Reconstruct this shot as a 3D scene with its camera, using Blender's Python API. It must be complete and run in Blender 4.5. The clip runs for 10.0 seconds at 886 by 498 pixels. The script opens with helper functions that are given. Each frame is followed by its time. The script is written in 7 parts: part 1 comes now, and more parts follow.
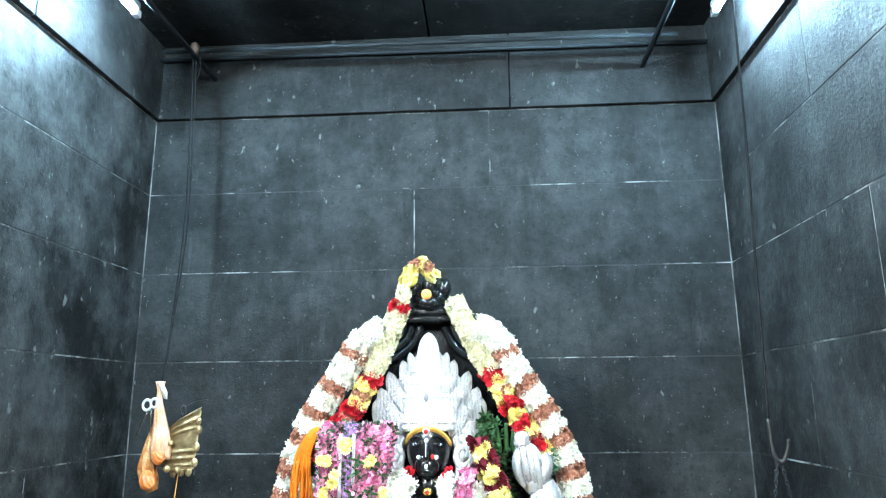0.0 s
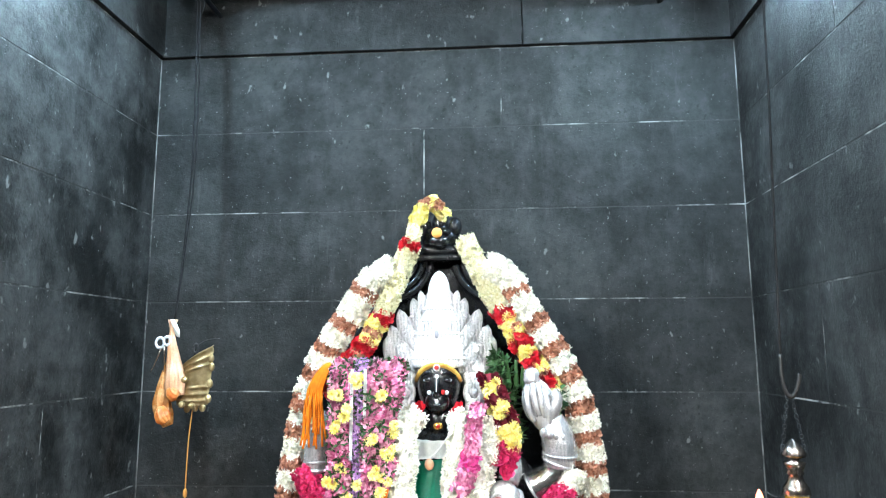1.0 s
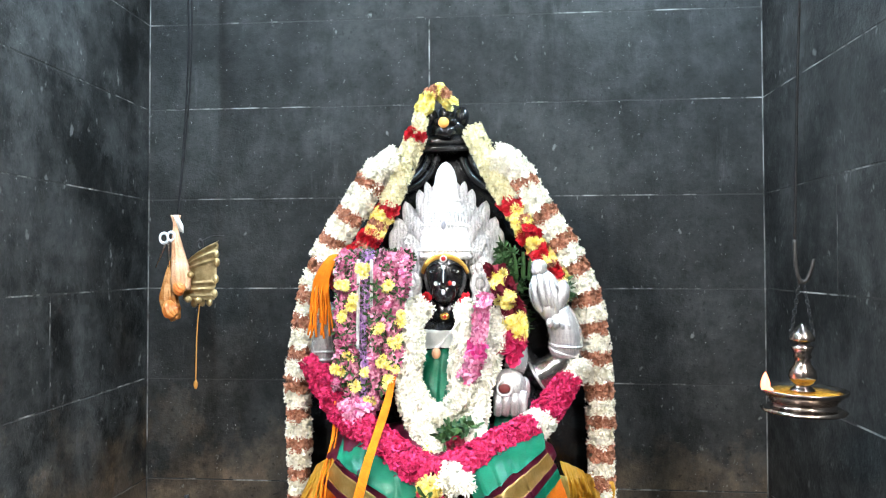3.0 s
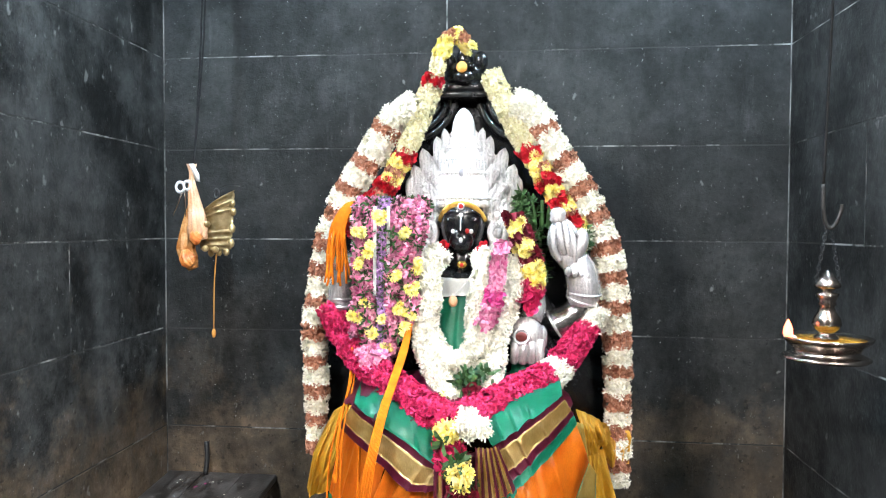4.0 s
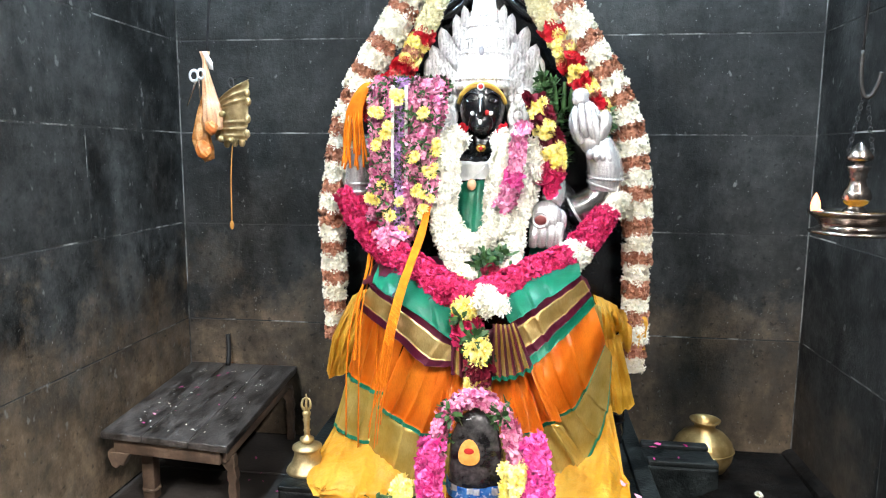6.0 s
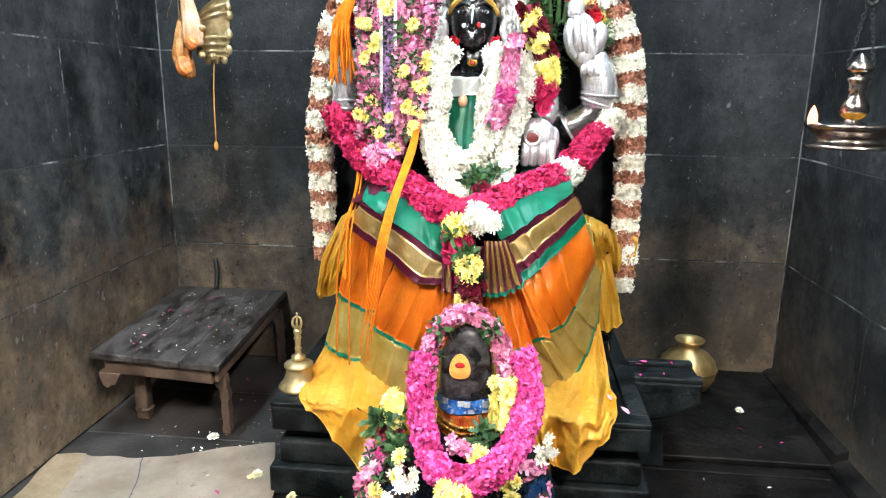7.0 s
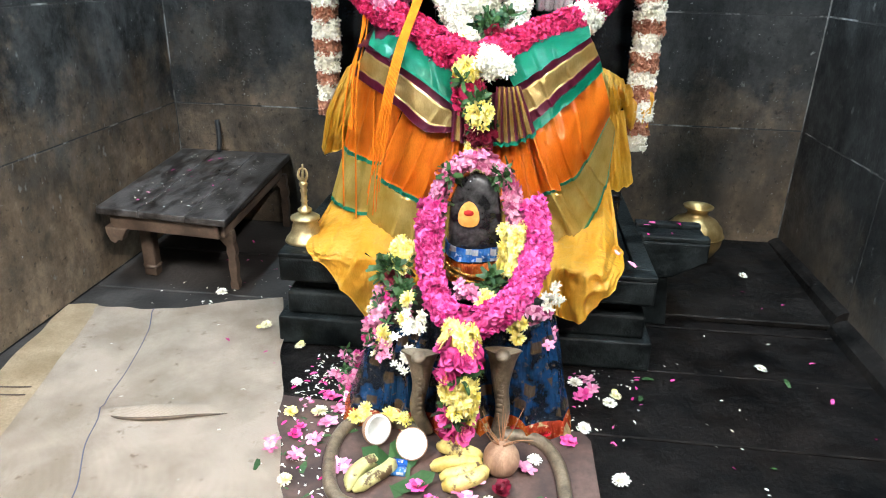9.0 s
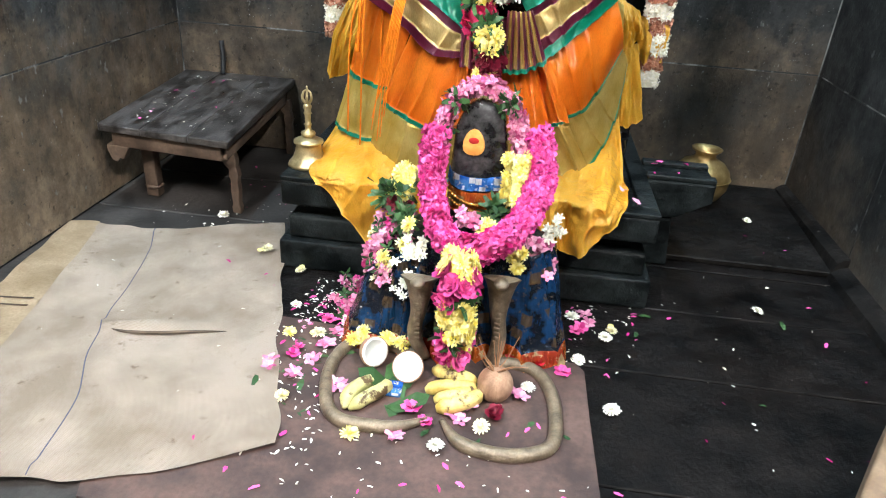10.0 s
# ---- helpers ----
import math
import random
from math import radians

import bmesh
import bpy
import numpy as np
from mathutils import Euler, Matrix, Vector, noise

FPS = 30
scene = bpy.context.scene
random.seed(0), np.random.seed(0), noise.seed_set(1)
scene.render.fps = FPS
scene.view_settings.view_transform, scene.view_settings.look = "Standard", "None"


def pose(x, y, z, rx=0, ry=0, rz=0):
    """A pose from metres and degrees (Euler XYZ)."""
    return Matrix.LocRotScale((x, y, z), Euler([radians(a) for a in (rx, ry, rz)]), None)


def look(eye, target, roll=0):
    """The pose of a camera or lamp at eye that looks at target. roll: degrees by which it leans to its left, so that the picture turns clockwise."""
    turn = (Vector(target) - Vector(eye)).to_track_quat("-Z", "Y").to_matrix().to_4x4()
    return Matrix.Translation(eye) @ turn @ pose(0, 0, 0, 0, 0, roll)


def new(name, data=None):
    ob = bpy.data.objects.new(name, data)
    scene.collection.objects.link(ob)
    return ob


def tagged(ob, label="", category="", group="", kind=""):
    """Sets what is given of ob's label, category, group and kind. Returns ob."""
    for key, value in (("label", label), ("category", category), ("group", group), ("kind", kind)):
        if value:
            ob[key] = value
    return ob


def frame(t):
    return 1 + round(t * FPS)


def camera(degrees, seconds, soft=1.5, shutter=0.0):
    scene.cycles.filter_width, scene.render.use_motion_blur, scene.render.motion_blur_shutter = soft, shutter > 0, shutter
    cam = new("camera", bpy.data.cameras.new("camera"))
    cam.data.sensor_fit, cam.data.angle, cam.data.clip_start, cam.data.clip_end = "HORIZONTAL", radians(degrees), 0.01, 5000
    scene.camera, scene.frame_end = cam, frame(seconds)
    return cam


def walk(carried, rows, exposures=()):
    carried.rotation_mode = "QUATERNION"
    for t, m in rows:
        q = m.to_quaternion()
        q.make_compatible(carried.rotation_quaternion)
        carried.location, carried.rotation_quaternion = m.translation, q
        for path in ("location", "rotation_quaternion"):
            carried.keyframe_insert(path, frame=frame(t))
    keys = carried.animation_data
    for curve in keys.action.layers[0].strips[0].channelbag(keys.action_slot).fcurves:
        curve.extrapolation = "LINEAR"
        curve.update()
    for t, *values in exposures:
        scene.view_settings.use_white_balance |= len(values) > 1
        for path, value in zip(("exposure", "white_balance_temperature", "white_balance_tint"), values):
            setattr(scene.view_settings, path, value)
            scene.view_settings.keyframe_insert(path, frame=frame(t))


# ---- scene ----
cam = camera(66.6, 10.0, soft=1.1)
PATH = [
    (0, (0.767, 0.172, 1.898), (0.64, 2.119, 2.337), -0.5),
    (0.5, (0.757, 0.184, 1.874), (0.614, 2.145, 2.241), -0.3),
    (1, (0.75, 0.202, 1.851), (0.599, 2.174, 2.147), -0.2),
    (1.5, (0.753, 0.222, 1.829), (0.595, 2.202, 2.063), -0.3),
    (2, (0.75, 0.239, 1.802), (0.591, 2.226, 1.968), -0.2),
    (2.5, (0.739, 0.25, 1.786), (0.58, 2.242, 1.887), -0.1),
    (3.8, (0.719, 0.286, 1.711), (0.529, 2.277, 1.673), 0.1),
    (4, (0.717, 0.29, 1.702), (0.512, 2.278, 1.639), 0.2),
    (4.5, (0.713, 0.297, 1.667), (0.491, 2.281, 1.553), 0.3),
    (5, (0.711, 0.303, 1.633), (0.473, 2.281, 1.469), 0.4),
    (5.5, (0.702, 0.299, 1.595), (0.454, 2.272, 1.377), 0.5),
    (5.7, (0.709, 0.301, 1.568), (0.453, 2.27, 1.332), 0.4),
    (6.8, (0.686, 0.306, 1.478), (0.485, 2.25, 1.051), 0.8),
    (7, (0.688, 0.316, 1.47), (0.488, 2.251, 1.005), 0.7),
    (7.5, (0.677, 0.317, 1.44), (0.49, 2.234, 0.903), 0.8),
    (8, (0.672, 0.319, 1.394), (0.486, 2.215, 0.787), 1.2),
    (8.4, (0.669, 0.311, 1.371), (0.489, 2.188, 0.705), 1.3),
    (8.5, (0.672, 0.319, 1.361), (0.487, 2.19, 0.68), 1.3),
    (9, (0.669, 0.311, 1.321), (0.479, 2.149, 0.555), 1.5),
    (9.5, (0.675, 0.307, 1.295), (0.486, 2.111, 0.452), 1.6),
    (10, (0.676, 0.301, 1.275), (0.492, 2.067, 0.355), 3.8),
]
walk(cam, [(t, look(eye, target, roll)) for t, eye, target, roll in PATH],
     [(0, 0.20, 5750, 0), (0.6, 0.10, 6000, 4), (1.2, 0.02, 6300, 8), (2.0, -0.04, 6500, 10), (4.5, -0.05, 6650, 13), (7.0, 0.06, 6550, 11), (10.0, -0.02, 6350, 9)])

# ---- light ----
world = bpy.data.worlds.new("world")
scene.world = world
world.use_nodes = True
world.node_tree.nodes["Background"].inputs[0].default_value = (0.6, 0.75, 1.0, 1)
world.node_tree.nodes["Background"].inputs[1].default_value = 0.0
BACK_TUBES, DOOR_TUBES = 1080.0, 2300.0


# ---- materials ----
def node(nt, kind, **inputs):
    n = nt.nodes.new(kind)
    for key, value in inputs.items():
        n.inputs[key.replace("_", " ")].default_value = value
    return n


def base_material(name):
    m = bpy.data.materials.new(name)
    m.use_nodes = True
    nt = m.node_tree
    return m, nt, nt.nodes["Principled BSDF"]


def noise_node(nt, scale, detail=4.0, rough=0.55, stretch=(1, 1, 1)):
    co = nt.nodes.new("ShaderNodeTexCoord")
    mp = nt.nodes.new("ShaderNodeMapping")
    mp.inputs["Scale"].default_value = stretch
    nt.links.new(co.outputs["Object"], mp.inputs["Vector"])
    n = node(nt, "ShaderNodeTexNoise", Scale=scale, Detail=detail, Roughness=rough)
    nt.links.new(mp.outputs["Vector"], n.inputs["Vector"])
    return n.outputs["Fac"]


def ramp(nt, fac, a, b, ca=(0, 0, 0, 1), cb=(1, 1, 1, 1)):
    r = nt.nodes.new("ShaderNodeValToRGB")
    r.color_ramp.elements[0].position, r.color_ramp.elements[1].position = a, b
    r.color_ramp.elements[0].color, r.color_ramp.elements[1].color = ca, cb
    nt.links.new(fac, r.inputs["Fac"])
    return r.outputs["Color"]


def mix(nt, fac, a, b):
    m = nt.nodes.new("ShaderNodeMix")
    m.data_type = "RGBA"
    for sock, value in ((m.inputs[0], fac), (m.inputs[6], a), (m.inputs[7], b)):
        if isinstance(value, (float, int)):
            sock.default_value = value
        elif isinstance(value, tuple):
            sock.default_value = (*value[:3], 1)
        else:
            nt.links.new(value, sock)
    return m.outputs[2]


def bump(nt, p, height, strength=0.3, distance=0.004):
    b = node(nt, "ShaderNodeBump", Strength=strength, Distance=distance)
    nt.links.new(height, b.inputs["Height"])
    nt.links.new(b.outputs["Normal"], p.inputs["Normal"])


def surface(name, dark, light, rough=0.5, metal=0.0, scale=12.0, fine=90.0, relief=0.3, depth=0.003, stretch=(1, 1, 1), spec=0.5, coat=0.0):
    """Two-scale variation between two colours, with fine relief."""
    m, nt, p = base_material(name)
    big = noise_node(nt, scale, 5, 0.6, stretch)
    small = noise_node(nt, fine, 4, 0.6, stretch)
    col = mix(nt, ramp(nt, big, 0.38, 0.63), dark, light)
    col = mix(nt, ramp(nt, small, 0.35, 0.75, (0, 0, 0, 1), (0.5, 0.5, 0.5, 1)), col, tuple(c * 0.72 for c in dark))
    nt.links.new(col, p.inputs["Base Color"])
    p.inputs["Roughness"].default_value = rough
    p.inputs["Metallic"].default_value = metal
    p.inputs["Specular IOR Level"].default_value = spec
    p.inputs["Coat Weight"].default_value = coat
    rr = ramp(nt, big, 0.3, 0.75, (rough * 0.8,) * 3 + (1,), (min(1, rough * 1.2),) * 3 + (1,))
    nt.links.new(rr, p.inputs["Roughness"])
    bump(nt, p, small, relief, depth)
    return m


def petals(name, a, b, rough=0.55):
    """Flower flesh: every petal its own tone between two colours, light passing through a little."""
    m, nt, p = base_material(name)
    g = nt.nodes.new("ShaderNodeNewGeometry")
    col = mix(nt, g.outputs["Random Per Island"], a, b)
    n = noise_node(nt, 120, 3)
    col = mix(nt, ramp(nt, n, 0.4, 0.8, (0, 0, 0, 1), (0.35, 0.35, 0.35, 1)), col, tuple(c * 0.6 for c in a))
    nt.links.new(col, p.inputs["Base Color"])
    p.inputs["Roughness"].default_value = rough
    p.inputs["Subsurface Weight"].default_value = 0.0
    p.inputs["Specular IOR Level"].default_value = 0.25
    return m


def embossed(name, dark, light, rough, metal, cells=75.0, waves=0.55, relief=0.7):
    """Beaten sheet silver: chased cells and lines, darker in the hollows."""
    m, nt, p = base_material(name)
    co = nt.nodes.new("ShaderNodeTexCoord")
    v = node(nt, "ShaderNodeTexVoronoi", Scale=cells)
    v.feature = "DISTANCE_TO_EDGE"
    nt.links.new(co.outputs["Object"], v.inputs["Vector"])
    w = node(nt, "ShaderNodeTexWave", Scale=22.0, Distortion=5.0, Detail=1.0)
    nt.links.new(co.outputs["Object"], w.inputs["Vector"])
    h = mix(nt, waves, ramp(nt, v.outputs["Distance"], 0.0, 0.25), w.outputs["Color"])
    c = mix(nt, ramp(nt, h, 0.05, 0.5), tuple(x * 0.78 for x in dark), mix(nt, ramp(nt, noise_node(nt, 20, 4), 0.4, 0.6), dark, light))
    nt.links.new(c, p.inputs["Base Color"])
    p.inputs["Roughness"].default_value = rough
    p.inputs["Metallic"].default_value = metal
    bump(nt, p, h, relief, 0.006)
    return m


def wall_stone(name, tone=1.0, brown_to=1.3, ochre=0.0, warm=1.0, blotch=1.0):
    """Soot-blackened granite: blotches, mottling, smears, run marks, pits, pale specks, browner bare stone low down."""
    m, nt, p = base_material(name)
    t = lambda v: (v * tone, v * tone * 1.03, v * tone * 1.04)
    big = noise_node(nt, 2.3, 8, 0.72)
    mottle = noise_node(nt, 9.0, 8, 0.75)
    smear = noise_node(nt, 3.3, 8, 0.7, (1, 1.1, 0.7))
    drips = noise_node(nt, 12.0, 6, 0.75, (1, 1, 0.16))
    pits = noise_node(nt, 34, 4, 0.6)
    grain = noise_node(nt, 70, 5, 0.7)
    specks = noise_node(nt, 85, 3, 0.6)
    c = mix(nt, ramp(nt, big, 0.40, 0.60), t(0.060 - 0.042 * blotch), t(0.084 + 0.036 * blotch))
    c = mix(nt, ramp(nt, mottle, 0.42, 0.66, (0, 0, 0, 1), (0.45, 0.45, 0.45, 1)), c, t(0.016))
    c = mix(nt, ramp(nt, smear, 0.54, 0.72, (0, 0, 0, 1), (0.55 * blotch,) * 3 + (1,)), c, t(0.22))
    c = mix(nt, ramp(nt, drips, 0.60, 0.74, (0, 0, 0, 1), (0.4, 0.4, 0.4, 1)), c, t(0.26))
    soot = noise_node(nt, 5.0, 7, 0.7, (1, 1, 0.35))
    c = mix(nt, ramp(nt, soot, 0.50, 0.64, (0, 0, 0, 1), (0.55, 0.55, 0.55, 1)), c, t(0.012))
    geo = nt.nodes.new("ShaderNodeNewGeometry")
    sep = nt.nodes.new("ShaderNodeSeparateXYZ")
    nt.links.new(geo.outputs["Position"], sep.inputs[0])
    add = nt.nodes.new("ShaderNodeMath")
    add.operation = "MULTIPLY_ADD"
    nt.links.new(noise_node(nt, 2.6, 6, 0.7), add.inputs[0])
    add.inputs[1].default_value = 2.2
    nt.links.new(sep.outputs["Z"], add.inputs[2])
    part_of = nt.nodes.new("ShaderNodeMath")
    part_of.operation = "DIVIDE"
    nt.links.new(add.outputs[0], part_of.inputs[0])
    part_of.inputs[1].default_value = brown_to * 2.2
    low = ramp(nt, part_of.outputs[0], 0.48, 0.88, (0.9, 0.9, 0.9, 1), (0, 0, 0, 1))
    bare = mix(nt, ramp(nt, smear, 0.36, 0.62), tuple(tone * v for v in (0.70 * warm, 0.50 * warm, 0.33 * warm)), tuple(tone * v * warm for v in (0.20, 0.143, 0.092)))
    bare = mix(nt, ramp(nt, mottle, 0.45, 0.65, (0, 0, 0, 1), (0.5, 0.5, 0.5, 1)), bare, tuple(tone * v for v in (0.12, 0.09, 0.065)))
    bare = mix(nt, ramp(nt, soot, 0.52, 0.66, (0, 0, 0, 1), (0.35, 0.35, 0.35, 1)), bare, tuple(tone * v for v in (0.07, 0.055, 0.042)))
    if ochre:
        bare = mix(nt, ramp(nt, noise_node(nt, 4.2, 5, 0.65, (1, 1, 0.5)), 0.58, 0.66, (0, 0, 0, 1), (ochre,) * 3 + (1,)), bare, tuple(tone * v for v in (0.85, 0.50, 0.20)))
    c = mix(nt, low, c, bare)
    c = mix(nt, ramp(nt, pits, 0.62, 0.68, (0, 0, 0, 1), (0.55, 0.55, 0.55, 1)), c, (0.004, 0.004, 0.004))
    c = mix(nt, ramp(nt, specks, 0.71, 0.74, (0, 0, 0, 1), (0.8, 0.8, 0.8, 1)), c, (0.34, 0.35, 0.35))
    splash = noise_node(nt, 21, 3, 0.55, (1, 1, 0.6))
    c = mix(nt, ramp(nt, splash, 0.67, 0.73, (0, 0, 0, 1), (0.6, 0.6, 0.6, 1)), c, (0.22, 0.225, 0.22))
    info = nt.nodes.new("ShaderNodeObjectInfo")
    c = mix(nt, ramp(nt, info.outputs["Random"], 0, 1, (0, 0, 0, 1), (0.35, 0.35, 0.35, 1)), c, (0.008, 0.0085, 0.009))
    nt.links.new(c, p.inputs["Base Color"])
    rr = ramp(nt, mottle, 0.35, 0.65, (0.5,) * 3 + (1,), (0.8,) * 3 + (1,))
    nt.links.new(rr, p.inputs["Roughness"])
    p.inputs["Specular IOR Level"].default_value = 0.18
    bump(nt, p, mix(nt, 0.5, grain, pits), 0.8, 0.008)
    return m


def trodden_stone(name, dark, light):
    """Oily floor stone: dull and greasy patches, dust specks, chisel pits."""
    m, nt, p = base_material(name)
    big = noise_node(nt, 4.5, 7, 0.7)
    fine = noise_node(nt, 40, 5, 0.7)
    grease = noise_node(nt, 7.0, 6, 0.7, (1, 1.6, 1))
    c = mix(nt, ramp(nt, big, 0.38, 0.64), dark, light)
    c = mix(nt, ramp(nt, fine, 0.45, 0.70, (0, 0, 0, 1), (0.6, 0.6, 0.6, 1)), c, tuple(x * 0.4 for x in dark))
    c = mix(nt, ramp(nt, noise_node(nt, 55, 3, 0.6), 0.68, 0.72, (0, 0, 0, 1), (0.6, 0.6, 0.6, 1)), c, (0.07, 0.062, 0.058))
    nt.links.new(c, p.inputs["Base Color"])
    nt.links.new(ramp(nt, grease, 0.40, 0.62, (0.34,) * 3 + (1,), (0.85,) * 3 + (1,)), p.inputs["Roughness"])
    p.inputs["Specular IOR Level"].default_value = 0.10
    bump(nt, p, mix(nt, 0.5, fine, big), 0.9, 0.010)
    return m


def mortar_material(name, a=0.03, b=0.42, lo=0.5, hi=0.62):
    m, nt, p = base_material(name)
    c = mix(nt, ramp(nt, noise_node(nt, 4.0, 6, 0.7), lo, hi), (a, a, a), (b, b, b * 0.97))
    nt.links.new(c, p.inputs["Base Color"])
    p.inputs["Roughness"].default_value = 0.9
    return m


def plain(name, c, rough=0.5, metal=0.0, emit=0.0):
    m, nt, p = base_material(name)
    p.inputs["Base Color"].default_value = (*c, 1)
    p.inputs["Roughness"].default_value = rough
    p.inputs["Metallic"].default_value = metal
    if emit:
        p.inputs["Emission Color"].default_value = (*c, 1)
        p.inputs["Emission Strength"].default_value = emit
    return m


def silk(name, a, b, metal=0.0, rough=0.38, crumple=0.0):
    """Woven silk: threads across, soft folds of tone, a sheen."""
    m, nt, p = base_material(name)
    big = noise_node(nt, 9, 4, 0.5)
    weave = noise_node(nt, 500, 2, 0.5, (1, 1, 0.15))
    c = mix(nt, ramp(nt, big, 0.3, 0.7), a, b)
    c = mix(nt, ramp(nt, weave, 0.4, 0.7, (0, 0, 0, 1), (0.3, 0.3, 0.3, 1)), c, tuple(v * 0.6 for v in a))
    nt.links.new(c, p.inputs["Base Color"])
    p.inputs["Roughness"].default_value = rough
    p.inputs["Metallic"].default_value = metal
    p.inputs["Sheen Weight"].default_value = 0.0
    height = noise_node(nt, 22, 3, 0.5, (1, 1, 0.4))
    if crumple:
        co = nt.nodes.new("ShaderNodeTexCoord")
        warp = node(nt, "ShaderNodeTexVoronoi", Scale=8.0, Randomness=1.0)
        warp.feature = "SMOOTH_F1"
        nt.links.new(co.outputs["Object"], warp.inputs["Vector"])
        height = mix(nt, crumple, height, warp.outputs["Distance"])
        bump(nt, p, height, 0.55, 0.05)
    else:
        bump(nt, p, height, 0.30, 0.012)
    return m


def printed_cloth(name, base, spots, gold, cells=15.0):
    """Shiny printed cloth: blotches of the second colour, squarish bronze motifs, soft creases."""
    m, nt, p = base_material(name)
    c = mix(nt, ramp(nt, noise_node(nt, 12, 3, 0.5), 0.46, 0.54), base, spots)
    co = nt.nodes.new("ShaderNodeTexCoord")
    v = node(nt, "ShaderNodeTexVoronoi", Scale=cells, Randomness=0.7)
    v.distance = "CHEBYCHEV"
    nt.links.new(co.outputs["Object"], v.inputs["Vector"])
    c = mix(nt, ramp(nt, v.outputs["Distance"], 0.22, 0.28, (0.85, 0.85, 0.85, 1), (0, 0, 0, 1)), c, gold)
    c = mix(nt, ramp(nt, noise_node(nt, 60, 4, 0.6), 0.60, 0.66, (0, 0, 0, 1), (0.5, 0.5, 0.5, 1)), c, tuple(x * 1.6 for x in gold))
    nt.links.new(c, p.inputs["Base Color"])
    p.inputs["Roughness"].default_value = 0.16
    bump(nt, p, noise_node(nt, 26, 4, 0.6, (1, 1, 0.14)), 1.0, 0.045)
    return m


def sacking(name):
    m, nt, p = base_material(name)
    big = noise_node(nt, 3.5, 5, 0.6)
    c = mix(nt, ramp(nt, big, 0.38, 0.62), (0.37, 0.30, 0.24), (0.57, 0.48, 0.405))
    wave = node(nt, "ShaderNodeTexWave", Scale=85.0, Distortion=1.5, Detail=2.0)
    wave.bands_direction = "X"
    wave2 = node(nt, "ShaderNodeTexWave", Scale=85.0, Distortion=1.5, Detail=2.0)
    wave2.bands_direction = "Y"
    co = nt.nodes.new("ShaderNodeTexCoord")
    nt.links.new(co.outputs["Object"], wave.inputs["Vector"])
    nt.links.new(co.outputs["Object"], wave2.inputs["Vector"])
    w = mix(nt, 0.5, wave.outputs["Color"], wave2.outputs["Color"])
    c = mix(nt, ramp(nt, w, 0.2, 0.6, (0.4, 0.4, 0.4, 1), (0, 0, 0, 1)), c, (0.22, 0.16, 0.1))
    c = mix(nt, ramp(nt, noise_node(nt, 22, 5, 0.65), 0.62, 0.72, (0, 0, 0, 1), (0.6, 0.6, 0.6, 1)), c, (0.16, 0.11, 0.07))
    nt.links.new(c, p.inputs["Base Color"])
    p.inputs["Roughness"].default_value = 0.95
    p.inputs["Specular IOR Level"].default_value = 0.1
    bump(nt, p, w, 0.5, 0.002)
    return m


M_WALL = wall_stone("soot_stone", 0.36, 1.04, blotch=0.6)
# side walls: own brown and soot, plus a raised tone for the tubes' light
M_WALLBROWNLIT = wall_stone("brown_smeared_lit_stone", 0.44, 1.08, 0.9, 1.35, 1.25)
M_WALLSOOTLIT = wall_stone("sooted_lit_stone", 0.42, 0.85, 0.0, 0.6, 0.8)
M_MORTAR = mortar_material("mortar", 0.018, 0.24, 0.52, 0.66)
M_MORTARSIDE = mortar_material("smeared_mortar", 0.022, 0.30, 0.49, 0.63)
M_MORTARPALE = mortar_material("corner_mortar", 0.01, 0.16, 0.40, 0.60)
# wall stone at a far lower tone, standing in for shade above the tube housings
M_CEIL = wall_stone("shaded_ceiling_stone", 0.10, brown_to=0.01)
# black oily stone, its colour lowered further to hold the shade round the pedestal
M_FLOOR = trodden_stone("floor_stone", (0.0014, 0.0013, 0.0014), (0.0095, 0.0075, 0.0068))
M_FLOORJ = mortar_material("floor_joint", 0.006, 0.2, 0.58, 0.66)
M_FLOORDRY = surface("dusty_floor_stone", (0.018, 0.016, 0.015), (0.05, 0.044, 0.041), 0.6, scale=4.5, fine=50, relief=0.4, depth=0.004, spec=0.28)
M_REDSTONE = surface("red_stone", (0.034, 0.018, 0.015), (0.110, 0.062, 0.050), 0.65, scale=7, fine=60, relief=0.5)
M_BLACK = surface("oiled_black_stone", (0.003, 0.0035, 0.004), (0.016, 0.018, 0.021), 0.25, scale=14, fine=70, relief=0.35, coat=0.15)
# pale grey smears put the wet slab's dusty highlights into the base colour
M_GLINTBLACK = surface("highlight_smeared_black_stone", (0.006, 0.006, 0.007), (0.085, 0.082, 0.085), 0.24, scale=17, fine=60, relief=0.6, depth=0.005, coat=0.15)
M_STEP = trodden_stone("dry_black_stone", (0.002, 0.0019, 0.0019), (0.014, 0.012, 0.011))
M_PED = surface("pedestal_stone", (0.002, 0.003, 0.0033), (0.020, 0.025, 0.026), 0.5, scale=8, fine=60, relief=0.8, depth=0.006, spec=0.14)
M_SILVER = embossed("beaten_silver", (0.86, 0.85, 0.86), (0.95, 0.94, 0.95), 0.32, 0.22)
M_DULLSILVER = surface("worn_silver", (0.66, 0.65, 0.65), (0.86, 0.85, 0.85), 0.34, 0.45, scale=20, fine=140, relief=0.4)
M_ARMSILVER = embossed("chased_silver", (0.58, 0.57, 0.58), (0.80, 0.79, 0.80), 0.26, 0.7, 110.0, 0.35, 0.22)
M_CHROME = surface("polished_silver", (0.42, 0.41, 0.41), (0.62, 0.61, 0.61), 0.16, 0.95, scale=16, fine=60, relief=0.5, depth=0.006)
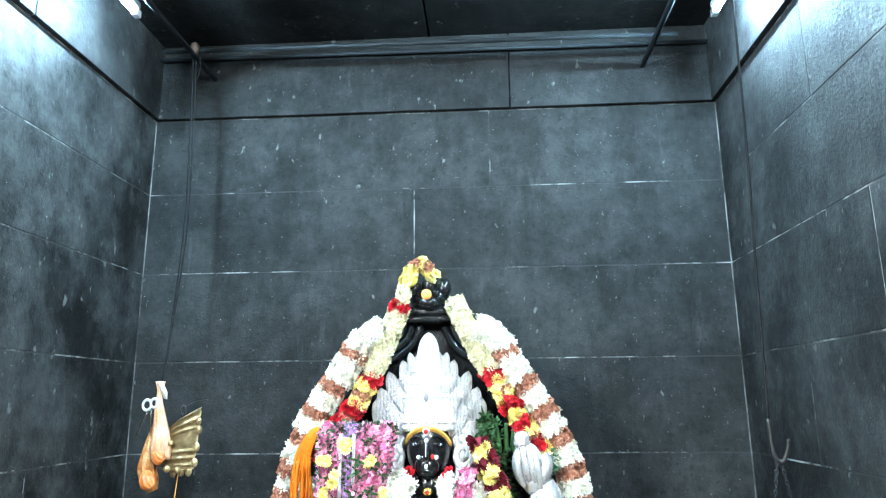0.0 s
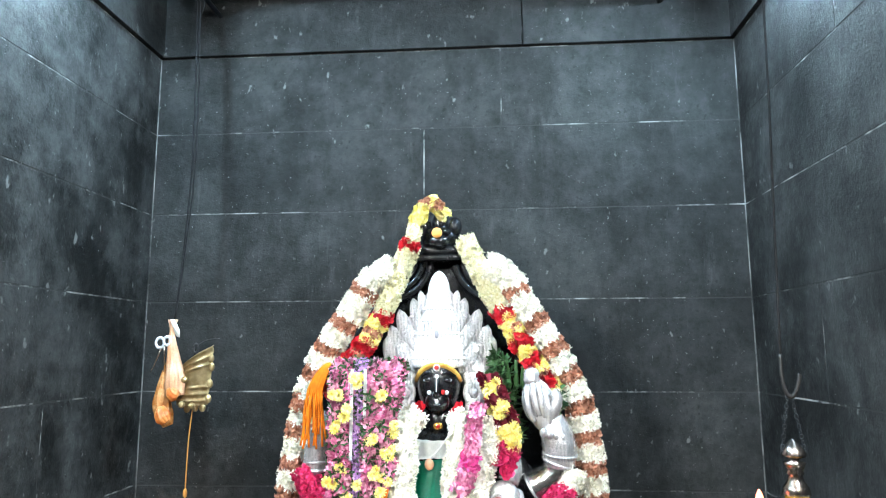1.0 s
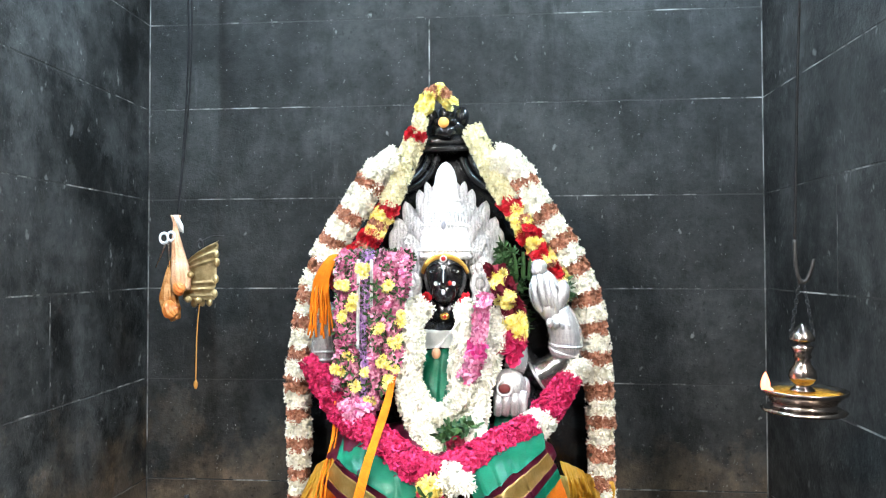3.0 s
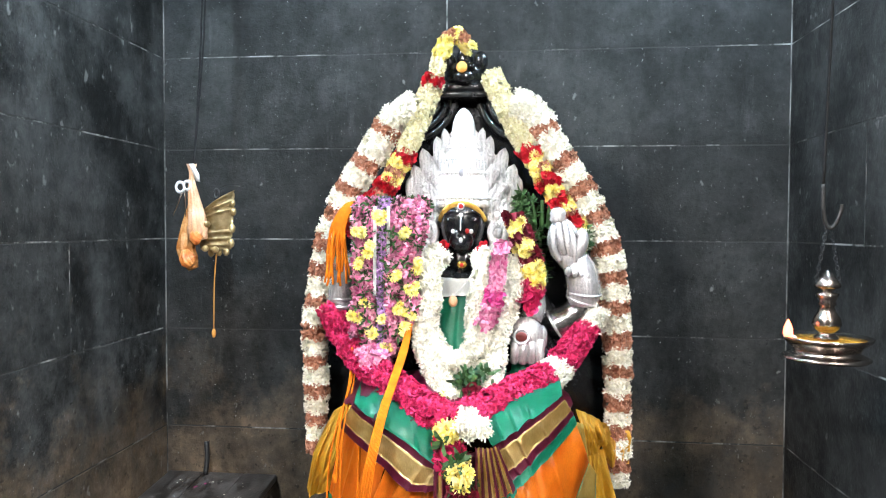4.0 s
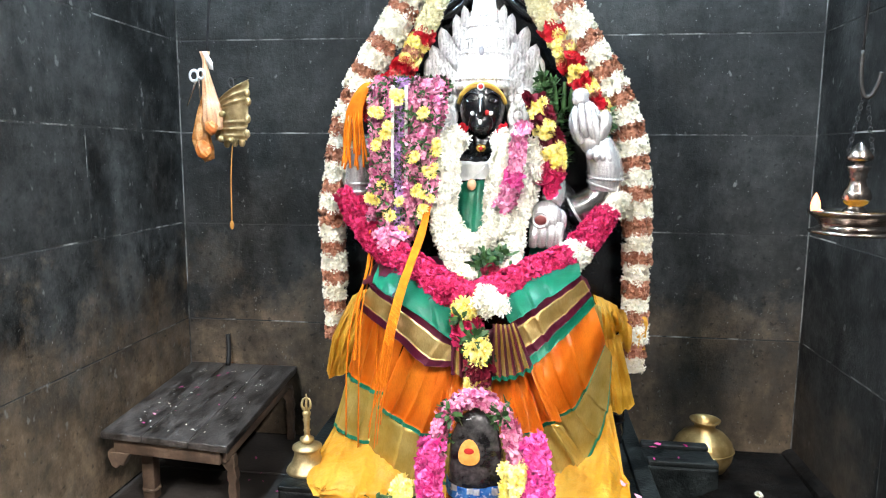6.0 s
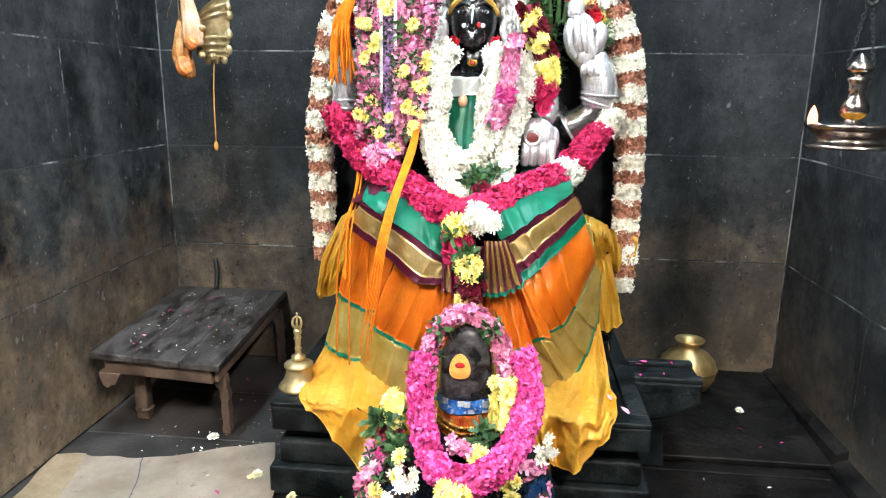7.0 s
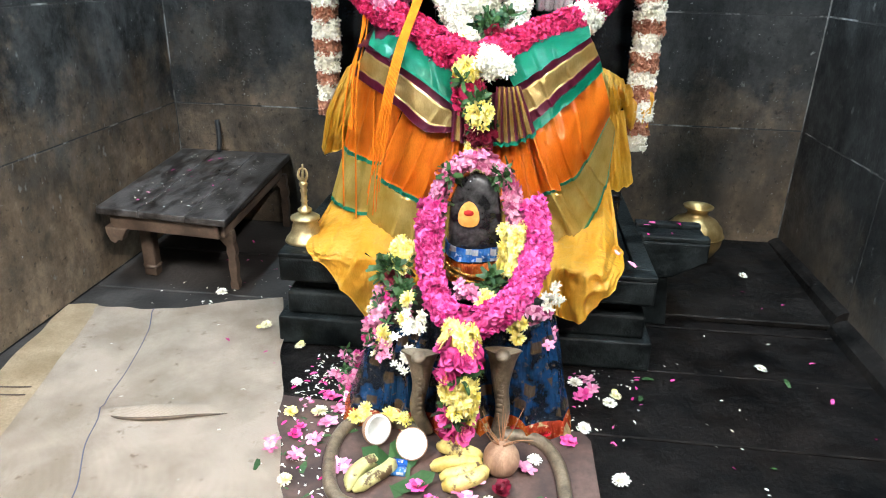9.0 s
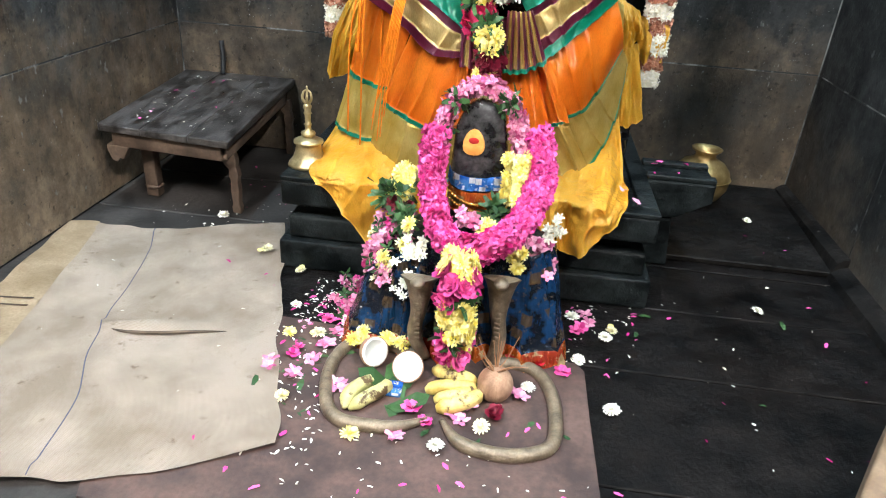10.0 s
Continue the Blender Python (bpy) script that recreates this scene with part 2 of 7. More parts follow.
M_BRASS = surface("worn_brass", (0.36, 0.24, 0.09), (0.58, 0.42, 0.19), 0.36, 0.8, scale=14, fine=110)
M_OLDBRASS = surface("dull_brass", (0.36, 0.28, 0.14), (0.58, 0.47, 0.26), 0.42, 0.8, scale=30, fine=140)
M_PALEBRASS = surface("pale_brass", (0.38, 0.27, 0.12), (0.66, 0.52, 0.29), 0.34, 0.6, scale=30, fine=120)
M_BRONZE = surface("serpent_bronze", (0.12, 0.090, 0.06), (0.27, 0.205, 0.14), 0.48, 0.35, scale=25, fine=180, relief=0.6)
M_STEEL = surface("lamp_metal", (0.30, 0.25, 0.22), (0.54, 0.48, 0.44), 0.20, 1.0, scale=20, fine=120)
M_IRON = plain("black_iron", (0.006, 0.006, 0.007), 0.6, 0.0)
M_PIPE = surface("painted_pipe", (0.014, 0.016, 0.019), (0.03, 0.034, 0.038), 0.65, scale=10, spec=0.2)
M_WOOD = surface("old_dark_wood", (0.011, 0.009, 0.008), (0.085, 0.075, 0.072), 0.34, scale=7, fine=45, relief=0.7, stretch=(2.4, 0.9, 2.4))
M_WOODLEG = surface("old_brown_wood", (0.055, 0.035, 0.025), (0.15, 0.10, 0.07), 0.55, scale=8, fine=60, relief=0.5)
M_SACK = sacking("jute_sacking")
M_SACK2 = surface("ochre_sacking", (0.34, 0.25, 0.15), (0.52, 0.40, 0.27), 0.95, scale=6, fine=120, relief=0.6)
M_STITCH = plain("blue_stitching", (0.13, 0.13, 0.19), 0.9)
M_ORANGE = silk("orange_silk", (0.80, 0.165, 0.008), (0.93, 0.265, 0.022), 0.0, 0.30)
M_GREEN = silk("green_silk", (0.0, 0.17, 0.09), (0.006, 0.30, 0.17))
M_MAROON = silk("maroon_silk", (0.085, 0.004, 0.022), (0.15, 0.012, 0.04))
M_GOLD = silk("gold_zari", (0.56, 0.36, 0.10), (0.92, 0.70, 0.32), 0.55, 0.27)
M_OLIVE = silk("old_gold_zari", (0.62, 0.43, 0.085), (0.90, 0.70, 0.24), 0.40, 0.27)
M_YELLOW = silk("yellow_cotton", (0.80, 0.38, 0.02), (0.92, 0.55, 0.08), 0.0, 0.40, 0.4)
M_MUSTARD = silk("mustard_cotton", (0.72, 0.37, 0.02), (0.88, 0.53, 0.07), 0.0, 0.42, 0.4)
M_TASSEL = surface("saffron_thread", (0.58, 0.14, 0.005), (0.78, 0.22, 0.012), 0.8, scale=25, fine=200, spec=0.15)
M_BLUECLOTH = printed_cloth("blue_print", (0.006, 0.012, 0.024), (0.010, 0.058, 0.16), (0.12, 0.075, 0.035))
M_BLUECLOTH.node_tree.nodes["Principled BSDF"].inputs["Coat Weight"].default_value = 0.8
M_REDPRINT = printed_cloth("red_print", (0.42, 0.05, 0.02), (0.55, 0.12, 0.02), (0.5, 0.4, 0.2))
M_SKYCLOTH = printed_cloth("sky_print", (0.008, 0.09, 0.42), (0.05, 0.20, 0.55), (0.62, 0.62, 0.62), 26.0)
M_WHITECLOTH = silk("white_cotton", (0.72, 0.72, 0.70), (0.82, 0.82, 0.80), 0, 0.8)
M_WHITE = petals("white_petals", (0.80, 0.77, 0.62), (0.92, 0.91, 0.85))
M_CREAM = petals("cream_petals", (0.66, 0.60, 0.34), (0.86, 0.82, 0.62))
M_BROWN = petals("withered_petals", (0.26, 0.085, 0.045), (0.58, 0.30, 0.20))
M_ROSE = petals("rose_petals", (0.36, 0.004, 0.05), (0.78, 0.05, 0.19))
M_RED = petals("red_petals", (0.40, 0.004, 0.012), (0.66, 0.018, 0.04))
M_DARKRED = petals("dark_red_petals", (0.09, 0.003, 0.012), (0.20, 0.008, 0.03))
M_MAGENTA = petals("magenta_petals", (0.46, 0.008, 0.15), (0.84, 0.15, 0.42))
M_PINK = petals("pink_petals", (0.42, 0.05, 0.17), (0.82, 0.40, 0.54))
M_LILAC = petals("lilac_petals", (0.32, 0.14, 0.42), (0.60, 0.38, 0.66))
M_YFLOWER = petals("yellow_petals", (0.86, 0.71, 0.12), (0.95, 0.88, 0.45))
M_ORFLOWER = petals("orange_petals", (0.7, 0.28, 0.02), (0.85, 0.45, 0.08))
M_LEAF = petals("leaves", (0.016, 0.045, 0.016), (0.055, 0.125, 0.04), 0.45)
M_BANANA = surface("banana_skin", (0.46, 0.32, 0.07), (0.74, 0.60, 0.22), 0.5, scale=20, fine=60, relief=0.1)


def bruised(m, amount):
    """Brown patches on ripe skin."""
    nt = m.node_tree
    p = nt.nodes["Principled BSDF"]
    old = p.inputs["Base Color"].links[0].from_socket
    c = mix(nt, ramp(nt, noise_node(nt, 26, 4, 0.6, (1, 1, 0.8)), 0.62 - amount, 0.70 - amount), old, (0.09, 0.05, 0.02))
    nt.links.new(c, p.inputs["Base Color"])


bruised(M_BANANA, 0.04)
M_BANANACUT = surface("opened_banana", (0.42, 0.38, 0.14), (0.64, 0.58, 0.28), 0.6, scale=22, fine=70, relief=0.2)
bruised(M_BANANACUT, 0.09)
M_SHELL = surface("coconut_shell", (0.24, 0.13, 0.08), (0.46, 0.28, 0.18), 0.8, scale=20, fine=150, relief=0.7, stretch=(1, 1, 0.2))
M_KERNEL = surface("coconut_flesh", (0.80, 0.80, 0.78), (0.86, 0.86, 0.84), 0.4, relief=0.1)
M_FIBRE = plain("coconut_fibre", (0.33, 0.16, 0.08), 0.9)
M_BAG = surface("thin_plastic_bag", (0.52, 0.26, 0.13), (0.72, 0.46, 0.31), 0.35, scale=14, fine=60, relief=0.6, depth=0.01)
M_BAGLOW = surface("amber_plastic_bag", (0.36, 0.13, 0.03), (0.62, 0.33, 0.14), 0.25, scale=16, fine=60, relief=0.6, depth=0.01)
M_BAGFOOD = surface("orange_contents", (0.50, 0.12, 0.02), (0.62, 0.26, 0.07), 0.4, scale=20)
M_SANDAL = surface("sandal_paste", (0.78, 0.32, 0.06), (0.88, 0.44, 0.12), 0.7, scale=40)
M_SANDALY = surface("turmeric_paste", (0.68, 0.38, 0.06), (0.80, 0.50, 0.12), 0.6, scale=40)
M_KUMKUM = plain("vermilion", (0.42, 0.012, 0.01), 0.8)
M_OIL = surface("lamp_oil", (0.34, 0.15, 0.012), (0.56, 0.30, 0.04), 0.06, scale=12)
# dark brown stands for the shadow along the sack's fold
M_CREASE = surface("shaded_crease_jute", (0.07, 0.05, 0.035), (0.16, 0.115, 0.08), 0.9, scale=20)
M_FLAME = plain("flame", (1.0, 0.22, 0.10), 0.5, 0, 6.0)
M_TUBE = plain("tube_light_glow", (0.60, 0.84, 1.0), 0.5, 0, BACK_TUBES)
M_TUBE_DOOR = plain("tube_light_glow_warm", (1.0, 0.97, 0.92), 0.5, 0, DOOR_TUBES)
M_CASE = plain("lamp_housing", (0.5, 0.52, 0.55), 0.4, 0.2)
M_ROPE = surface("thin_cord", (0.008, 0.008, 0.009), (0.02, 0.02, 0.022), 0.8, spec=0.1)
M_STRING = plain("orange_string", (0.55, 0.25, 0.05), 0.8)
M_BEAD = plain("gold_beads", (0.75, 0.42, 0.10), 0.25, 0.9)
M_BROWNTHING = surface("brown_timber", (0.16, 0.10, 0.06), (0.28, 0.19, 0.12), 0.6)


# ---- builders ----
def mesh_of(bm, name, mat, smooth=True):
    me = bpy.data.meshes.new(name)
    bm.normal_update()
    bm.to_mesh(me)
    bm.free()
    for f in me.polygons:
        f.use_smooth = smooth
    for m in (mat if isinstance(mat, (list, tuple)) else [mat]):
        me.materials.append(m)
    return me


def part(name, bm, mat, parent=None, label="", smooth=True, at=None):
    ob = new(name, mesh_of(bm, name, mat, smooth))
    if at:
        ob.location = at
    if parent:
        ob.parent = parent
    if label:
        ob["label"] = label
    return ob


def thing(name, loc, label, category, group="", kind=""):
    return tagged(new(name), label, category, group, kind) if loc is None else place(tagged(new(name), label, category, group, kind), loc)


def place(ob, loc):
    ob.location = loc
    ob.empty_display_size = 0.05
    return ob


def local(parent):
    """Offset that turns world places into the thing's own space."""
    return Vector(parent.location)


def box(bm, lo, hi, bevel=0.0, segs=2):
    r = bmesh.ops.create_cube(bm, size=1.0)
    c = [(a + b) / 2 for a, b in zip(lo, hi)]
    for v in r["verts"]:
        v.co = Vector([c[i] + v.co[i] * (hi[i] - lo[i]) for i in range(3)])
    if bevel:
        edges = list({e for v in r["verts"] for e in v.link_edges})
        bmesh.ops.bevel(bm, geom=edges, offset=bevel, segments=segs, profile=0.6, affect="EDGES")
    return bm


def ball(bm, c, r, u=18, v=12, rot=None):
    res = bmesh.ops.create_uvsphere(bm, u_segments=u, v_segments=v, radius=1.0)
    r = (r, r, r) if isinstance(r, (int, float)) else r
    for w in res["verts"]:
        p = Vector([w.co[i] * r[i] for i in range(3)])
        if rot:
            p = rot @ p
        w.co = p + Vector(c)
    return bm


def lathe(bm, profile, c=(0, 0, 0), segs=28, squash=1.0):
    rings = []
    for r, z in profile:
        rings.append([bm.verts.new((c[0] + max(r, 1e-4) * math.cos(2 * math.pi * k / segs), c[1] + squash * max(r, 1e-4) * math.sin(2 * math.pi * k / segs), c[2] + z)) for k in range(segs)])
    for a, b in zip(rings, rings[1:]):
        for k in range(segs):
            bm.faces.new((a[k], a[(k + 1) % segs], b[(k + 1) % segs], b[k]))
    bm.faces.new(rings[0][::-1])
    bm.faces.new(rings[-1])
    return bm


def spline(points, n=8):
    """Smooth line through the points."""
    pts = [Vector(p) for p in points]
    if len(pts) < 3:
        return [pts[0].lerp(pts[-1], k / n) for k in range(n + 1)]
    ext = [2 * pts[0] - pts[1]] + pts + [2 * pts[-1] - pts[-2]]
    out = []
    for i in range(1, len(ext) - 2):
        p0, p1, p2, p3 = ext[i - 1:i + 3]
        for k in range(n):
            t = k / n
            out.append(0.5 * (2 * p1 + (p2 - p0) * t + (2 * p0 - 5 * p1 + 4 * p2 - p3) * t * t + (3 * p1 - p0 - 3 * p2 + p3) * t ** 3))
    return out + [pts[-1]]


def frames_along(line):
    out, up = [], Vector((0.13, -1, 0.21)).normalized()
    for i, p in enumerate(line):
        d = (line[min(i + 1, len(line) - 1)] - line[max(i - 1, 0)]).normalized()
        s = d.cross(up)
        s = s.normalized() if s.length > 1e-5 else d.orthogonal().normalized()
        up = s.cross(d).normalized()
        out.append((p, d, s, up))
    return out


def sweep(bm, line, radius, segs=10, flat=1.0):
    """A tube along a line; radius is a number or a function of 0..1."""
    rings = []
    for i, (p, d, s, u) in enumerate(frames_along(line)):
        r = radius(i / (len(line) - 1)) if callable(radius) else radius
        rings.append([bm.verts.new(p + s * (r * math.cos(2 * math.pi * k / segs)) + u * (r * flat * math.sin(2 * math.pi * k / segs))) for k in range(segs)])
    for a, b in zip(rings, rings[1:]):
        for k in range(segs):
            bm.faces.new((a[k], a[(k + 1) % segs], b[(k + 1) % segs], b[k]))
    bm.faces.new(rings[0][::-1])
    bm.faces.new(rings[-1])
    return bm


def torus(bm, c, R, r, rot=None, n=24, m=8, squash=1.0):
    g = [[None] * m for _ in range(n)]
    for i in range(n):
        a = 2 * math.pi * i / n
        for j in range(m):
            b = 2 * math.pi * j / m
            p = Vector(((R + r * math.cos(b)) * math.cos(a), squash * (R + r * math.cos(b)) * math.sin(a), r * math.sin(b)))
            g[i][j] = bm.verts.new((rot @ p if rot else p) + Vector(c))
    for i in range(n):
        for j in range(m):
            bm.faces.new((g[i][j], g[(i + 1) % n][j], g[(i + 1) % n][(j + 1) % m], g[i][(j + 1) % m]))
    return bm


def slab(bm, outline, y0, y1, bevel=0.0):
    """A plate with an outline in x and z, from y0 (front) to y1."""
    f = [bm.verts.new((x, y0, z)) for x, z in outline]
    b = [bm.verts.new((x, y1, z)) for x, z in outline]
    n = len(outline)
    faces = [bm.faces.new(f), bm.faces.new(b[::-1])]
    for k in range(n):
        faces.append(bm.faces.new((f[k], b[k], b[(k + 1) % n], f[(k + 1) % n])))
    bmesh.ops.recalc_face_normals(bm, faces=faces)
    if bevel:
        edges = list({e for e in faces[0].edges})
        bmesh.ops.bevel(bm, geom=edges, offset=bevel, segments=2, profile=0.5, affect="EDGES")
    return bm


RX = lambda a: Matrix.Rotation(radians(a), 3, "X")
RY = lambda a: Matrix.Rotation(radians(a), 3, "Y")


# ---- flowers ----
def petal(length, width, cup, curl):
    v = [(0, -width * 0.22, 0), (0, width * 0.22, 0), (length * 0.5, -width * 0.5, cup), (length * 0.5, width * 0.5, cup), (length, -width * 0.26, cup + curl), (length, width * 0.26, cup + curl)]
    return np.array(v, float), [(0, 2, 3, 1), (2, 4, 5, 3)]


def bloom(rings):
    """Rings of (count, length, width, elevation in degrees, cup, curl), a flower of size about 1."""
    V, F, n = [], [], 0
    for k, (count, length, width, elev, cup, curl) in enumerate(rings):
        v, f = petal(length, width, cup, curl)
        e = radians(elev)
        for i in range(count):
            a = 2 * math.pi * (i + 0.37 * k) / count
            x = v[:, 0] * math.cos(e) - v[:, 2] * math.sin(e) + 0.06
            z = v[:, 0] * math.sin(e) + v[:, 2] * math.cos(e)
            V.append(np.stack([x * math.cos(a) - v[:, 1] * math.sin(a), x * math.sin(a) + v[:, 1] * math.cos(a), z], 1))
            F += [tuple(q + n for q in face) for face in f]
            n += len(v)
    return np.concatenate(V), F


MUM = bloom([(13, 0.50, 0.20, 6, 0.05, -0.03), (12, 0.45, 0.20, 26, 0.05, 0.0), (10, 0.36, 0.18, 48, 0.05, 0.03), (6, 0.26, 0.15, 70, 0.03, 0.04)])
JASMINE = bloom([(6, 0.58, 0.27, 26, 0.06, -0.06), (4, 0.44, 0.20, 58, 0.04, 0.03)])
ROSE = bloom([(5, 0.55, 0.62, 15, 0.10, 0.08), (5, 0.45, 0.52, 42, 0.10, 0.02), (4, 0.36, 0.4, 66, 0.08, -0.02)])
RUFFLE = bloom([(5, 0.52, 0.50, 18, 0.07, -0.04), (4, 0.44, 0.42, 46, 0.05, 0.03)])
OLEANDER = bloom([(5, 0.58, 0.42, 14, 0.06, -0.06)])
SPRIG = bloom([(4, 0.8, 0.3, 20, 0.08, -0.08), (2, 0.6, 0.26, 55, 0.05, 0.02)])


def rotation_to(normals, spin, rng, jitter):
    n = normals + rng.normal(0, jitter, normals.shape)
    n /= np.linalg.norm(n, axis=1, keepdims=True)
    ref = np.where(np.abs(n[:, 2:3]) > 0.9, [[1.0, 0, 0]], [[0, 0, 1.0]])
    a = np.cross(ref, n)
    a /= np.linalg.norm(a, axis=1, keepdims=True)
    b = np.cross(n, a)
    c, s = np.cos(spin)[:, None], np.sin(spin)[:, None]
    return np.stack([a * c + b * s, b * c - a * s, n], 2)


def flower_mesh(name, places, normals, sizes, template, mat, rng, jitter=0.35, extra=None):
    """Many blooms in one mesh, each turned outwards; extra: vertices and faces of a core."""
    tv, tf = template
    R = rotation_to(normals, rng.uniform(0, 6.28, len(places)), rng, jitter)
    V = np.einsum("nij,vj->nvi", R, tv) * sizes[:, None, None] + places[:, None, :]
    V = V + rng.normal(0, 0.03, V.shape) * sizes[:, None, None]
    m = len(tv)
    F = [tuple(q + k * m for q in f) for k in range(len(places)) for f in tf]
    verts = V.reshape(-1, 3).tolist()
    if extra:
        off = len(verts)
        verts += [tuple(v) for v in extra[0]]
        F += [tuple(q + off for q in f) for f in extra[1]]
    me = bpy.data.meshes.new(name)
    me.from_pydata(verts, [], F)
    me.materials.append(mat)
    return me


def strand_piece(name, line, radius, template, size, mat, parent, rng, density=1.0, label="", jitter=0.4):
    """A stretch of garland: blooms tied round a core along a short line (world places)."""
    o = local(parent)
    fr = frames_along(line)
    length = sum((b - a).length for a, b in zip(line, line[1:]))
    n = max(6, int(density * 2 * math.pi * radius * length / (size * size * 0.28)))
    P, N = np.zeros((n, 3)), np.zeros((n, 3))
    for k in range(n):
        t = (k + rng.uniform()) / n * (len(line) - 1)
        i = min(int(t), len(line) - 2)
        p = line[i].lerp(line[i + 1], t - i)
        a = rng.uniform(0, 2 * math.pi)
        nrm = fr[i][2] * math.cos(a) + fr[i][3] * math.sin(a)
        P[k] = p + nrm * (radius * rng.uniform(0.72, 1.0)) - o
        N[k] = nrm
    cv, cf, S = [], [], 8
    for (p, d, s, u) in fr:
        for j in range(S):
            cv.append(p + (s * math.cos(2 * math.pi * j / S) + u * math.sin(2 * math.pi * j / S)) * radius * 0.74 - o)
    for i in range(len(fr) - 1):
        for j in range(S):
            cf.append((i * S + j, i * S + (j + 1) % S, (i + 1) * S + (j + 1) % S, (i + 1) * S + j))
    me = flower_mesh(name, P, N, size * rng.uniform(0.75, 1.2, n), template, mat, rng, jitter, (cv, cf))
    ob = new(name, me)
    ob.parent = parent
    if label:
        ob["label"] = label
    return ob


def cut_line(line, a, b):
    """The stretch of a line between two lengths along it."""
    out, run = [], 0.0
    for p, q in zip(line, line[1:]):
        d = (q - p).length
        if run + d > a and run < b:
            if not out:
                out.append(p.lerp(q, max(0, (a - run) / d)))
            out.append(p.lerp(q, min(1, (b - run) / d)))
        run += d
    return out


KINDS = {
    "W": ("white_flower_band", JASMINE, 0.029, M_WHITE), "C": ("cream_flower_band", JASMINE, 0.026, M_CREAM), "B": ("withered_flower_band", RUFFLE, 0.026, M_BROWN),
    "R": ("red_rose_band", ROSE, 0.040, M_RED), "K": ("dark_red_rose_band", ROSE, 0.045, M_DARKRED), "Y": ("yellow_flower_band", MUM, 0.044, M_YFLOWER),
    "P": ("rose_petal_band", RUFFLE, 0.031, M_ROSE), "M": ("magenta_petal_band", RUFFLE, 0.037, M_MAGENTA), "O": ("pink_flower_band", OLEANDER, 0.031, M_PINK),
    "L": ("lilac_flower_band", RUFFLE, 0.028, M_LILAC), "G": ("leaf_band", SPRIG, 0.05, M_LEAF), "J": ("jasmine_band", JASMINE, 0.03, M_WHITE), "Q": ("crimson_rose_band", ROSE, 0.048, M_ROSE), "X": ("magenta_rose_band", ROSE, 0.062, M_MAGENTA), "V": ("large_yellow_band", MUM, 0.060, M_YFLOWER), "A": ("orange_flower_band", MUM, 0.045, M_ORFLOWER),
}


def garland(name, points, code, radii, label, seed, group="", density=1.0):
    """A strand strung from lettered stretches, 'W.07 B.05 ...'; radii at both ends."""
    line = spline(points, 10)
    th = thing(name, line[len(line) // 2], label, "garland", group)
    rng = np.random.default_rng(seed)
    total = sum((b - a).length for a, b in zip(line, line[1:]))
    items = [(c[0], float(c[1:])) for c in code.split()]
    s = total / sum(l for _, l in items)
    run = 0.0
    for key, l in items:
        l *= s
        seg = cut_line(line, run, run + l)
        f = (run + l / 2) / total
        r = radii[0] + (radii[1] - radii[0]) * f
        nm, tpl, size, mat = KINDS[key]
        if len(seg) >= 2:
            k = 1.0 if key not in "WB" else rng.uniform(0.92, 1.1)
            strand_piece(nm, seg, r * k, tpl, size, mat, th, rng, density)
        run += l
    return th

# ---- the room ----
XL, XR, YB, YF, ZC = -1.125, 2.047, 3.714, -1.1, 3.95
COURSES = [0.0, 0.64, 1.165, 1.64, 2.11, 2.59, 3.045, 3.49, ZC]
JOINT = 0.0065


def block_wall(name, lo, hi, axis, face, sign, joints, label):
    """A wall of dressed blocks on a mortar bed. axis: 0 runs along x, 1 along y; sign: the way into the wall."""
    other = 1 - axis
    bm = bmesh.new()
    a, b = [0, 0, 0], [0, 0, ZC]
    a[axis], b[axis] = lo - 0.25, hi + 0.25
    a[other], b[other] = sorted((face + sign * 0.0006, face + sign * 0.30))
    box(bm, a, b)
    wall = tagged(part(name, bm, M_MORTAR if axis == 0 else M_MORTARSIDE, smooth=False), label, "wall", kind="structure")
    rng = random.Random(name)
    for k in range(len(COURSES) - 1):
        proud = 0.028 if k == len(COURSES) - 2 else rng.uniform(0.0, 0.0015)
        cuts = [lo] + sorted(joints[k]) + [hi]
        for u0, u1 in zip(cuts, cuts[1:]):
            bm = bmesh.new()
            a, b = [0, 0, COURSES[k] + JOINT / 2], [0, 0, COURSES[k + 1] - JOINT / 2]
            a[axis], b[axis] = u0 + JOINT / 2, u1 - JOINT / 2
            p = proud + rng.uniform(0.0, 0.001)
            a[other], b[other] = sorted((face - sign * p, face + sign * 0.05))
            box(bm, a, b, 0.0015, 1)
            # side wall copies carry light from the near tubes in their tone
            part("stone_block", bm, {"wall_left": M_WALLBROWNLIT, "wall_right": M_WALLSOOTLIT}.get(name, M_WALL), wall, smooth=False)
    return wall


block_wall("wall_back", XL, XR, 0, YB, 1, [[], [], [], [], [], [0.38], [0.80], [0.92]], "soot-blackened granite block wall with pale mortar joints")
block_wall("wall_left", YF, YB, 1, XL, -1, [[1.1], [0.4, 2.3], [1.5, 2.93], [0.6, 2.2], [1.4], [0.5, 2.45], [1.3], [0.9, 2.6]], "sooty stone block wall with white run marks")
block_wall("wall_right", YF, YB, 1, XR, 1, [[0.9, 2.9], [1.6], [0.7, 2.5], [1.2, 3.0], [0.4, 2.41], [1.7], [0.8, 2.7], [1.5]], "dark granite block wall with pale drips")
for x in (XL + 0.001, XR - 0.007):
    bm = bmesh.new()
    box(bm, (x, YB - 0.007, 0.0), (x + 0.006, YB - 0.001, COURSES[-2]), 0.002, 1)
    tagged(part("trim", bm, M_MORTARPALE, smooth=False), "pale mortar line filling the wall corner", "mortar", kind="structure")
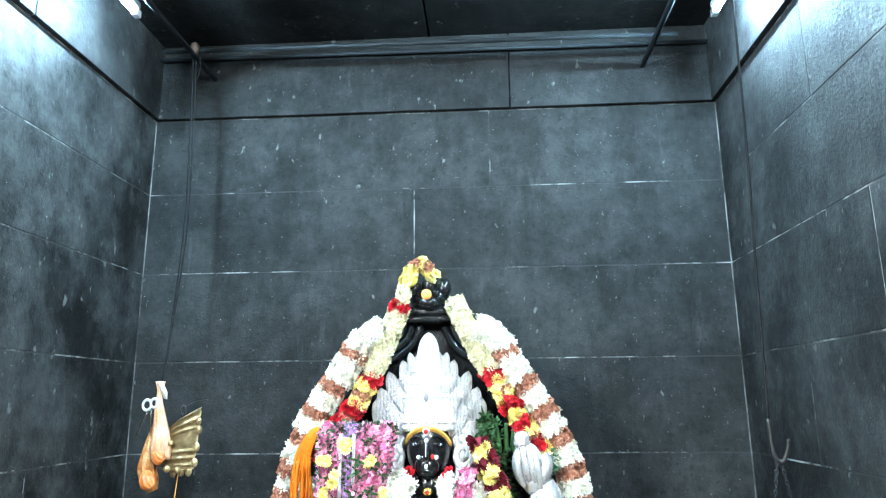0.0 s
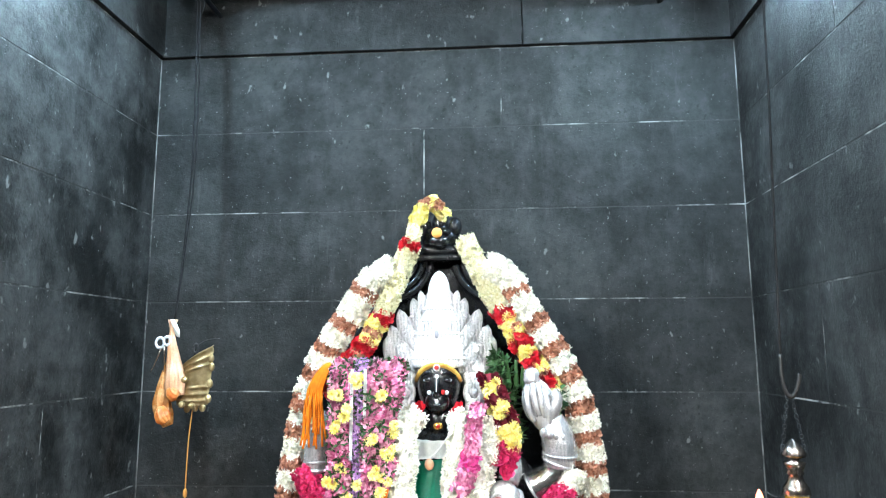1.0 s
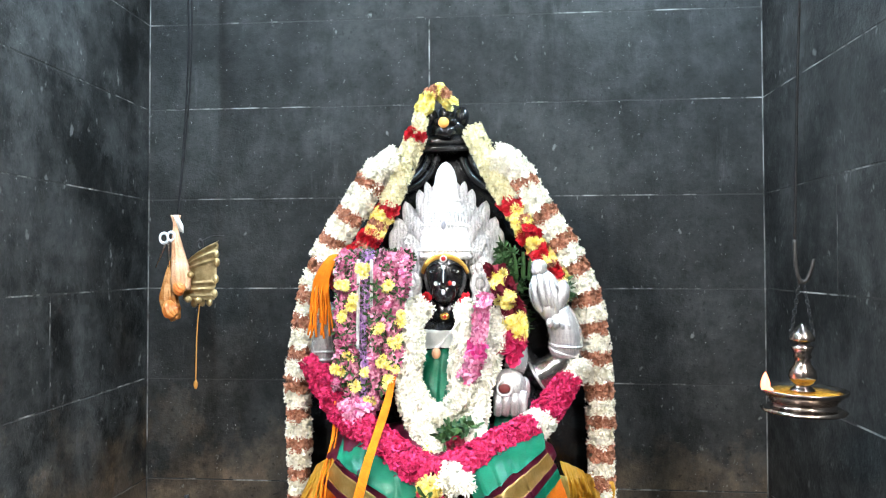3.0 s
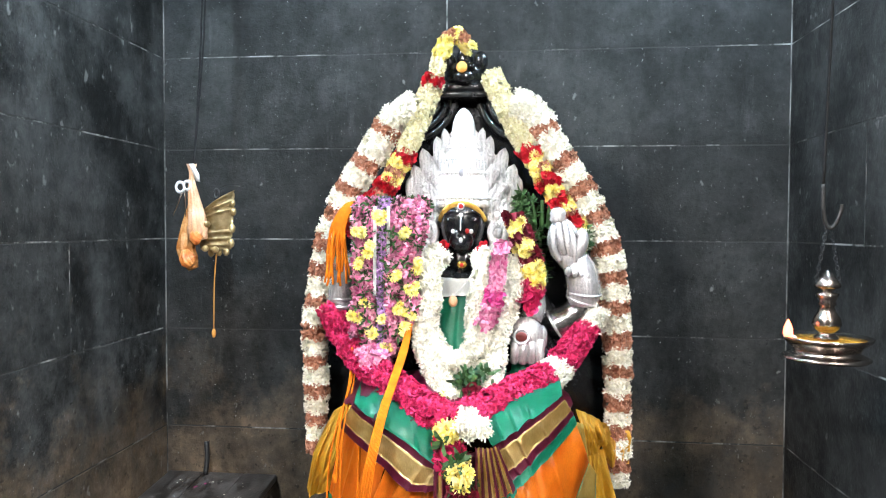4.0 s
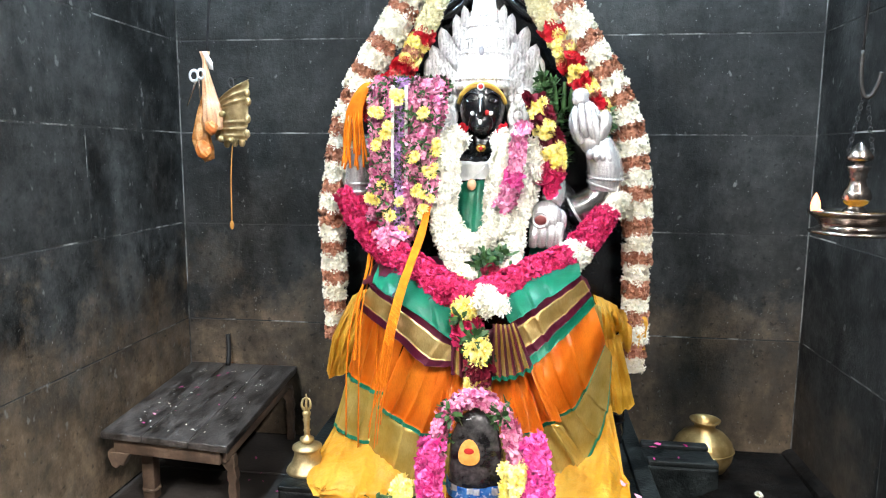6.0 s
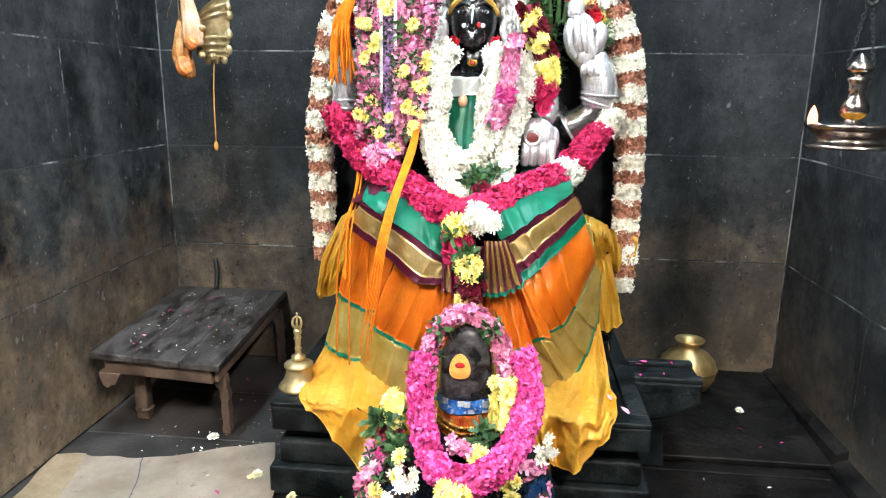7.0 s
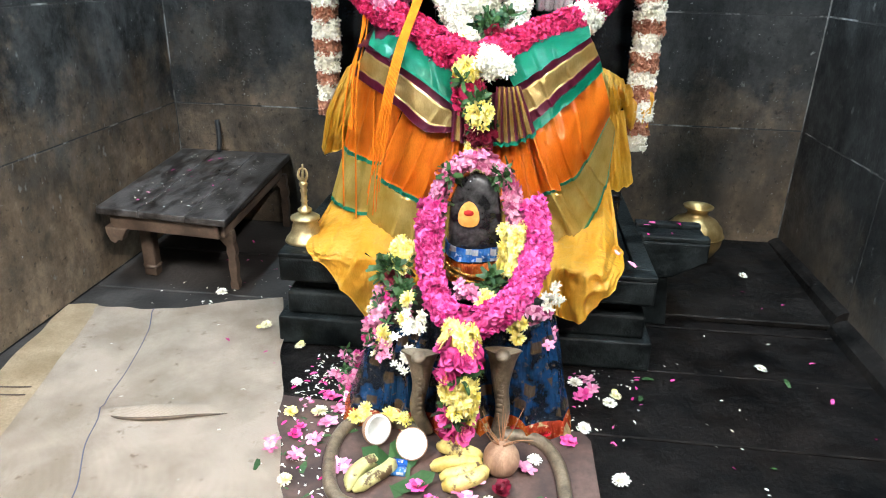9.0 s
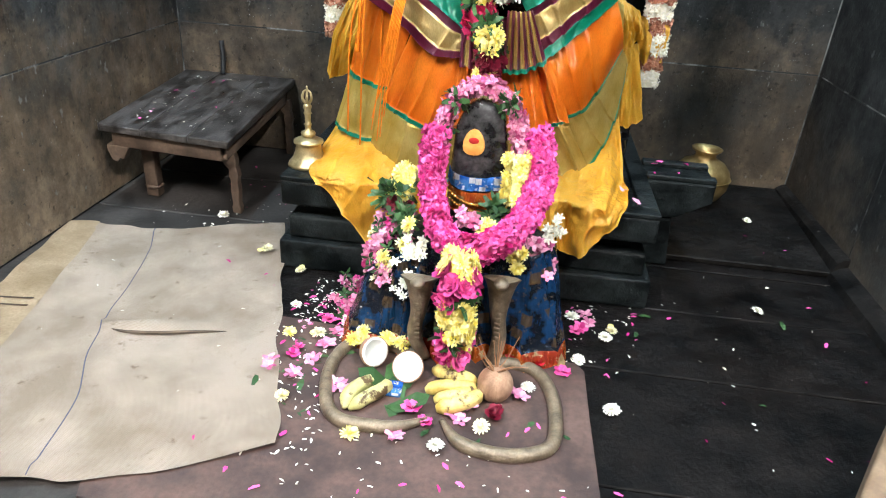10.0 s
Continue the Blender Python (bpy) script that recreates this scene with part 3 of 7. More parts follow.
bm = bmesh.new()
box(bm, (XL - 0.3, YF - 0.3, 0), (XR + 0.3, YF - 0.004, ZC))
tagged(part("wall_front", bm, M_WALL, smooth=False), "sooty stone wall on the doorway side", "wall", kind="structure")
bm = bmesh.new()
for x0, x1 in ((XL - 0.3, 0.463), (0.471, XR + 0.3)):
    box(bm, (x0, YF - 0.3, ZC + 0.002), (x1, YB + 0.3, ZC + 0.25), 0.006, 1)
tagged(part("ceiling", bm, M_CEIL, smooth=False), "stone slab ceiling with one joint, shade above the tubes put into its dark tone", "ceiling", kind="structure")

# floor: dark slabs on a bed
bm = bmesh.new()
box(bm, (XL - 0.3, YF - 0.3, -0.3), (XR + 0.3, YB + 0.3, -0.012))
floor = tagged(part("floor", bm, M_FLOORJ, smooth=False), "black oily stone slab floor strewn with petals, darkened further for shade by the shrine", "floor", kind="structure")
rows_y = [YF, -0.35, 0.45, 1.08, 1.575, 2.07, 2.47, 2.81, 3.26, YB]
rr = random.Random(4)
for k in range(len(rows_y) - 1):
    cuts = [XL, -0.17, XR]
    for x0, x1 in zip(cuts, cuts[1:]):
        bm = bmesh.new()
        lift = rr.uniform(-0.002, 0.001)
        box(bm, (x0 + 0.003, rows_y[k] + 0.003, -0.06), (x1 - 0.003, rows_y[k + 1] - 0.003, lift), 0.004, 1)
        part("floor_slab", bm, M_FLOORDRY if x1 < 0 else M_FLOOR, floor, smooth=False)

bm = bmesh.new()
box(bm, (1.26, 2.88, 0.0), (XR - 0.006, YB - 0.002, 0.062), 0.005, 1)
for v in bm.verts:
    if v.co.z > 0.03 and v.co.y < 3.0:
        v.co.z -= 0.036
tagged(part("stone_step", bm, M_STEP, smooth=False), "low black stone platform against the back wall", "step", kind="structure")
bm = bmesh.new()
slab(bm, [(1.975, 0.0), (2.046, 0.0), (2.046, 0.058), (2.015, 0.05), (1.985, 0.03)], 0.2, 2.874, 0.0)
slab(bm, [(1.990, 0.020), (2.046, 0.020), (2.046, 0.092), (2.022, 0.086), (2.000, 0.070)], 2.876, 3.705, 0.0)
tagged(part("stone_curb", bm, M_STEP, smooth=False), "worn stone kerb along the wall foot", "kerb", kind="structure")


# ---- overhead: rods, bar, tube lights ----
def rod(name, a, b, r, label, mat=M_PIPE):
    bm = bmesh.new()
    o = (Vector(a) + Vector(b)) / 2
    sweep(bm, spline([Vector(a) - o, Vector(b) - o], 2), r, 12)
    return tagged(part(name, bm, mat, at=o), label, "pipe")


rod("ceiling_rod", (-0.78, YF, 3.73), (-0.78, YB + 0.02, 3.73), 0.014, "grey painted iron rod running along the ceiling")
rod("ceiling_rod", (1.66, YF, 3.71), (1.66, YB + 0.02, 3.71), 0.014, "grey painted iron rod running along the ceiling")
rod("cross_bar", (-0.98, 3.45, 3.785), (1.80, 3.45, 3.765), 0.012, "grey iron bar laid across the two rods")
rod("wall_pipe", (XL + 0.03, 3.655, 3.85), (XR - 0.03, 3.655, 3.83), 0.012, "grey pipe fixed along the top of the back wall")


def tube_light(x, y0, y1, z, glow=M_TUBE):
    th = thing("tube_light", (x, (y0 + y1) / 2, z), "bright white tube light hung below the ceiling", "tube light", "tube lights")
    h = (y1 - y0) / 2
    bm = bmesh.new()
    box(bm, (-0.02, -h, 0.018), (0.02, h, 0.05), 0.006)
    part("housing", bm, M_CASE, th)
    bm = bmesh.new()
    sweep(bm, spline([(0, -h + 0.02, 0), (0, h - 0.02, 0)], 2), 0.014, 12)
    part("tube", bm, glow, th, "glowing glass tube")
    for s in (-1, 1):
        bm = bmesh.new()
        box(bm, (-0.016, s * h - 0.02, -0.016), (0.016, s * h + 0.02, 0.02), 0.004)
        part("end_cap", bm, M_CASE, th)
        bm = bmesh.new()
        sweep(bm, spline([(0, s * h * 0.8, 0.05), (0, s * h * 0.8, ZC - z)], 2), 0.004, 6)
        part("hanger", bm, M_IRON, th)
    return th


tube_light(-0.86, 1.44, 2.94, 3.70)
tube_light(1.885, 1.95, 3.15, 3.70)
tube_light(-0.95, -0.75, 0.45, 3.15, M_TUBE_DOOR)
tube_light(1.85, -0.75, 0.45, 3.15, M_TUBE_DOOR)


# ---- pedestal and spout ----
ped = thing("stone_pedestal", (0.52, 2.9, 0), "black moulded stone pedestal under the enshrined figure", "pedestal")


def ped_part(name, x0, x1, y0, y1, z0, z1, bev):
    o = local(ped)
    bm = bmesh.new()
    box(bm, (x0 - o.x, y0 - o.y, z0), (x1 - o.x, y1 - o.y, z1), bev, 3)
    part(name, bm, M_PED, ped)


ped_part("plinth", -0.165, 1.20, 2.455, 3.45, 0.0, 0.115, 0.012)
ped_part("lower_moulding", -0.135, 1.172, 2.485, 3.45, 0.115, 0.205, 0.014)
ped_part("neck", -0.085, 1.122, 2.535, 3.45, 0.200, 0.262, 0.008)
ped_part("top_slab", -0.15, 1.186, 2.46, 3.45, 0.258, 0.352, 0.012)
for a in ((-0.15, 1.186, 2.46, 2.53), (-0.15, 1.186, 3.38, 3.45), (-0.15, -0.085, 2.53, 3.38), (1.12, 1.186, 2.53, 3.38)):
    ped_part("rim", *a, 0.350, 0.368, 0.005)
sp = thing("water_spout", (1.30, 2.92, 0.0), "black stone spout jutting from the pedestal", "spout")
bm = bmesh.new()
slab(bm, [(-0.115, 0.20), (0.02, 0.22), (0.145, 0.29), (0.145, 0.366), (-0.115, 0.366)], -0.105, 0.105, 0.008)
part("body", bm, M_PED, sp, smooth=False)
for y in (-0.10, 0.055):
    bm = bmesh.new()
    box(bm, (-0.115, y, 0.364), (0.145, y + 0.045, 0.386), 0.006)
    part("lip", bm, M_PED, sp)
bm = bmesh.new()
slab(bm, [(-0.115, 0.0), (0.03, 0.0), (0.01, 0.21), (-0.115, 0.205)], -0.09, 0.09, 0.006)
part("bracket", bm, M_PED, sp, smooth=False)

# ---- the enshrined figure: one plain mesh of black stone ----
CX = 0.53
bm = bmesh.new()
half = [(0.60, 0.36), (0.60, 1.35), (0.575, 1.55), (0.48, 1.78), (0.36, 1.95), (0.225, 2.10), (0.185, 2.22), (0.13, 2.30), (0.08, 2.33)]
slab(bm, [(CX + x, z) for x, z in half] + [(CX - x, z) for x, z in reversed(half)], 3.09, 3.20, 0.012)
for s in (-1, 1):
    for k, (R, r) in enumerate(((0.175, 0.017), (0.143, 0.015), (0.110, 0.015), (0.078, 0.013))):
        arc = [Vector((CX + s * (0.225 - R * math.cos(a)), 3.062, 2.240 - R * math.sin(a))) for a in np.linspace(0.05, 1.85, 11)]
        sweep(bm, arc, r, 8)
    sweep(bm, spline([(CX + s * 0.50, 3.06, 1.40), (CX + s * 0.40, 3.06, 1.72), (CX + s * 0.25, 3.06, 1.97), (CX + s * 0.17, 3.06, 2.12)], 6), 0.024, 8)
box(bm, (CX - 0.105, 2.985, 2.221), (CX + 0.085, 3.16, 2.248), 0.008)
box(bm, (CX - 0.085, 3.0, 2.248), (CX + 0.07, 3.16, 2.286), 0.012)
ball(bm, (CX - 0.01, 3.05, 2.321), (0.085, 0.07, 0.06))
ball(bm, (CX - 0.01, 2.985, 2.301), (0.045, 0.035, 0.03))
for s in (-1, 1):
    ball(bm, (CX - 0.01 + s * 0.065, 3.03, 2.371), (0.03, 0.035, 0.042), 12, 8)
    ball(bm, (CX - 0.01 + s * 0.032, 2.985, 2.341), 0.017, 10, 8)
ball(bm, (CX - 0.01, 3.04, 2.386), (0.035, 0.03, 0.05), 12, 8)
# head, neck, torso, arms, seated lap
ball(bm, (CX - 0.008, 2.945, 1.725), (0.088, 0.098, 0.135), 28, 20)
ball(bm, (CX - 0.008, 2.875, 1.655), (0.048, 0.042, 0.05), 18, 12)
sweep(bm, spline([(CX - 0.008, 2.858, 1.750), (CX - 0.008, 2.834, 1.698), (CX - 0.008, 2.845, 1.680)], 5), lambda t: 0.008 + 0.008 * t, 10)
for s in (-1, 1):
    ball(bm, (CX - 0.006 + s * 0.038, 2.870, 1.735), (0.022, 0.013, 0.011), 12, 8)
    sweep(bm, spline([(CX - 0.006 + s * 0.015, 2.852, 1.754), (CX - 0.006 + s * 0.04, 2.855, 1.766), (CX - 0.006 + s * 0.068, 2.880, 1.750)], 5), 0.005, 6)
sweep(bm, spline([(CX - 0.032, 2.850, 1.636), (CX - 0.008, 2.838, 1.640), (CX + 0.016, 2.850, 1.636)], 5), 0.007, 8)
lathe(bm, [(0.062, 1.45), (0.060, 1.56), (0.068, 1.64)], (CX - 0.008, 2.965, 0), 20)
ball(bm, (CX, 2.98, 1.40), (0.27, 0.13, 0.155), 24, 16)
ball(bm, (CX, 2.97, 1.20), (0.19, 0.14, 0.24), 24, 16)
ball(bm, (CX, 2.90, 0.98), (0.43, 0.29, 0.13), 28, 14)
box(bm, (CX - 0.36, 2.72, 0.36), (CX + 0.36, 3.12, 0.95), 0.08, 3)
sweep(bm, spline([(CX + 0.22, 2.97, 1.47), (CX + 0.33, 2.95, 1.34), (CX + 0.42, 2.93, 1.335), (CX + 0.505, 2.92, 1.42)], 8), lambda t: 0.062 - 0.008 * t, 14)
sweep(bm, spline([(CX - 0.22, 2.97, 1.47), (CX - 0.36, 2.95, 1.34), (CX - 0.47, 2.93, 1.38), (CX - 0.49, 2.91, 1.45)], 8), 0.055, 14)
sweep(bm, spline([(CX + 0.20, 2.96, 1.45), (CX + 0.30, 2.92, 1.25), (CX + 0.27, 2.83, 1.23)], 8), 0.052, 14)
sweep(bm, spline([(CX - 0.20, 2.96, 1.45), (CX - 0.30, 2.92, 1.25), (CX - 0.27, 2.84, 1.23)], 8), 0.052, 14)
st = part("stone_statue", bm, M_BLACK)
tagged(st, "oiled black stone seated figure before an arched back slab", "statue")

# ---- silver crown ----
crown = thing("silver_headdress", (CX - 0.007, 2.95, 1.793), "tall embossed silver crown with flame-shaped leaves", "headdress")
bm = bmesh.new()
prof = [(0.100, -0.012), (0.110, -0.006), (0.113, 0.004), (0.108, 0.012), (0.110, 0.022), (0.112, 0.028), (0.104, 0.036), (0.101, 0.07), (0.094, 0.112), (0.097, 0.120), (0.093, 0.130), (0.086, 0.137), (0.082, 0.166), (0.086, 0.174), (0.080, 0.182), (0.066, 0.194), (0.060, 0.214), (0.063, 0.222), (0.054, 0.232), (0.047, 0.262), (0.047, 0.290), (0.042, 0.322), (0.032, 0.350), (0.017, 0.371), (0.001, 0.380)]
lathe(bm, prof, (0, 0, 0), 44, 0.8)
part("dome", bm, M_SILVER, crown)
for z, R, n in ((0.024, 0.112, 40), (0.121, 0.097, 34), (0.174, 0.086, 30), (0.222, 0.063, 24)):
    bm = bmesh.new()
    for k in range(n):
        a = math.pi + math.pi * (k + 0.5) / n
        ball(bm, (R * math.cos(a), 0.8 * R * math.sin(a), z), 0.0055, 6, 5)
    part("beading", bm, M_SILVER, crown)
# upright ribs chased into the second tier, petals on the third
for R, z0, z1, n in ((0.091, 0.134, 0.166, 15), (0.058, 0.192, 0.216, 11), (0.049, 0.236, 0.262, 9)):
    for k in range(n):
        a = math.pi * 1.08 + math.pi * 0.84 * (k + 0.5) / n
        bm = bmesh.new()
        sweep(bm, spline([(R * math.cos(a), 0.8 * R * math.sin(a), z0), (R * 1.03 * math.cos(a), 0.83 * R * math.sin(a), (z0 + z1) / 2), (R * 0.98 * math.cos(a), 0.78 * R * math.sin(a), z1)], 3), 0.0045, 6)
        part("rib", bm, M_SILVER, crown)


def flame_leaf(base, pull, tip, w):
    """An embossed leaf with a curled point, in x and z, swept along a bent spine."""
    bm = bmesh.new()
    n, m = 16, 8
    b, c, e = (Vector((p[0], 0, p[1])) for p in (base, pull, tip))
    g = []
    for i in range(n + 1):
        t = i / n
        p = b * (1 - t) ** 2 + c * 2 * t * (1 - t) + e * t * t
        d = ((c - b) * (1 - t) + (e - c) * t).normalized()
        side = Vector((d.z, 0, -d.x))
        wide = w * (1.15 - 0.35 * t) * math.sqrt(max(0.0, 1 - t ** 3.2)) + 0.002
        row = []
        for j in range(m + 1):
            q = 2 * j / m - 1
            rim = -0.010 if abs(q) > 0.9 else 0.0
            row.append(bm.verts.new(p + side * wide * q + Vector((0, rim - 0.016 * (1 - q * q) - 0.006 * math.cos(3 * math.pi * q) - 0.012 * t, 0))))
        g.append(row)
    for i in range(n):
        for j in range(m):
            bm.faces.new((g[i][j], g[i][j + 1], g[i + 1][j + 1], g[i + 1][j]))
    bmesh.ops.solidify(bm, geom=bm.faces[:], thickness=0.008)
    return bm


# the plate behind the leaves that joins them
bm = bmesh.new()
edge = [(0.150, -0.020), (0.185, 0.020), (0.190, 0.085), (0.172, 0.120), (0.150, 0.180), (0.128, 0.195), (0.098, 0.235), (0.085, 0.245), (0.066, 0.275), (0.045, 0.300)]
slab(bm, edge + [(-x, z) for x, z in reversed(edge)], 0.036, 0.044, 0.003)
part("back_plate", bm, M_SILVER, crown)
LEAVES = [((0.085, -0.030), (0.190, -0.020), (0.214, 0.116), 0.052, 0.030), ((0.080, 0.030), (0.168, 0.040), (0.198, 0.158), 0.046, 0.024), ((0.070, 0.085), (0.132, 0.100), (0.163, 0.222), 0.042, 0.018), ((0.050, 0.140), (0.090, 0.165), (0.106, 0.268), 0.034, 0.012), ((0.030, 0.185), (0.062, 0.205), (0.076, 0.298), 0.026, 0.006),
          ((0.070, 0.000), (0.130, 0.010), (0.148, 0.095), 0.034, -0.010), ((0.062, 0.070), (0.108, 0.085), (0.122, 0.165), 0.030, -0.014), ((0.045, 0.130), (0.080, 0.145), (0.090, 0.215), 0.026, -0.016)]
for s in (-1, 1):
    for base, pull, tip, w, y in LEAVES:
        ob = part("leaf", flame_leaf(base, pull, tip, w), M_SILVER, crown)
        ob.location = (0, y, 0)
        ob.scale = (s, 1, 1)
    for x, z, R in ((0.150, 0.060, 0.020), (0.128, 0.118, 0.017), (0.098, 0.180, 0.014)):
        bm = bmesh.new()
        sweep(bm, [Vector((s * (x + R * (1 - 0.12 * a) * math.cos(a + 0.5)), -0.030, z + R * (1 - 0.12 * a) * math.sin(a + 0.5))) for a in np.linspace(0, 6.5, 22)], 0.0035, 6)
        part("scroll", bm, M_SILVER, crown)
bm = bmesh.new()
sweep(bm, [Vector((0.030 * math.sin(a), -0.048 + 0.004 * math.cos(a), 0.302 - 0.045 * math.cos(a))) for a in np.linspace(0, 6.28, 25)], 0.004, 6)
part("finial_rim", bm, M_SILVER, crown)
bm = bmesh.new()
ball(bm, (0, -0.115, 0.118), (0.009, 0.006, 0.017), 12, 8)
part("gem", bm, plain("grey_gem", (0.30, 0.30, 0.34), 0.1), crown, "dark oval gem")
for s in (-1, 1):
    bm = bmesh.new()
    for k, (dz, R) in enumerate(((-0.045, 0.038), (-0.11, 0.042), (-0.175, 0.034))):
        torus(bm, (s * (0.132 + 0.004 * k), 0.0, dz), R * 0.72, R * 0.30, RX(90), 20, 8, 1.25)
        ball(bm, (s * (0.132 + 0.004 * k), -0.005, dz), (R * 0.42, 0.016, R * 0.5), 12, 8)
    sweep(bm, spline([(s * 0.14, 0.03, 0.02), (s * 0.145, 0.03, -0.11), (s * 0.135, 0.03, -0.20)], 6), lambda t: 0.048 - 0.01 * t, 12, 0.6)
    part("ear_ornament", bm, M_SILVER, crown, "embossed silver ear pendant")

# ---- ornaments on the figure ----
def ornament(name, loc, radii, mat, label, cat="ornament", rot=None):
    bm = bmesh.new()
    ball(bm, (0, 0, 0), radii, 16, 10, rot)
    return tagged(part(name, bm, mat, at=loc), label, cat)


def band_on_brow(name, z, r, mat, label):
    bm = bmesh.new()
    line = [Vector((0.086 * math.sin(a), -0.091 * math.cos(a), 0.008 - 0.085 * (1 - math.cos(a)))) for a in np.linspace(-1.35, 1.35, 23)]
    sweep(bm, line, r, 8, 0.5)
    return tagged(part(name, bm, mat, at=(CX - 0.008, 2.945, z)), label, "ornament")


band_on_brow("brow_paste", 1.786, 0.013, M_SANDALY, "yellow turmeric paste smeared along the brow")
ornament("forehead_ornament", (CX - 0.008, 2.838, 1.783), (0.014, 0.007, 0.014), M_SILVER, "round silver ornament with a red centre on the brow")
ornament("vermilion_dot", (CX - 0.008, 2.831, 1.784), (0.009, 0.004, 0.009), M_KUMKUM, "red vermilion dot in the silver ornament", "dot")
ornament("forehead_ornament", (CX - 0.008, 2.842, 1.750), (0.009, 0.005, 0.009), M_DULLSILVER, "small silver stud below the brow ornament")
bm = bmesh.new()
sweep(bm, spline([(0, 0, 0.03), (0, -0.012, 0.0), (0, -0.015, -0.02)], 5), 0.0018, 6)
tagged(part("nose_line", bm, M_DULLSILVER, at=(CX - 0.008, 2.832, 1.712)), "thin grey silver line down the ridge of the nose", "ornament")
for s in (-1, 1):
    ornament("nose_stud", (CX - 0.004 + s * 0.034, 2.848, 1.688), (0.0085, 0.006, 0.0085), M_DULLSILVER, "white stone-set silver stud on the nose", "stud")
    ornament("eye_inlay", (CX - 0.006 + s * 0.038, 2.857, 1.735), (0.018, 0.006, 0.0065), M_DULLSILVER, "thin silver eye inlay", "inlay")
    ornament("eye_inlay", (CX - 0.006 + s * 0.038, 2.8535, 1.736), (0.0135, 0.007, 0.0085), M_BLACK, "black centre of the eye inlay", "inlay")
ornament("nose_stud", (CX + 0.016, 2.842, 1.690), (0.008, 0.006, 0.010), M_KUMKUM, "small red stone beside the nose", "stud")
ornament("nose_stud", (CX - 0.008, 2.834, 1.655), (0.0075, 0.005, 0.010), M_DULLSILVER, "white drop-shaped nose pendant", "stud")
ornament("throat_pendant", (CX - 0.006, 2.868, 1.560), (0.020, 0.008, 0.015), M_BEAD, "gold pendant with a red stone at the throat")
ornament("vermilion_dot", (CX - 0.006, 2.860, 1.560), (0.008, 0.004, 0.007), M_KUMKUM, "red stone set in the gold pendant", "dot")
ornament("sandal_dot", (CX - 0.015, 2.945, 2.331), (0.022, 0.014, 0.022), M_SANDAL, "orange sandal-paste dot on the slab's crest", "dot")

# silver hand covers
hand = thing("silver_hand_cover", (0.93, 2.90, 1.55), "embossed silver cover on the raised hand and forearm", "hand cover", "silver covers")
o = local(hand)
bm = bmesh.new()
sweep(bm, [p - o for p in spline([(0.955, 2.90, 1.585), (0.978, 2.90, 1.53), (0.990, 2.90, 1.47), (0.985, 2.905, 1.41)], 6)], lambda t: 0.052 + 0.012 * math.sin(2.6 * t), 22)
part("wrist_cuff", bm, M_ARMSILVER, hand)
bm = bmesh.new()
sweep(bm, [p - o for p in spline([(0.985, 2.905, 1.425), (0.972, 2.91, 1.385), (0.935, 2.915, 1.35), (0.885, 2.92, 1.325)], 6)], lambda t: 0.054 + 0.010 * t, 22)
part("forearm", bm, M_CHROME, hand, "polished silver forearm")
bm = bmesh.new()
ball(bm, Vector((0.912, 2.893, 1.650)) - o, (0.064, 0.042, 0.092), 24, 18, RY(-10))
ball(bm, Vector((0.940, 2.890, 1.590)) - o, (0.056, 0.044, 0.052), 20, 14)
part("palm", bm, M_ARMSILVER, hand)
for k, dx in enumerate((-0.038, -0.013, 0.012, 0.036)):
    bm = bmesh.new()
    top = (1.705, 1.728, 1.722, 1.700)[k]
    sweep(bm, [p - o for p in spline([(0.900 + dx * 0.8, 2.872, top), (0.904 + dx, 2.853, top - 0.035), (0.912 + dx, 2.849, top - 0.085), (0.925 + dx * 0.8, 2.856, top - 0.125)], 6)], lambda t: 0.014 - 0.003 * t, 10)
    part("finger", bm, M_ARMSILVER, hand)
for k in range(4):
    bm = bmesh.new()
    ball(bm, Vector((0.925 + 0.024 * k, 2.845 + 0.004 * k, 1.540 - 0.006 * k)) - o, (0.015, 0.020, 0.020), 12, 8)
    part("knuckle", bm, M_ARMSILVER, hand)
bm = bmesh.new()
lathe(bm, [(0.020, 0.0), (0.030, 0.006), (0.034, 0.020), (0.030, 0.030), (0.033, 0.040), (0.026, 0.056), (0.010, 0.064), (0.001, 0.065)], Vector((0.888, 2.885, 1.718)) - o, 20)
part("flower_bud", bm, M_ARMSILVER, hand, "small silver bud held at the fingertips")
bm = bmesh.new()
sweep(bm, [p - o for p in spline([(0.955, 2.87, 1.600), (0.975, 2.862, 1.635), (0.980, 2.862, 1.670), (0.965, 2.868, 1.690)], 6)], lambda t: 0.026 - 0.005 * t, 12)
part("thumb", bm, M_ARMSILVER, hand)
for c, R, tip in (((0.990, 2.90, 1.455), 0.064, 4), ((0.984, 2.905, 1.425), 0.062, 16), ((0.886, 2.92, 1.326), 0.066, 58)):
    bm = bmesh.new()
    torus(bm, Vector(c) - o, R, 0.0055, RY(tip) @ RX(6), 28, 6)
    part("bangle", bm, M_ARMSILVER, hand)

hand = thing("silver_hand_cover", (0.76, 2.81, 1.29), "silver cover on the open lower hand, palm marked red", "hand cover", "silver covers")
o = local(hand)
bm = bmesh.new()
ball(bm, Vector((0.772, 2.825, 1.300)) - o, (0.066, 0.036, 0.072), 24, 16, RY(-14))
ball(bm, Vector((0.815, 2.835, 1.275)) - o, (0.034, 0.030, 0.066), 18, 12, RY(12))
part("palm", bm, M_ARMSILVER, hand)
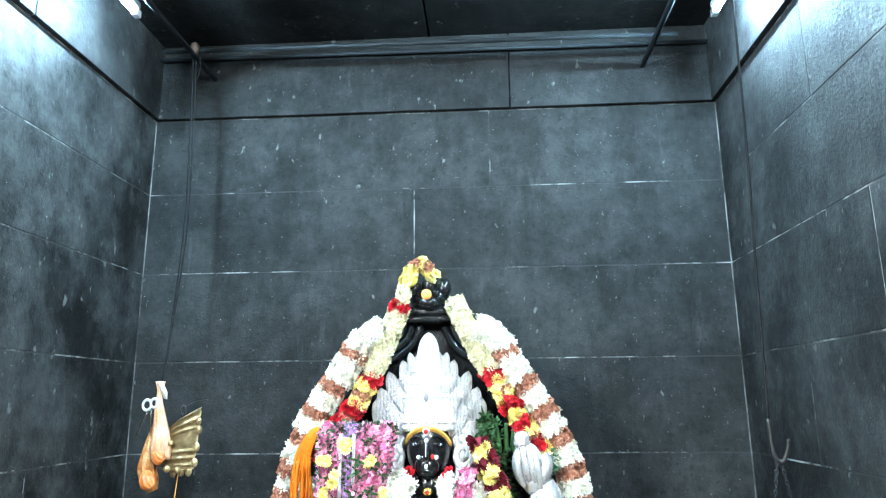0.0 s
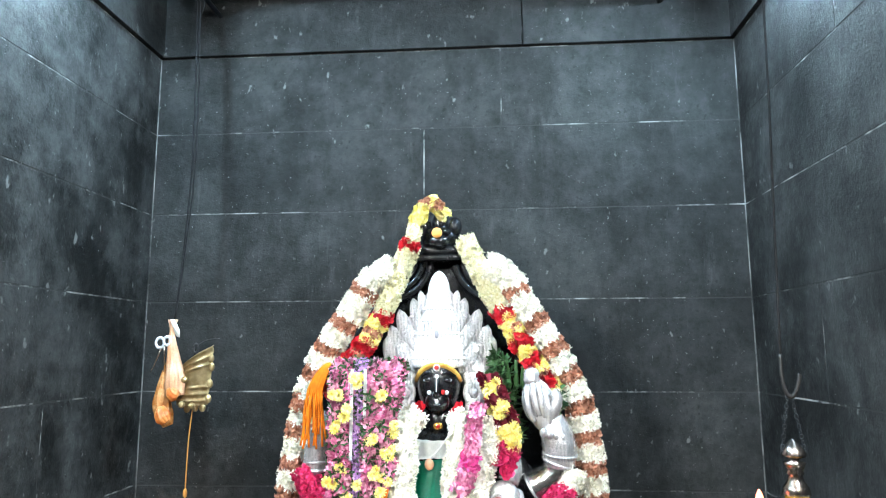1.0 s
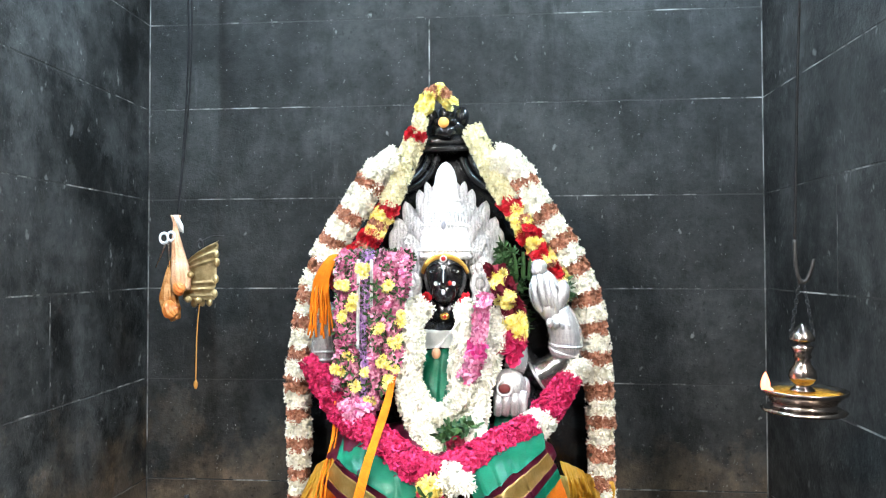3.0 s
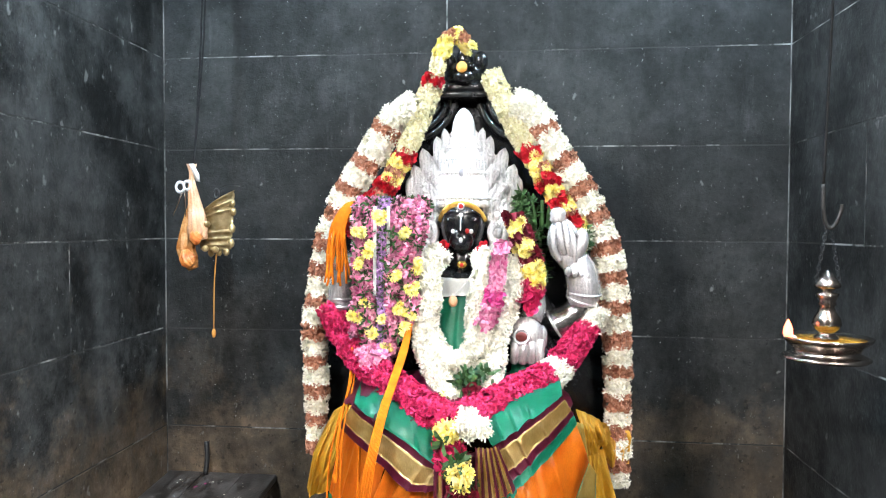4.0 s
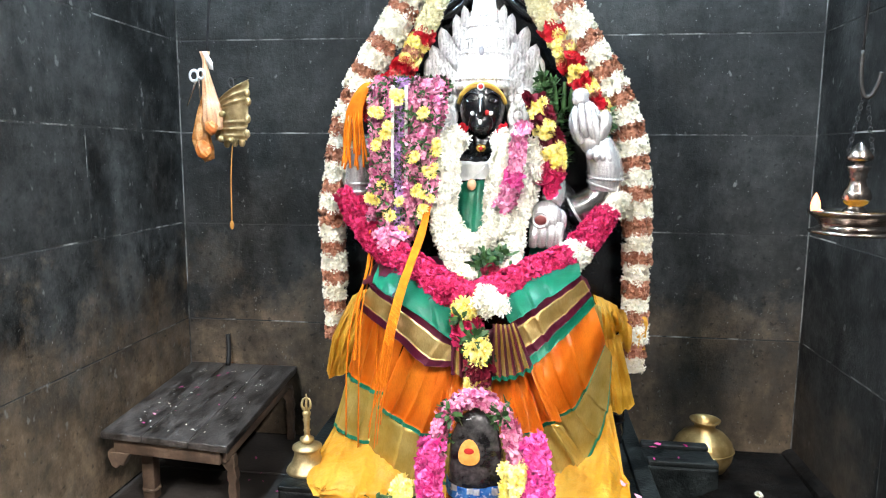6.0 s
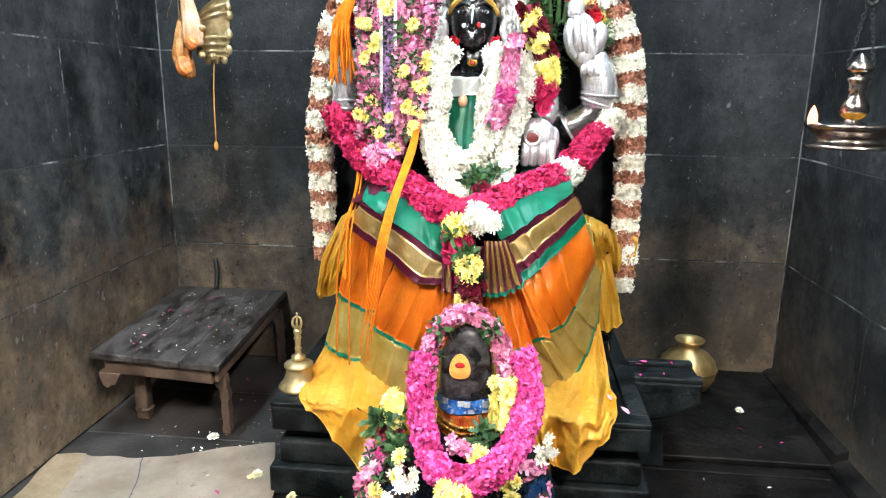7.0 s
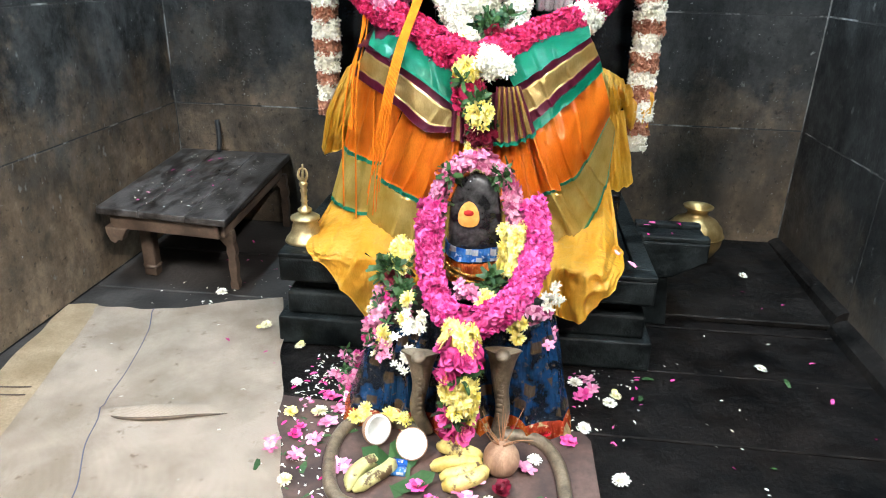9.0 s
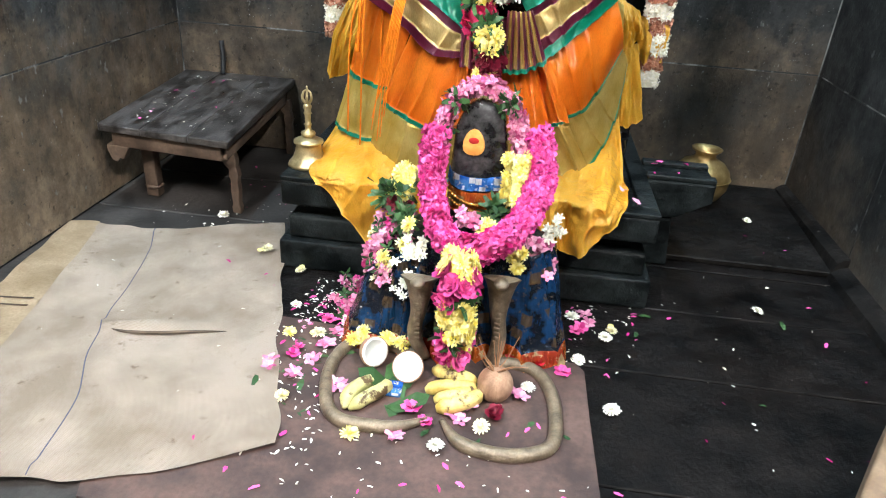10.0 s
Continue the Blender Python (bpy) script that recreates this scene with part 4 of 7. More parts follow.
for k in range(4):
    bm = bmesh.new()
    x = 0.730 + 0.031 * k
    sweep(bm, [p - o for p in spline([(x, 2.812, 1.285), (x - 0.002, 2.796, 1.245), (x - 0.004, 2.806, 1.200)], 5)], lambda t: 0.0185 - 0.002 * t, 12)
    part("finger", bm, M_ARMSILVER, hand)
bm = bmesh.new()
torus(bm, Vector((0.752, 2.792, 1.300)) - o, 0.027, 0.006, RX(80), 22, 8)
part("mark_rim", bm, M_ARMSILVER, hand)
bm = bmesh.new()
ball(bm, Vector((0.752, 2.790, 1.300)) - o, (0.022, 0.006, 0.018), 14, 8)
part("palm_mark", bm, plain("dried_vermilion", (0.12, 0.015, 0.015), 0.6), hand, "dark red mark on the palm")
bm = bmesh.new()
sweep(bm, [p - o for p in spline([(0.785, 2.84, 1.36), (0.80, 2.86, 1.40), (0.80, 2.88, 1.44)], 5)], 0.044, 14)
part("wrist_cuff", bm, M_ARMSILVER, hand)

hand = thing("silver_hand_cover", (0.05, 2.90, 1.44), "silver cover on the hand behind the flower drape", "hand cover", "silver covers")
o = local(hand)
bm = bmesh.new()
sweep(bm, [p - o for p in spline([(0.045, 2.91, 1.385), (0.04, 2.90, 1.44), (0.06, 2.89, 1.52), (0.09, 2.88, 1.60)], 5)], lambda t: 0.052 - 0.008 * t, 16)
part("forearm", bm, M_ARMSILVER, hand)
for dz in (0.0, 0.03):
    bm = bmesh.new()
    torus(bm, Vector((0.045, 2.91, 1.39 + dz)) - o, 0.054, 0.007, None, 22, 6)
    part("bangle", bm, M_ARMSILVER, hand)


# ---- clothing ----
def front_y(x):
    return 2.55 + 0.48 * abs((x - CX) / 0.56) ** 3.5


def on_skirt(points, off):
    """Places on the front of the lap and skirt; a point of three numbers stands where it says."""
    return [(p[0], p[1] - off, p[2]) if len(p) == 3 else (p[0], min(3.10, front_y(p[0])) - off, p[1]) for p in points]


def cloth(parent, name, mat, top, bottom, v0=0.0, v1=1.0, u0=0.0, u1=1.0, nu=40, nv=10, folds=5.0, amp=0.012, bulge=0.0, seed=0, thick=0.003, label="", over=None, crisp=False, creases=(), crumple=0.0):
    """A hanging piece between an upper and a lower edge, with folds that deepen downwards.
    creases: knife pleats as (place along the width, depth, reach); crumple: height of sharp random ridges."""
    o = local(parent)
    ta, ba = spline(top, 12), spline(bottom, 12)
    ov = spline(over, 12) if over else None

    def at(line, u):
        q = u * (len(line) - 1)
        i = min(int(q), len(line) - 2)
        return line[i].lerp(line[i + 1], q - i)
    bm = bmesh.new()
    g = []
    for i in range(nv + 1):
        v = v0 + (v1 - v0) * i / nv
        row = []
        for j in range(nu + 1):
            u = u0 + (u1 - u0) * j / nu
            p = at(ta, u).lerp(at(ba, u), v)
            if ov:
                p = at(ta, u).lerp(at(ov, u), 2 * v) if v < 0.5 else at(ov, u).lerp(at(ba, u), 2 * v - 1)
            w = noise.noise(Vector((u * 4 + seed, v * 2.2, seed * 1.7)))
            w2 = noise.noise(Vector((u * 11 + seed, v * 5, seed * 0.6)))
            ph = 2 * math.pi * folds * (u + 0.05 * w + 0.03 * v)
            d = amp * (0.35 + 0.65 * v) * (math.sin(ph) + 0.35 * math.sin(2.3 * ph + seed)) + amp * 0.9 * w + amp * 0.45 * w2
            if crisp:
                d = amp * (0.3 + 0.7 * v) * 1.35 * math.asin(0.97 * math.sin(ph)) / 1.326 + amp * 0.4 * w
            for uc, depth, reach in creases:
                q = u - uc - 0.03 * w
                d += depth * (0.25 + 0.75 * v) * (math.exp(-q / reach) if q > 0 else math.exp(q / 0.010))
            if crumple:
                for f, g2 in ((2.0, 1.0), (4.6, 0.55), (10.0, 0.2)):
                    r1 = noise.noise(Vector((u * f * 1.5 + v * 1.3 * f * 0.4 + seed, v * f - u * f * 0.5, seed + f)))
                    d += crumple * g2 * ((1 - abs(r1) * 3.2) if abs(r1) < 0.5 else -0.6) * min(1, 4 * v + 0.15)
            p = p + Vector((0.15 * d, -d - bulge * math.sin(math.pi * v), 0.004 * w2))
            row.append(bm.verts.new(p - o))
        g.append(row)
    for i in range(nv):
        for j in range(nu):
            bm.faces.new((g[i][j], g[i][j + 1], g[i + 1][j + 1], g[i + 1][j]))
    bmesh.ops.solidify(bm, geom=bm.faces[:], thickness=thick)
    return part(name, bm, mat, parent, label)


def bordered(parent, top, mid, low, off, seed, creases, folds=1.5, amp=0.008, bulge=0.0):
    """An orange panel that ends in a woven gold border between two green lines."""
    T, Md, B = on_skirt(top, off), on_skirt(mid, off + 0.012), on_skirt(low, off + 0.020)
    kw = dict(seed=seed, folds=folds, amp=amp, creases=creases, nu=90)
    cloth(parent, "silk_panel", M_ORANGE, T, Md, 0, 0.945, bulge=bulge, nv=22, **kw)
    cloth(parent, "green_line", M_GREEN, T, Md, 0.94, 1.0, bulge=bulge, nv=2, **kw)
    cloth(parent, "gold_border", M_OLIVE, Md, B, 0.0, 0.935, nv=12, **kw)
    cloth(parent, "green_line", M_GREEN, Md, B, 0.93, 1.0, nv=2, **kw)


def mid_edge(line, y, lift, x_pull=0.0):
    """The line on the pedestal's edge over which a fall of cloth bends."""
    return [(q[0] * (1 - x_pull) + CX * x_pull, y, lift) if q[1] < 2.5 else (q[0] * 0.97 + 0.015, 2.62, lift + 0.018) for q in spline(line, 4)]


under = thing("yellow_underskirt", (CX, 2.6, 0.37), "plain yellow cotton cloth spread crumpled over the pedestal edge", "cloth")
FALL_L = [(-0.075, 2.66, 0.39), (-0.045, 2.47, 0.385), (0.03, 2.425, 0.35), (0.115, 2.41, 0.255), (0.215, 2.405, 0.145), (0.30, 2.41, 0.22)]
FALL_M = [(0.28, 2.43, 0.25), (0.53, 2.43, 0.31), (0.80, 2.43, 0.29)]
FALL_R = [(0.77, 2.415, 0.285), (0.83, 2.405, 0.245), (0.89, 2.40, 0.215), (0.97, 2.41, 0.275), (1.05, 2.44, 0.36), (1.085, 2.60, 0.395)]
cloth(under, "left_fall", M_YELLOW, on_skirt([(-0.02, 0.52), (0.06, 0.50), (0.18, 0.48), (0.30, 0.42)], 0.0), FALL_L, nu=80, nv=40, folds=2.2, amp=0.010, seed=3.1, over=mid_edge(FALL_L, 2.43, 0.392, 0.12), creases=((0.30, 0.022, 0.07), (0.55, 0.026, 0.09), (0.74, 0.018, 0.06)), crumple=0.010)
cloth(under, "middle_fall", M_YELLOW, on_skirt([(0.28, 0.40), (0.53, 0.38), (0.80, 0.42)], 0.0), FALL_M, nu=60, nv=24, folds=3, amp=0.012, seed=4.1, over=mid_edge(FALL_M, 2.43, 0.392), crumple=0.008)
cloth(under, "right_fall", M_YELLOW, on_skirt([(0.74, 0.44), (0.86, 0.46), (0.98, 0.50), (1.045, 0.58)], 0.0), FALL_R, nu=80, nv=44, folds=2.0, amp=0.012, seed=5.3, over=mid_edge(FALL_R, 2.43, 0.400, 0.10), creases=((0.18, 0.020, 0.08), (0.45, 0.028, 0.10), (0.70, 0.022, 0.08)), crumple=0.016)

sari = thing("silk_sari", (CX, 2.75, 0.37), "orange silk sari with green and gold woven borders", "sari")
bordered(sari, [(0.085, 0.975), (0.18, 0.945), (0.29, 0.90)], [(0.020, 2.81, 0.672), (0.10, 2.70, 0.668), (0.215, 0.672)], [(-0.025, 2.77, 0.488), (0.05, 2.70, 0.470), (0.165, 0.470)], 0.005, 1.3, ((0.12, 0.016, 0.12), (0.42, 0.014, 0.14), (0.70, 0.016, 0.12)))
bordered(sari, [(0.30, 0.90), (0.38, 0.855), (0.47, 0.83)], [(0.185, 0.630), (0.27, 0.598), (0.41, 0.555)], [(0.125, 0.415), (0.22, 0.390), (0.38, 0.375)], 0.035, 2.4, ((0.02, 0.014, 0.10), (0.34, 0.012, 0.10), (0.58, 0.020, 0.10), (0.80, 0.018, 0.08)), bulge=0.012)
bordered(sari, [(0.44, 0.83), (0.58, 0.81), (0.74, 0.85)], [(0.37, 0.566), (0.56, 0.572), (0.72, 0.592), (0.85, 0.640)], [(0.30, 0.390), (0.55, 0.395), (0.80, 0.422), (0.945, 0.445)], 0.018, 5.2, ((0.10, 0.016, 0.05), (0.22, 0.016, 0.05), (0.66, 0.018, 0.06), (0.76, 0.016, 0.05), (0.87, 0.020, 0.06)), bulge=0.012)
# the wide swag over the knee; its border runs steeply down beside it
SW_T, SW_M, SW_B = [(0.730, 0.850), (0.822, 0.925), (0.943, 1.020)], [(0.832, 0.650), (0.880, 0.668), (0.930, 0.725), (1.000, 0.850)], [(0.938, 0.445), (0.985, 0.520), (1.022, 0.600), (1.034, 0.790)]
bordered(sari, SW_T, SW_M, SW_B, 0.050, 7.7, ((0.30, 0.010, 0.20), (0.62, 0.014, 0.20)), 1.0, 0.010, 0.045)
# the narrow doubled fold that hangs down the swag's edge
cloth(sari, "hanging_fold", M_ORANGE, on_skirt([(0.722, 0.835), (0.765, 0.850)], 0.075), on_skirt([(0.800, 0.650), (0.838, 0.640)], 0.082), nu=12, nv=16, folds=0.5, amp=0.010, seed=1, bulge=0.012, thick=0.006)
cloth(sari, "hanging_fold", M_OLIVE, on_skirt([(0.800, 0.638), (0.838, 0.628)], 0.082), on_skirt([(0.905, 0.440), (0.945, 0.445)], 0.070), nu=12, nv=12, folds=0.5, amp=0.008, seed=1, thick=0.006)
# the gold selvedge that shows behind the swag
cloth(sari, "gold_selvedge", M_OLIVE, on_skirt([(0.945, 1.015), (0.975, 0.995)], 0.02), on_skirt([(1.015, 0.56), (1.055, 0.55)], 0.02), nu=12, nv=16, folds=1, amp=0.008, seed=2.0, thick=0.004)
# upper woven band, both sides of the lap
LU, LL = on_skirt([(0.165, 1.085), (0.216, 1.060), (0.300, 1.022), (0.436, 0.938), (0.490, 0.905)], 0.055), on_skirt([(0.082, 0.968), (0.20, 0.940), (0.270, 0.902), (0.366, 0.832), (0.470, 0.828)], 0.062)
RU, RL = on_skirt([(0.655, 0.985), (0.775, 1.066), (0.889, 1.135)], 0.060), on_skirt([(0.722, 0.874), (0.815, 0.960), (0.932, 1.058)], 0.070)
for U, L, sd, cr in ((LU, LL, 4.4, ((0.40, 0.022, 0.12), (0.74, 0.016, 0.08), (0.90, 0.012, 0.05))), (RU, RL, 8.2, ((0.12, 0.016, 0.07), (0.30, 0.022, 0.12), (0.62, 0.010, 0.2)))):
    for a, b, m in ((0, 0.2, M_MAROON), (0.2, 0.76, M_GOLD), (0.76, 1.0, M_MAROON)):
        cloth(sari, "band_gold" if m == M_GOLD else "band_edge", m, U, L, a, b, seed=sd, folds=1.5, amp=0.006, nu=70, nv=8, creases=cr)
cloth(sari, "green_edge", M_GREEN, RL, on_skirt([(0.727, 0.840), (0.825, 0.922), (0.945, 1.022)], 0.076), seed=8.2, folds=1.5, amp=0.006, nu=50, nv=4, creases=((0.12, 0.012, 0.07), (0.30, 0.012, 0.12)))
cloth(sari, "green_lap", M_GREEN, [(0.15, 2.86, 1.14), (0.28, 2.70, 1.15), (0.50, 2.62, 1.09)], LU, seed=2.2, folds=1.5, amp=0.008, nu=60, nv=12, bulge=0.03, creases=((0.45, 0.020, 0.12), (0.70, 0.016, 0.08)))
cloth(sari, "green_lap", M_GREEN, [(0.58, 2.62, 1.09), (0.74, 2.70, 1.16), (0.89, 2.86, 1.18)], RU, seed=6.2, folds=1.5, amp=0.008, nu=60, nv=12, bulge=0.03, creases=((0.15, 0.020, 0.06), (0.32, 0.020, 0.08), (0.55, 0.016, 0.10)))
cloth(sari, "maroon_lap", M_MAROON, [(0.10, 2.96, 1.10), (0.17, 2.80, 1.16), (0.27, 2.70, 1.16)], on_skirt([(0.11, 1.07), (0.17, 1.07), (0.25, 1.04)], 0.055), seed=9, folds=2, amp=0.01, nu=20, nv=6)
bm = bmesh.new()
ball(bm, Vector((CX, 2.88, 1.04)) - local(sari), (0.42, 0.27, 0.11), 30, 14)
part("lap_wrap", bm, M_MAROON, sari)
# middle pleats, maroon and gold by turns, fanning out from the waist
for T, B, n in (([(0.600, 0.985), (0.640, 0.985), (0.675, 0.990)], [(0.600, 0.812), (0.665, 0.815), (0.735, 0.850)], 11), ([(0.470, 0.93), (0.495, 0.925), (0.53, 0.925)], [(0.465, 0.815), (0.50, 0.805), (0.545, 0.80)], 5)):
    for k in range(n):
        cloth(sari, "pleat", (M_MAROON, M_GOLD)[k % 2], on_skirt(T, 0.082), on_skirt(B, 0.094), u0=k / n, u1=(k + 1) / n - 0.004, folds=n / 2, amp=0.010, nu=6, nv=8, seed=0.3, crisp=True)
cloth(sari, "pleat_hem", M_GREEN, on_skirt([(0.600, 0.812), (0.665, 0.815), (0.735, 0.850)], 0.090), on_skirt([(0.600, 0.798), (0.665, 0.800), (0.738, 0.835)], 0.092), folds=5.5, amp=0.010, nu=50, nv=2, seed=0.3, crisp=True)
cloth(sari, "waist_shadow_fold", M_MAROON, on_skirt([(0.46, 0.93), (0.56, 0.96), (0.66, 0.97)], 0.06), on_skirt([(0.46, 0.80), (0.56, 0.79), (0.66, 0.80)], 0.06), folds=5, amp=0.010, nu=50, nv=6, seed=0.8)
for k in range(9):
    x = 0.44 + 0.030 * k
    cloth(sari, "front_pleat", M_ORANGE, on_skirt([(x, 0.825), (x + 0.026, 0.825)], 0.045), on_skirt([(x - 0.04 + 0.012 * k, 0.60), (x + 0.004 + 0.012 * k, 0.60)], 0.046), nu=8, nv=10, folds=0.5, amp=0.012, seed=k * 0.9, thick=0.005)

# green blouse, waist sash, white chest cloth
bl = thing("green_blouse_cloth", (CX, 2.86, 1.3), "green silk cloth wrapped round the waist", "cloth")
cloth(bl, "front", M_GREEN, [(0.38, 2.88, 1.42), (0.53, 2.835, 1.44), (0.68, 2.88, 1.43)], [(0.37, 2.82, 1.12), (0.53, 2.74, 1.10), (0.70, 2.82, 1.12)], folds=1.5, amp=0.006, seed=1.9, nu=60, nv=14, creases=((0.25, 0.016, 0.08), (0.45, 0.018, 0.10), (0.68, 0.016, 0.10)))
cloth(bl, "maroon_edge", M_MAROON, [(0.56, 2.828, 1.445), (0.66, 2.86, 1.44)], [(0.60, 2.82, 1.34), (0.66, 2.85, 1.38)], folds=1, amp=0.004, nu=8, nv=4)
cloth(bl, "gold_patch", M_GOLD, [(0.52, 2.80, 1.29), (0.58, 2.79, 1.27)], [(0.53, 2.775, 1.20), (0.58, 2.77, 1.20)], folds=1, amp=0.004, nu=8, nv=4)
cloth(bl, "side_piece", M_GREEN, [(0.72, 2.84, 1.20), (0.80, 2.82, 1.205), (0.89, 2.86, 1.23)], [(0.70, 2.80, 1.11), (0.79, 2.79, 1.09), (0.88, 2.84, 1.14)], folds=2, amp=0.006, nu=16, nv=5)
ch = thing("chest_cloth", (CX, 2.84, 1.48), "white cotton band tied across the chest", "cloth")
cloth(ch, "band", M_WHITECLOTH, [(0.40, 2.875, 1.515), (0.53, 2.835, 1.51), (0.66, 2.875, 1.525)], [(0.42, 2.87, 1.435), (0.53, 2.83, 1.445), (0.64, 2.87, 1.45)], folds=2, amp=0.004, nu=24, nv=5)
bm = bmesh.new()
ball(bm, (-0.035, -0.02, -0.055), (0.018, 0.014, 0.022), 12, 8)
part("shell_pendant", bm, M_BAG, ch, "pale shell-like pendant on a cord")
bm = bmesh.new()
sweep(bm, spline([(-0.035, -0.02, -0.04), (0.0, -0.022, 0.0), (0.045, -0.012, 0.06), (0.07, 0.0, 0.10)], 5), 0.0025, 6)
part("cord", bm, M_DULLSILVER, ch)

sc = thing("side_cloth", (-0.04, 3.0, 0.8), "mustard cotton cloth puffed out beside the figure", "cloth", "side cloths")
cloth(sc, "fall", M_MUSTARD, [(-0.005, 2.96, 0.955), (0.04, 2.93, 0.985), (0.09, 2.90, 1.0)], [(-0.115, 2.95, 0.635), (-0.075, 2.90, 0.622), (-0.010, 2.92, 0.650)], folds=1.2, amp=0.014, seed=2.7, nu=40, nv=30, thick=0.005, bulge=0.03, crumple=0.010,
      over=[(-0.075, 2.95, 0.80), (-0.03, 2.89, 0.80), (0.03, 2.90, 0.80)], creases=((0.35, 0.018, 0.15), (0.68, 0.018, 0.12)))
sc = thing("side_cloth", (1.08, 2.95, 0.8), "mustard cotton cloth bunched beside the figure", "cloth", "side cloths")
cloth(sc, "fall", M_MUSTARD, [(0.985, 2.93, 0.86), (1.03, 2.92, 0.85), (1.075, 2.95, 0.84)], [(1.035, 2.93, 0.548), (1.085, 2.90, 0.535), (1.138, 2.94, 0.570)], folds=1.2, amp=0.014, seed=4.7, nu=36, nv=26, thick=0.005, crumple=0.008, creases=((0.40, 0.018, 0.15), (0.75, 0.016, 0.12)))
cloth(sc, "gathered_fold", M_MUSTARD, [(0.965, 2.91, 1.005), (1.01, 2.93, 0.985), (1.06, 2.95, 0.955)], [(1.00, 2.93, 0.82), (1.045, 2.93, 0.83), (1.090, 2.96, 0.865)], folds=1.0, amp=0.016, seed=1.2, nu=30, nv=20, thick=0.005, bulge=0.035, crumple=0.012, creases=((0.5, 0.022, 0.2),))
cloth(sc, "gathered_fold", M_MUSTARD, [(1.06, 2.99, 0.93), (1.12, 3.0, 0.945), (1.178, 3.0, 0.955)], [(1.09, 2.99, 0.75), (1.135, 2.98, 0.735), (1.178, 2.99, 0.775)], folds=1.0, amp=0.016, seed=3.4, nu=30, nv=20, thick=0.005, bulge=0.03, crumple=0.010, creases=((0.6, 0.018, 0.2),))

# ---- garlands on the figure ----
OUT = "W.13 B.035 W.09 B.045 W.065 B.045 W.055 B.055 W.06 B.05 W.05 B.055 W.06 B.05 W.055 B.055 W.06 B.05 W.06 B.05 W.055 B.05 W.06 B.05"
garland("arch_garland", [(0.335, 2.955, 2.185), (0.25, 2.96, 2.14), (0.170, 2.965, 2.02), (0.042, 2.97, 1.82), (-0.036, 2.975, 1.61), (-0.084, 2.98, 1.30), (-0.086, 3.0, 1.0), (-0.092, 3.02, 0.765)],
        OUT, (0.061, 0.039), "thick white and withered brown flower garland hung over the arch", 11, "arch garlands", 1.15)
garland("arch_garland", [(0.712, 2.955, 2.19), (0.795, 2.96, 2.145), (0.868, 2.965, 2.02), (0.995, 2.97, 1.82), (1.083, 2.975, 1.61), (1.125, 2.98, 1.28), (1.135, 3.0, 0.95), (1.131, 2.99, 0.68)],
        OUT + " W.06", (0.061, 0.044), "thick white and withered brown flower garland hung over the arch", 12, "arch garlands", 1.15)
garland("inner_garland", [(0.400, 2.985, 2.285), (0.380, 2.96, 2.22), (0.325, 2.945, 2.07), (0.272, 2.945, 1.96), (0.205, 2.94, 1.85), (0.12, 2.93, 1.76), (0.055, 2.93, 1.69)],
        "C.16 C.16 R.04 Y.035 B.03 Y.035 R.05 B.03 R.04 Y.04 B.03 Y.04 R.04", (0.040, 0.029), "cream, red and yellow flower strand inside the arch", 21, "arch garlands", 1.1)
garland("inner_garland", [(0.625, 2.985, 2.305), (0.668, 2.96, 2.22), (0.732, 2.945, 2.08), (0.798, 2.945, 1.975), (0.865, 2.94, 1.85), (0.95, 2.94, 1.725), (1.01, 2.94, 1.64)],
        "C.16 C.17 R.045 Y.035 B.025 Y.035 R.045 Y.035 R.04 Y.035 B.02 R.045 Y.04 W.05", (0.040, 0.031), "cream, red and yellow flower strand inside the arch", 22, "arch garlands", 1.1)
garland("crest_garland", [(0.545, 3.0, 2.415), (0.52, 2.985, 2.453), (0.468, 2.975, 2.462), (0.440, 2.965, 2.41), (0.420, 2.955, 2.34), (0.398, 2.945, 2.265)],
        "Y.04 B.035 Y.03 B.04 Y.045 Y.05 C.08 R.035", (0.020, 0.027), "small yellow and brown flower strand looped over the crest", 23, "", 1.0)
garland("rose_garland", [(0.0, 2.90, 1.385), (0.075, 2.86, 1.27), (0.18, 2.76, 1.185), (0.321, 2.655, 1.120), (0.424, 2.585, 1.075), (0.505, 2.55, 1.045)],
        "P.15 P.15 P.15 P.12", (0.050, 0.054), "thick crimson rose-petal garland across the lap", 31, "rose garlands", 1.3)
garland("rose_garland", [(1.045, 2.90, 1.40), (0.979, 2.875, 1.30), (0.90, 2.80, 1.20), (0.862, 2.765, 1.168), (0.733, 2.655, 1.125), (0.60, 2.575, 1.068), (0.525, 2.55, 1.045)],
        "W.07 P.17 W.065 P.2 P.14", (0.046, 0.056), "thick crimson rose-petal garland with a white tuft across the lap", 32, "rose garlands", 1.3)
garland("garland_pendant", [(0.505, 2.49, 1.06), (0.503, 2.485, 1.01), (0.51, 2.475, 0.955), (0.555, 2.46, 0.905), (0.56, 2.455, 0.85), (0.555, 2.45, 0.80), (0.553, 2.45, 0.74)],
        "V.06 G.010 Q.07 G.014 V.06 G.010 K.06 Y.06", (0.038, 0.033), "pendant of yellow, red and dark flowers below the rose garland", 33, "", 1.0)
garland("jasmine_tuft", [(0.545, 2.50, 1.06), (0.60, 2.485, 1.05), (0.615, 2.48, 1.02)], "J.05 J.05", (0.045, 0.04), "tuft of white jasmine beside the pendant", 34)
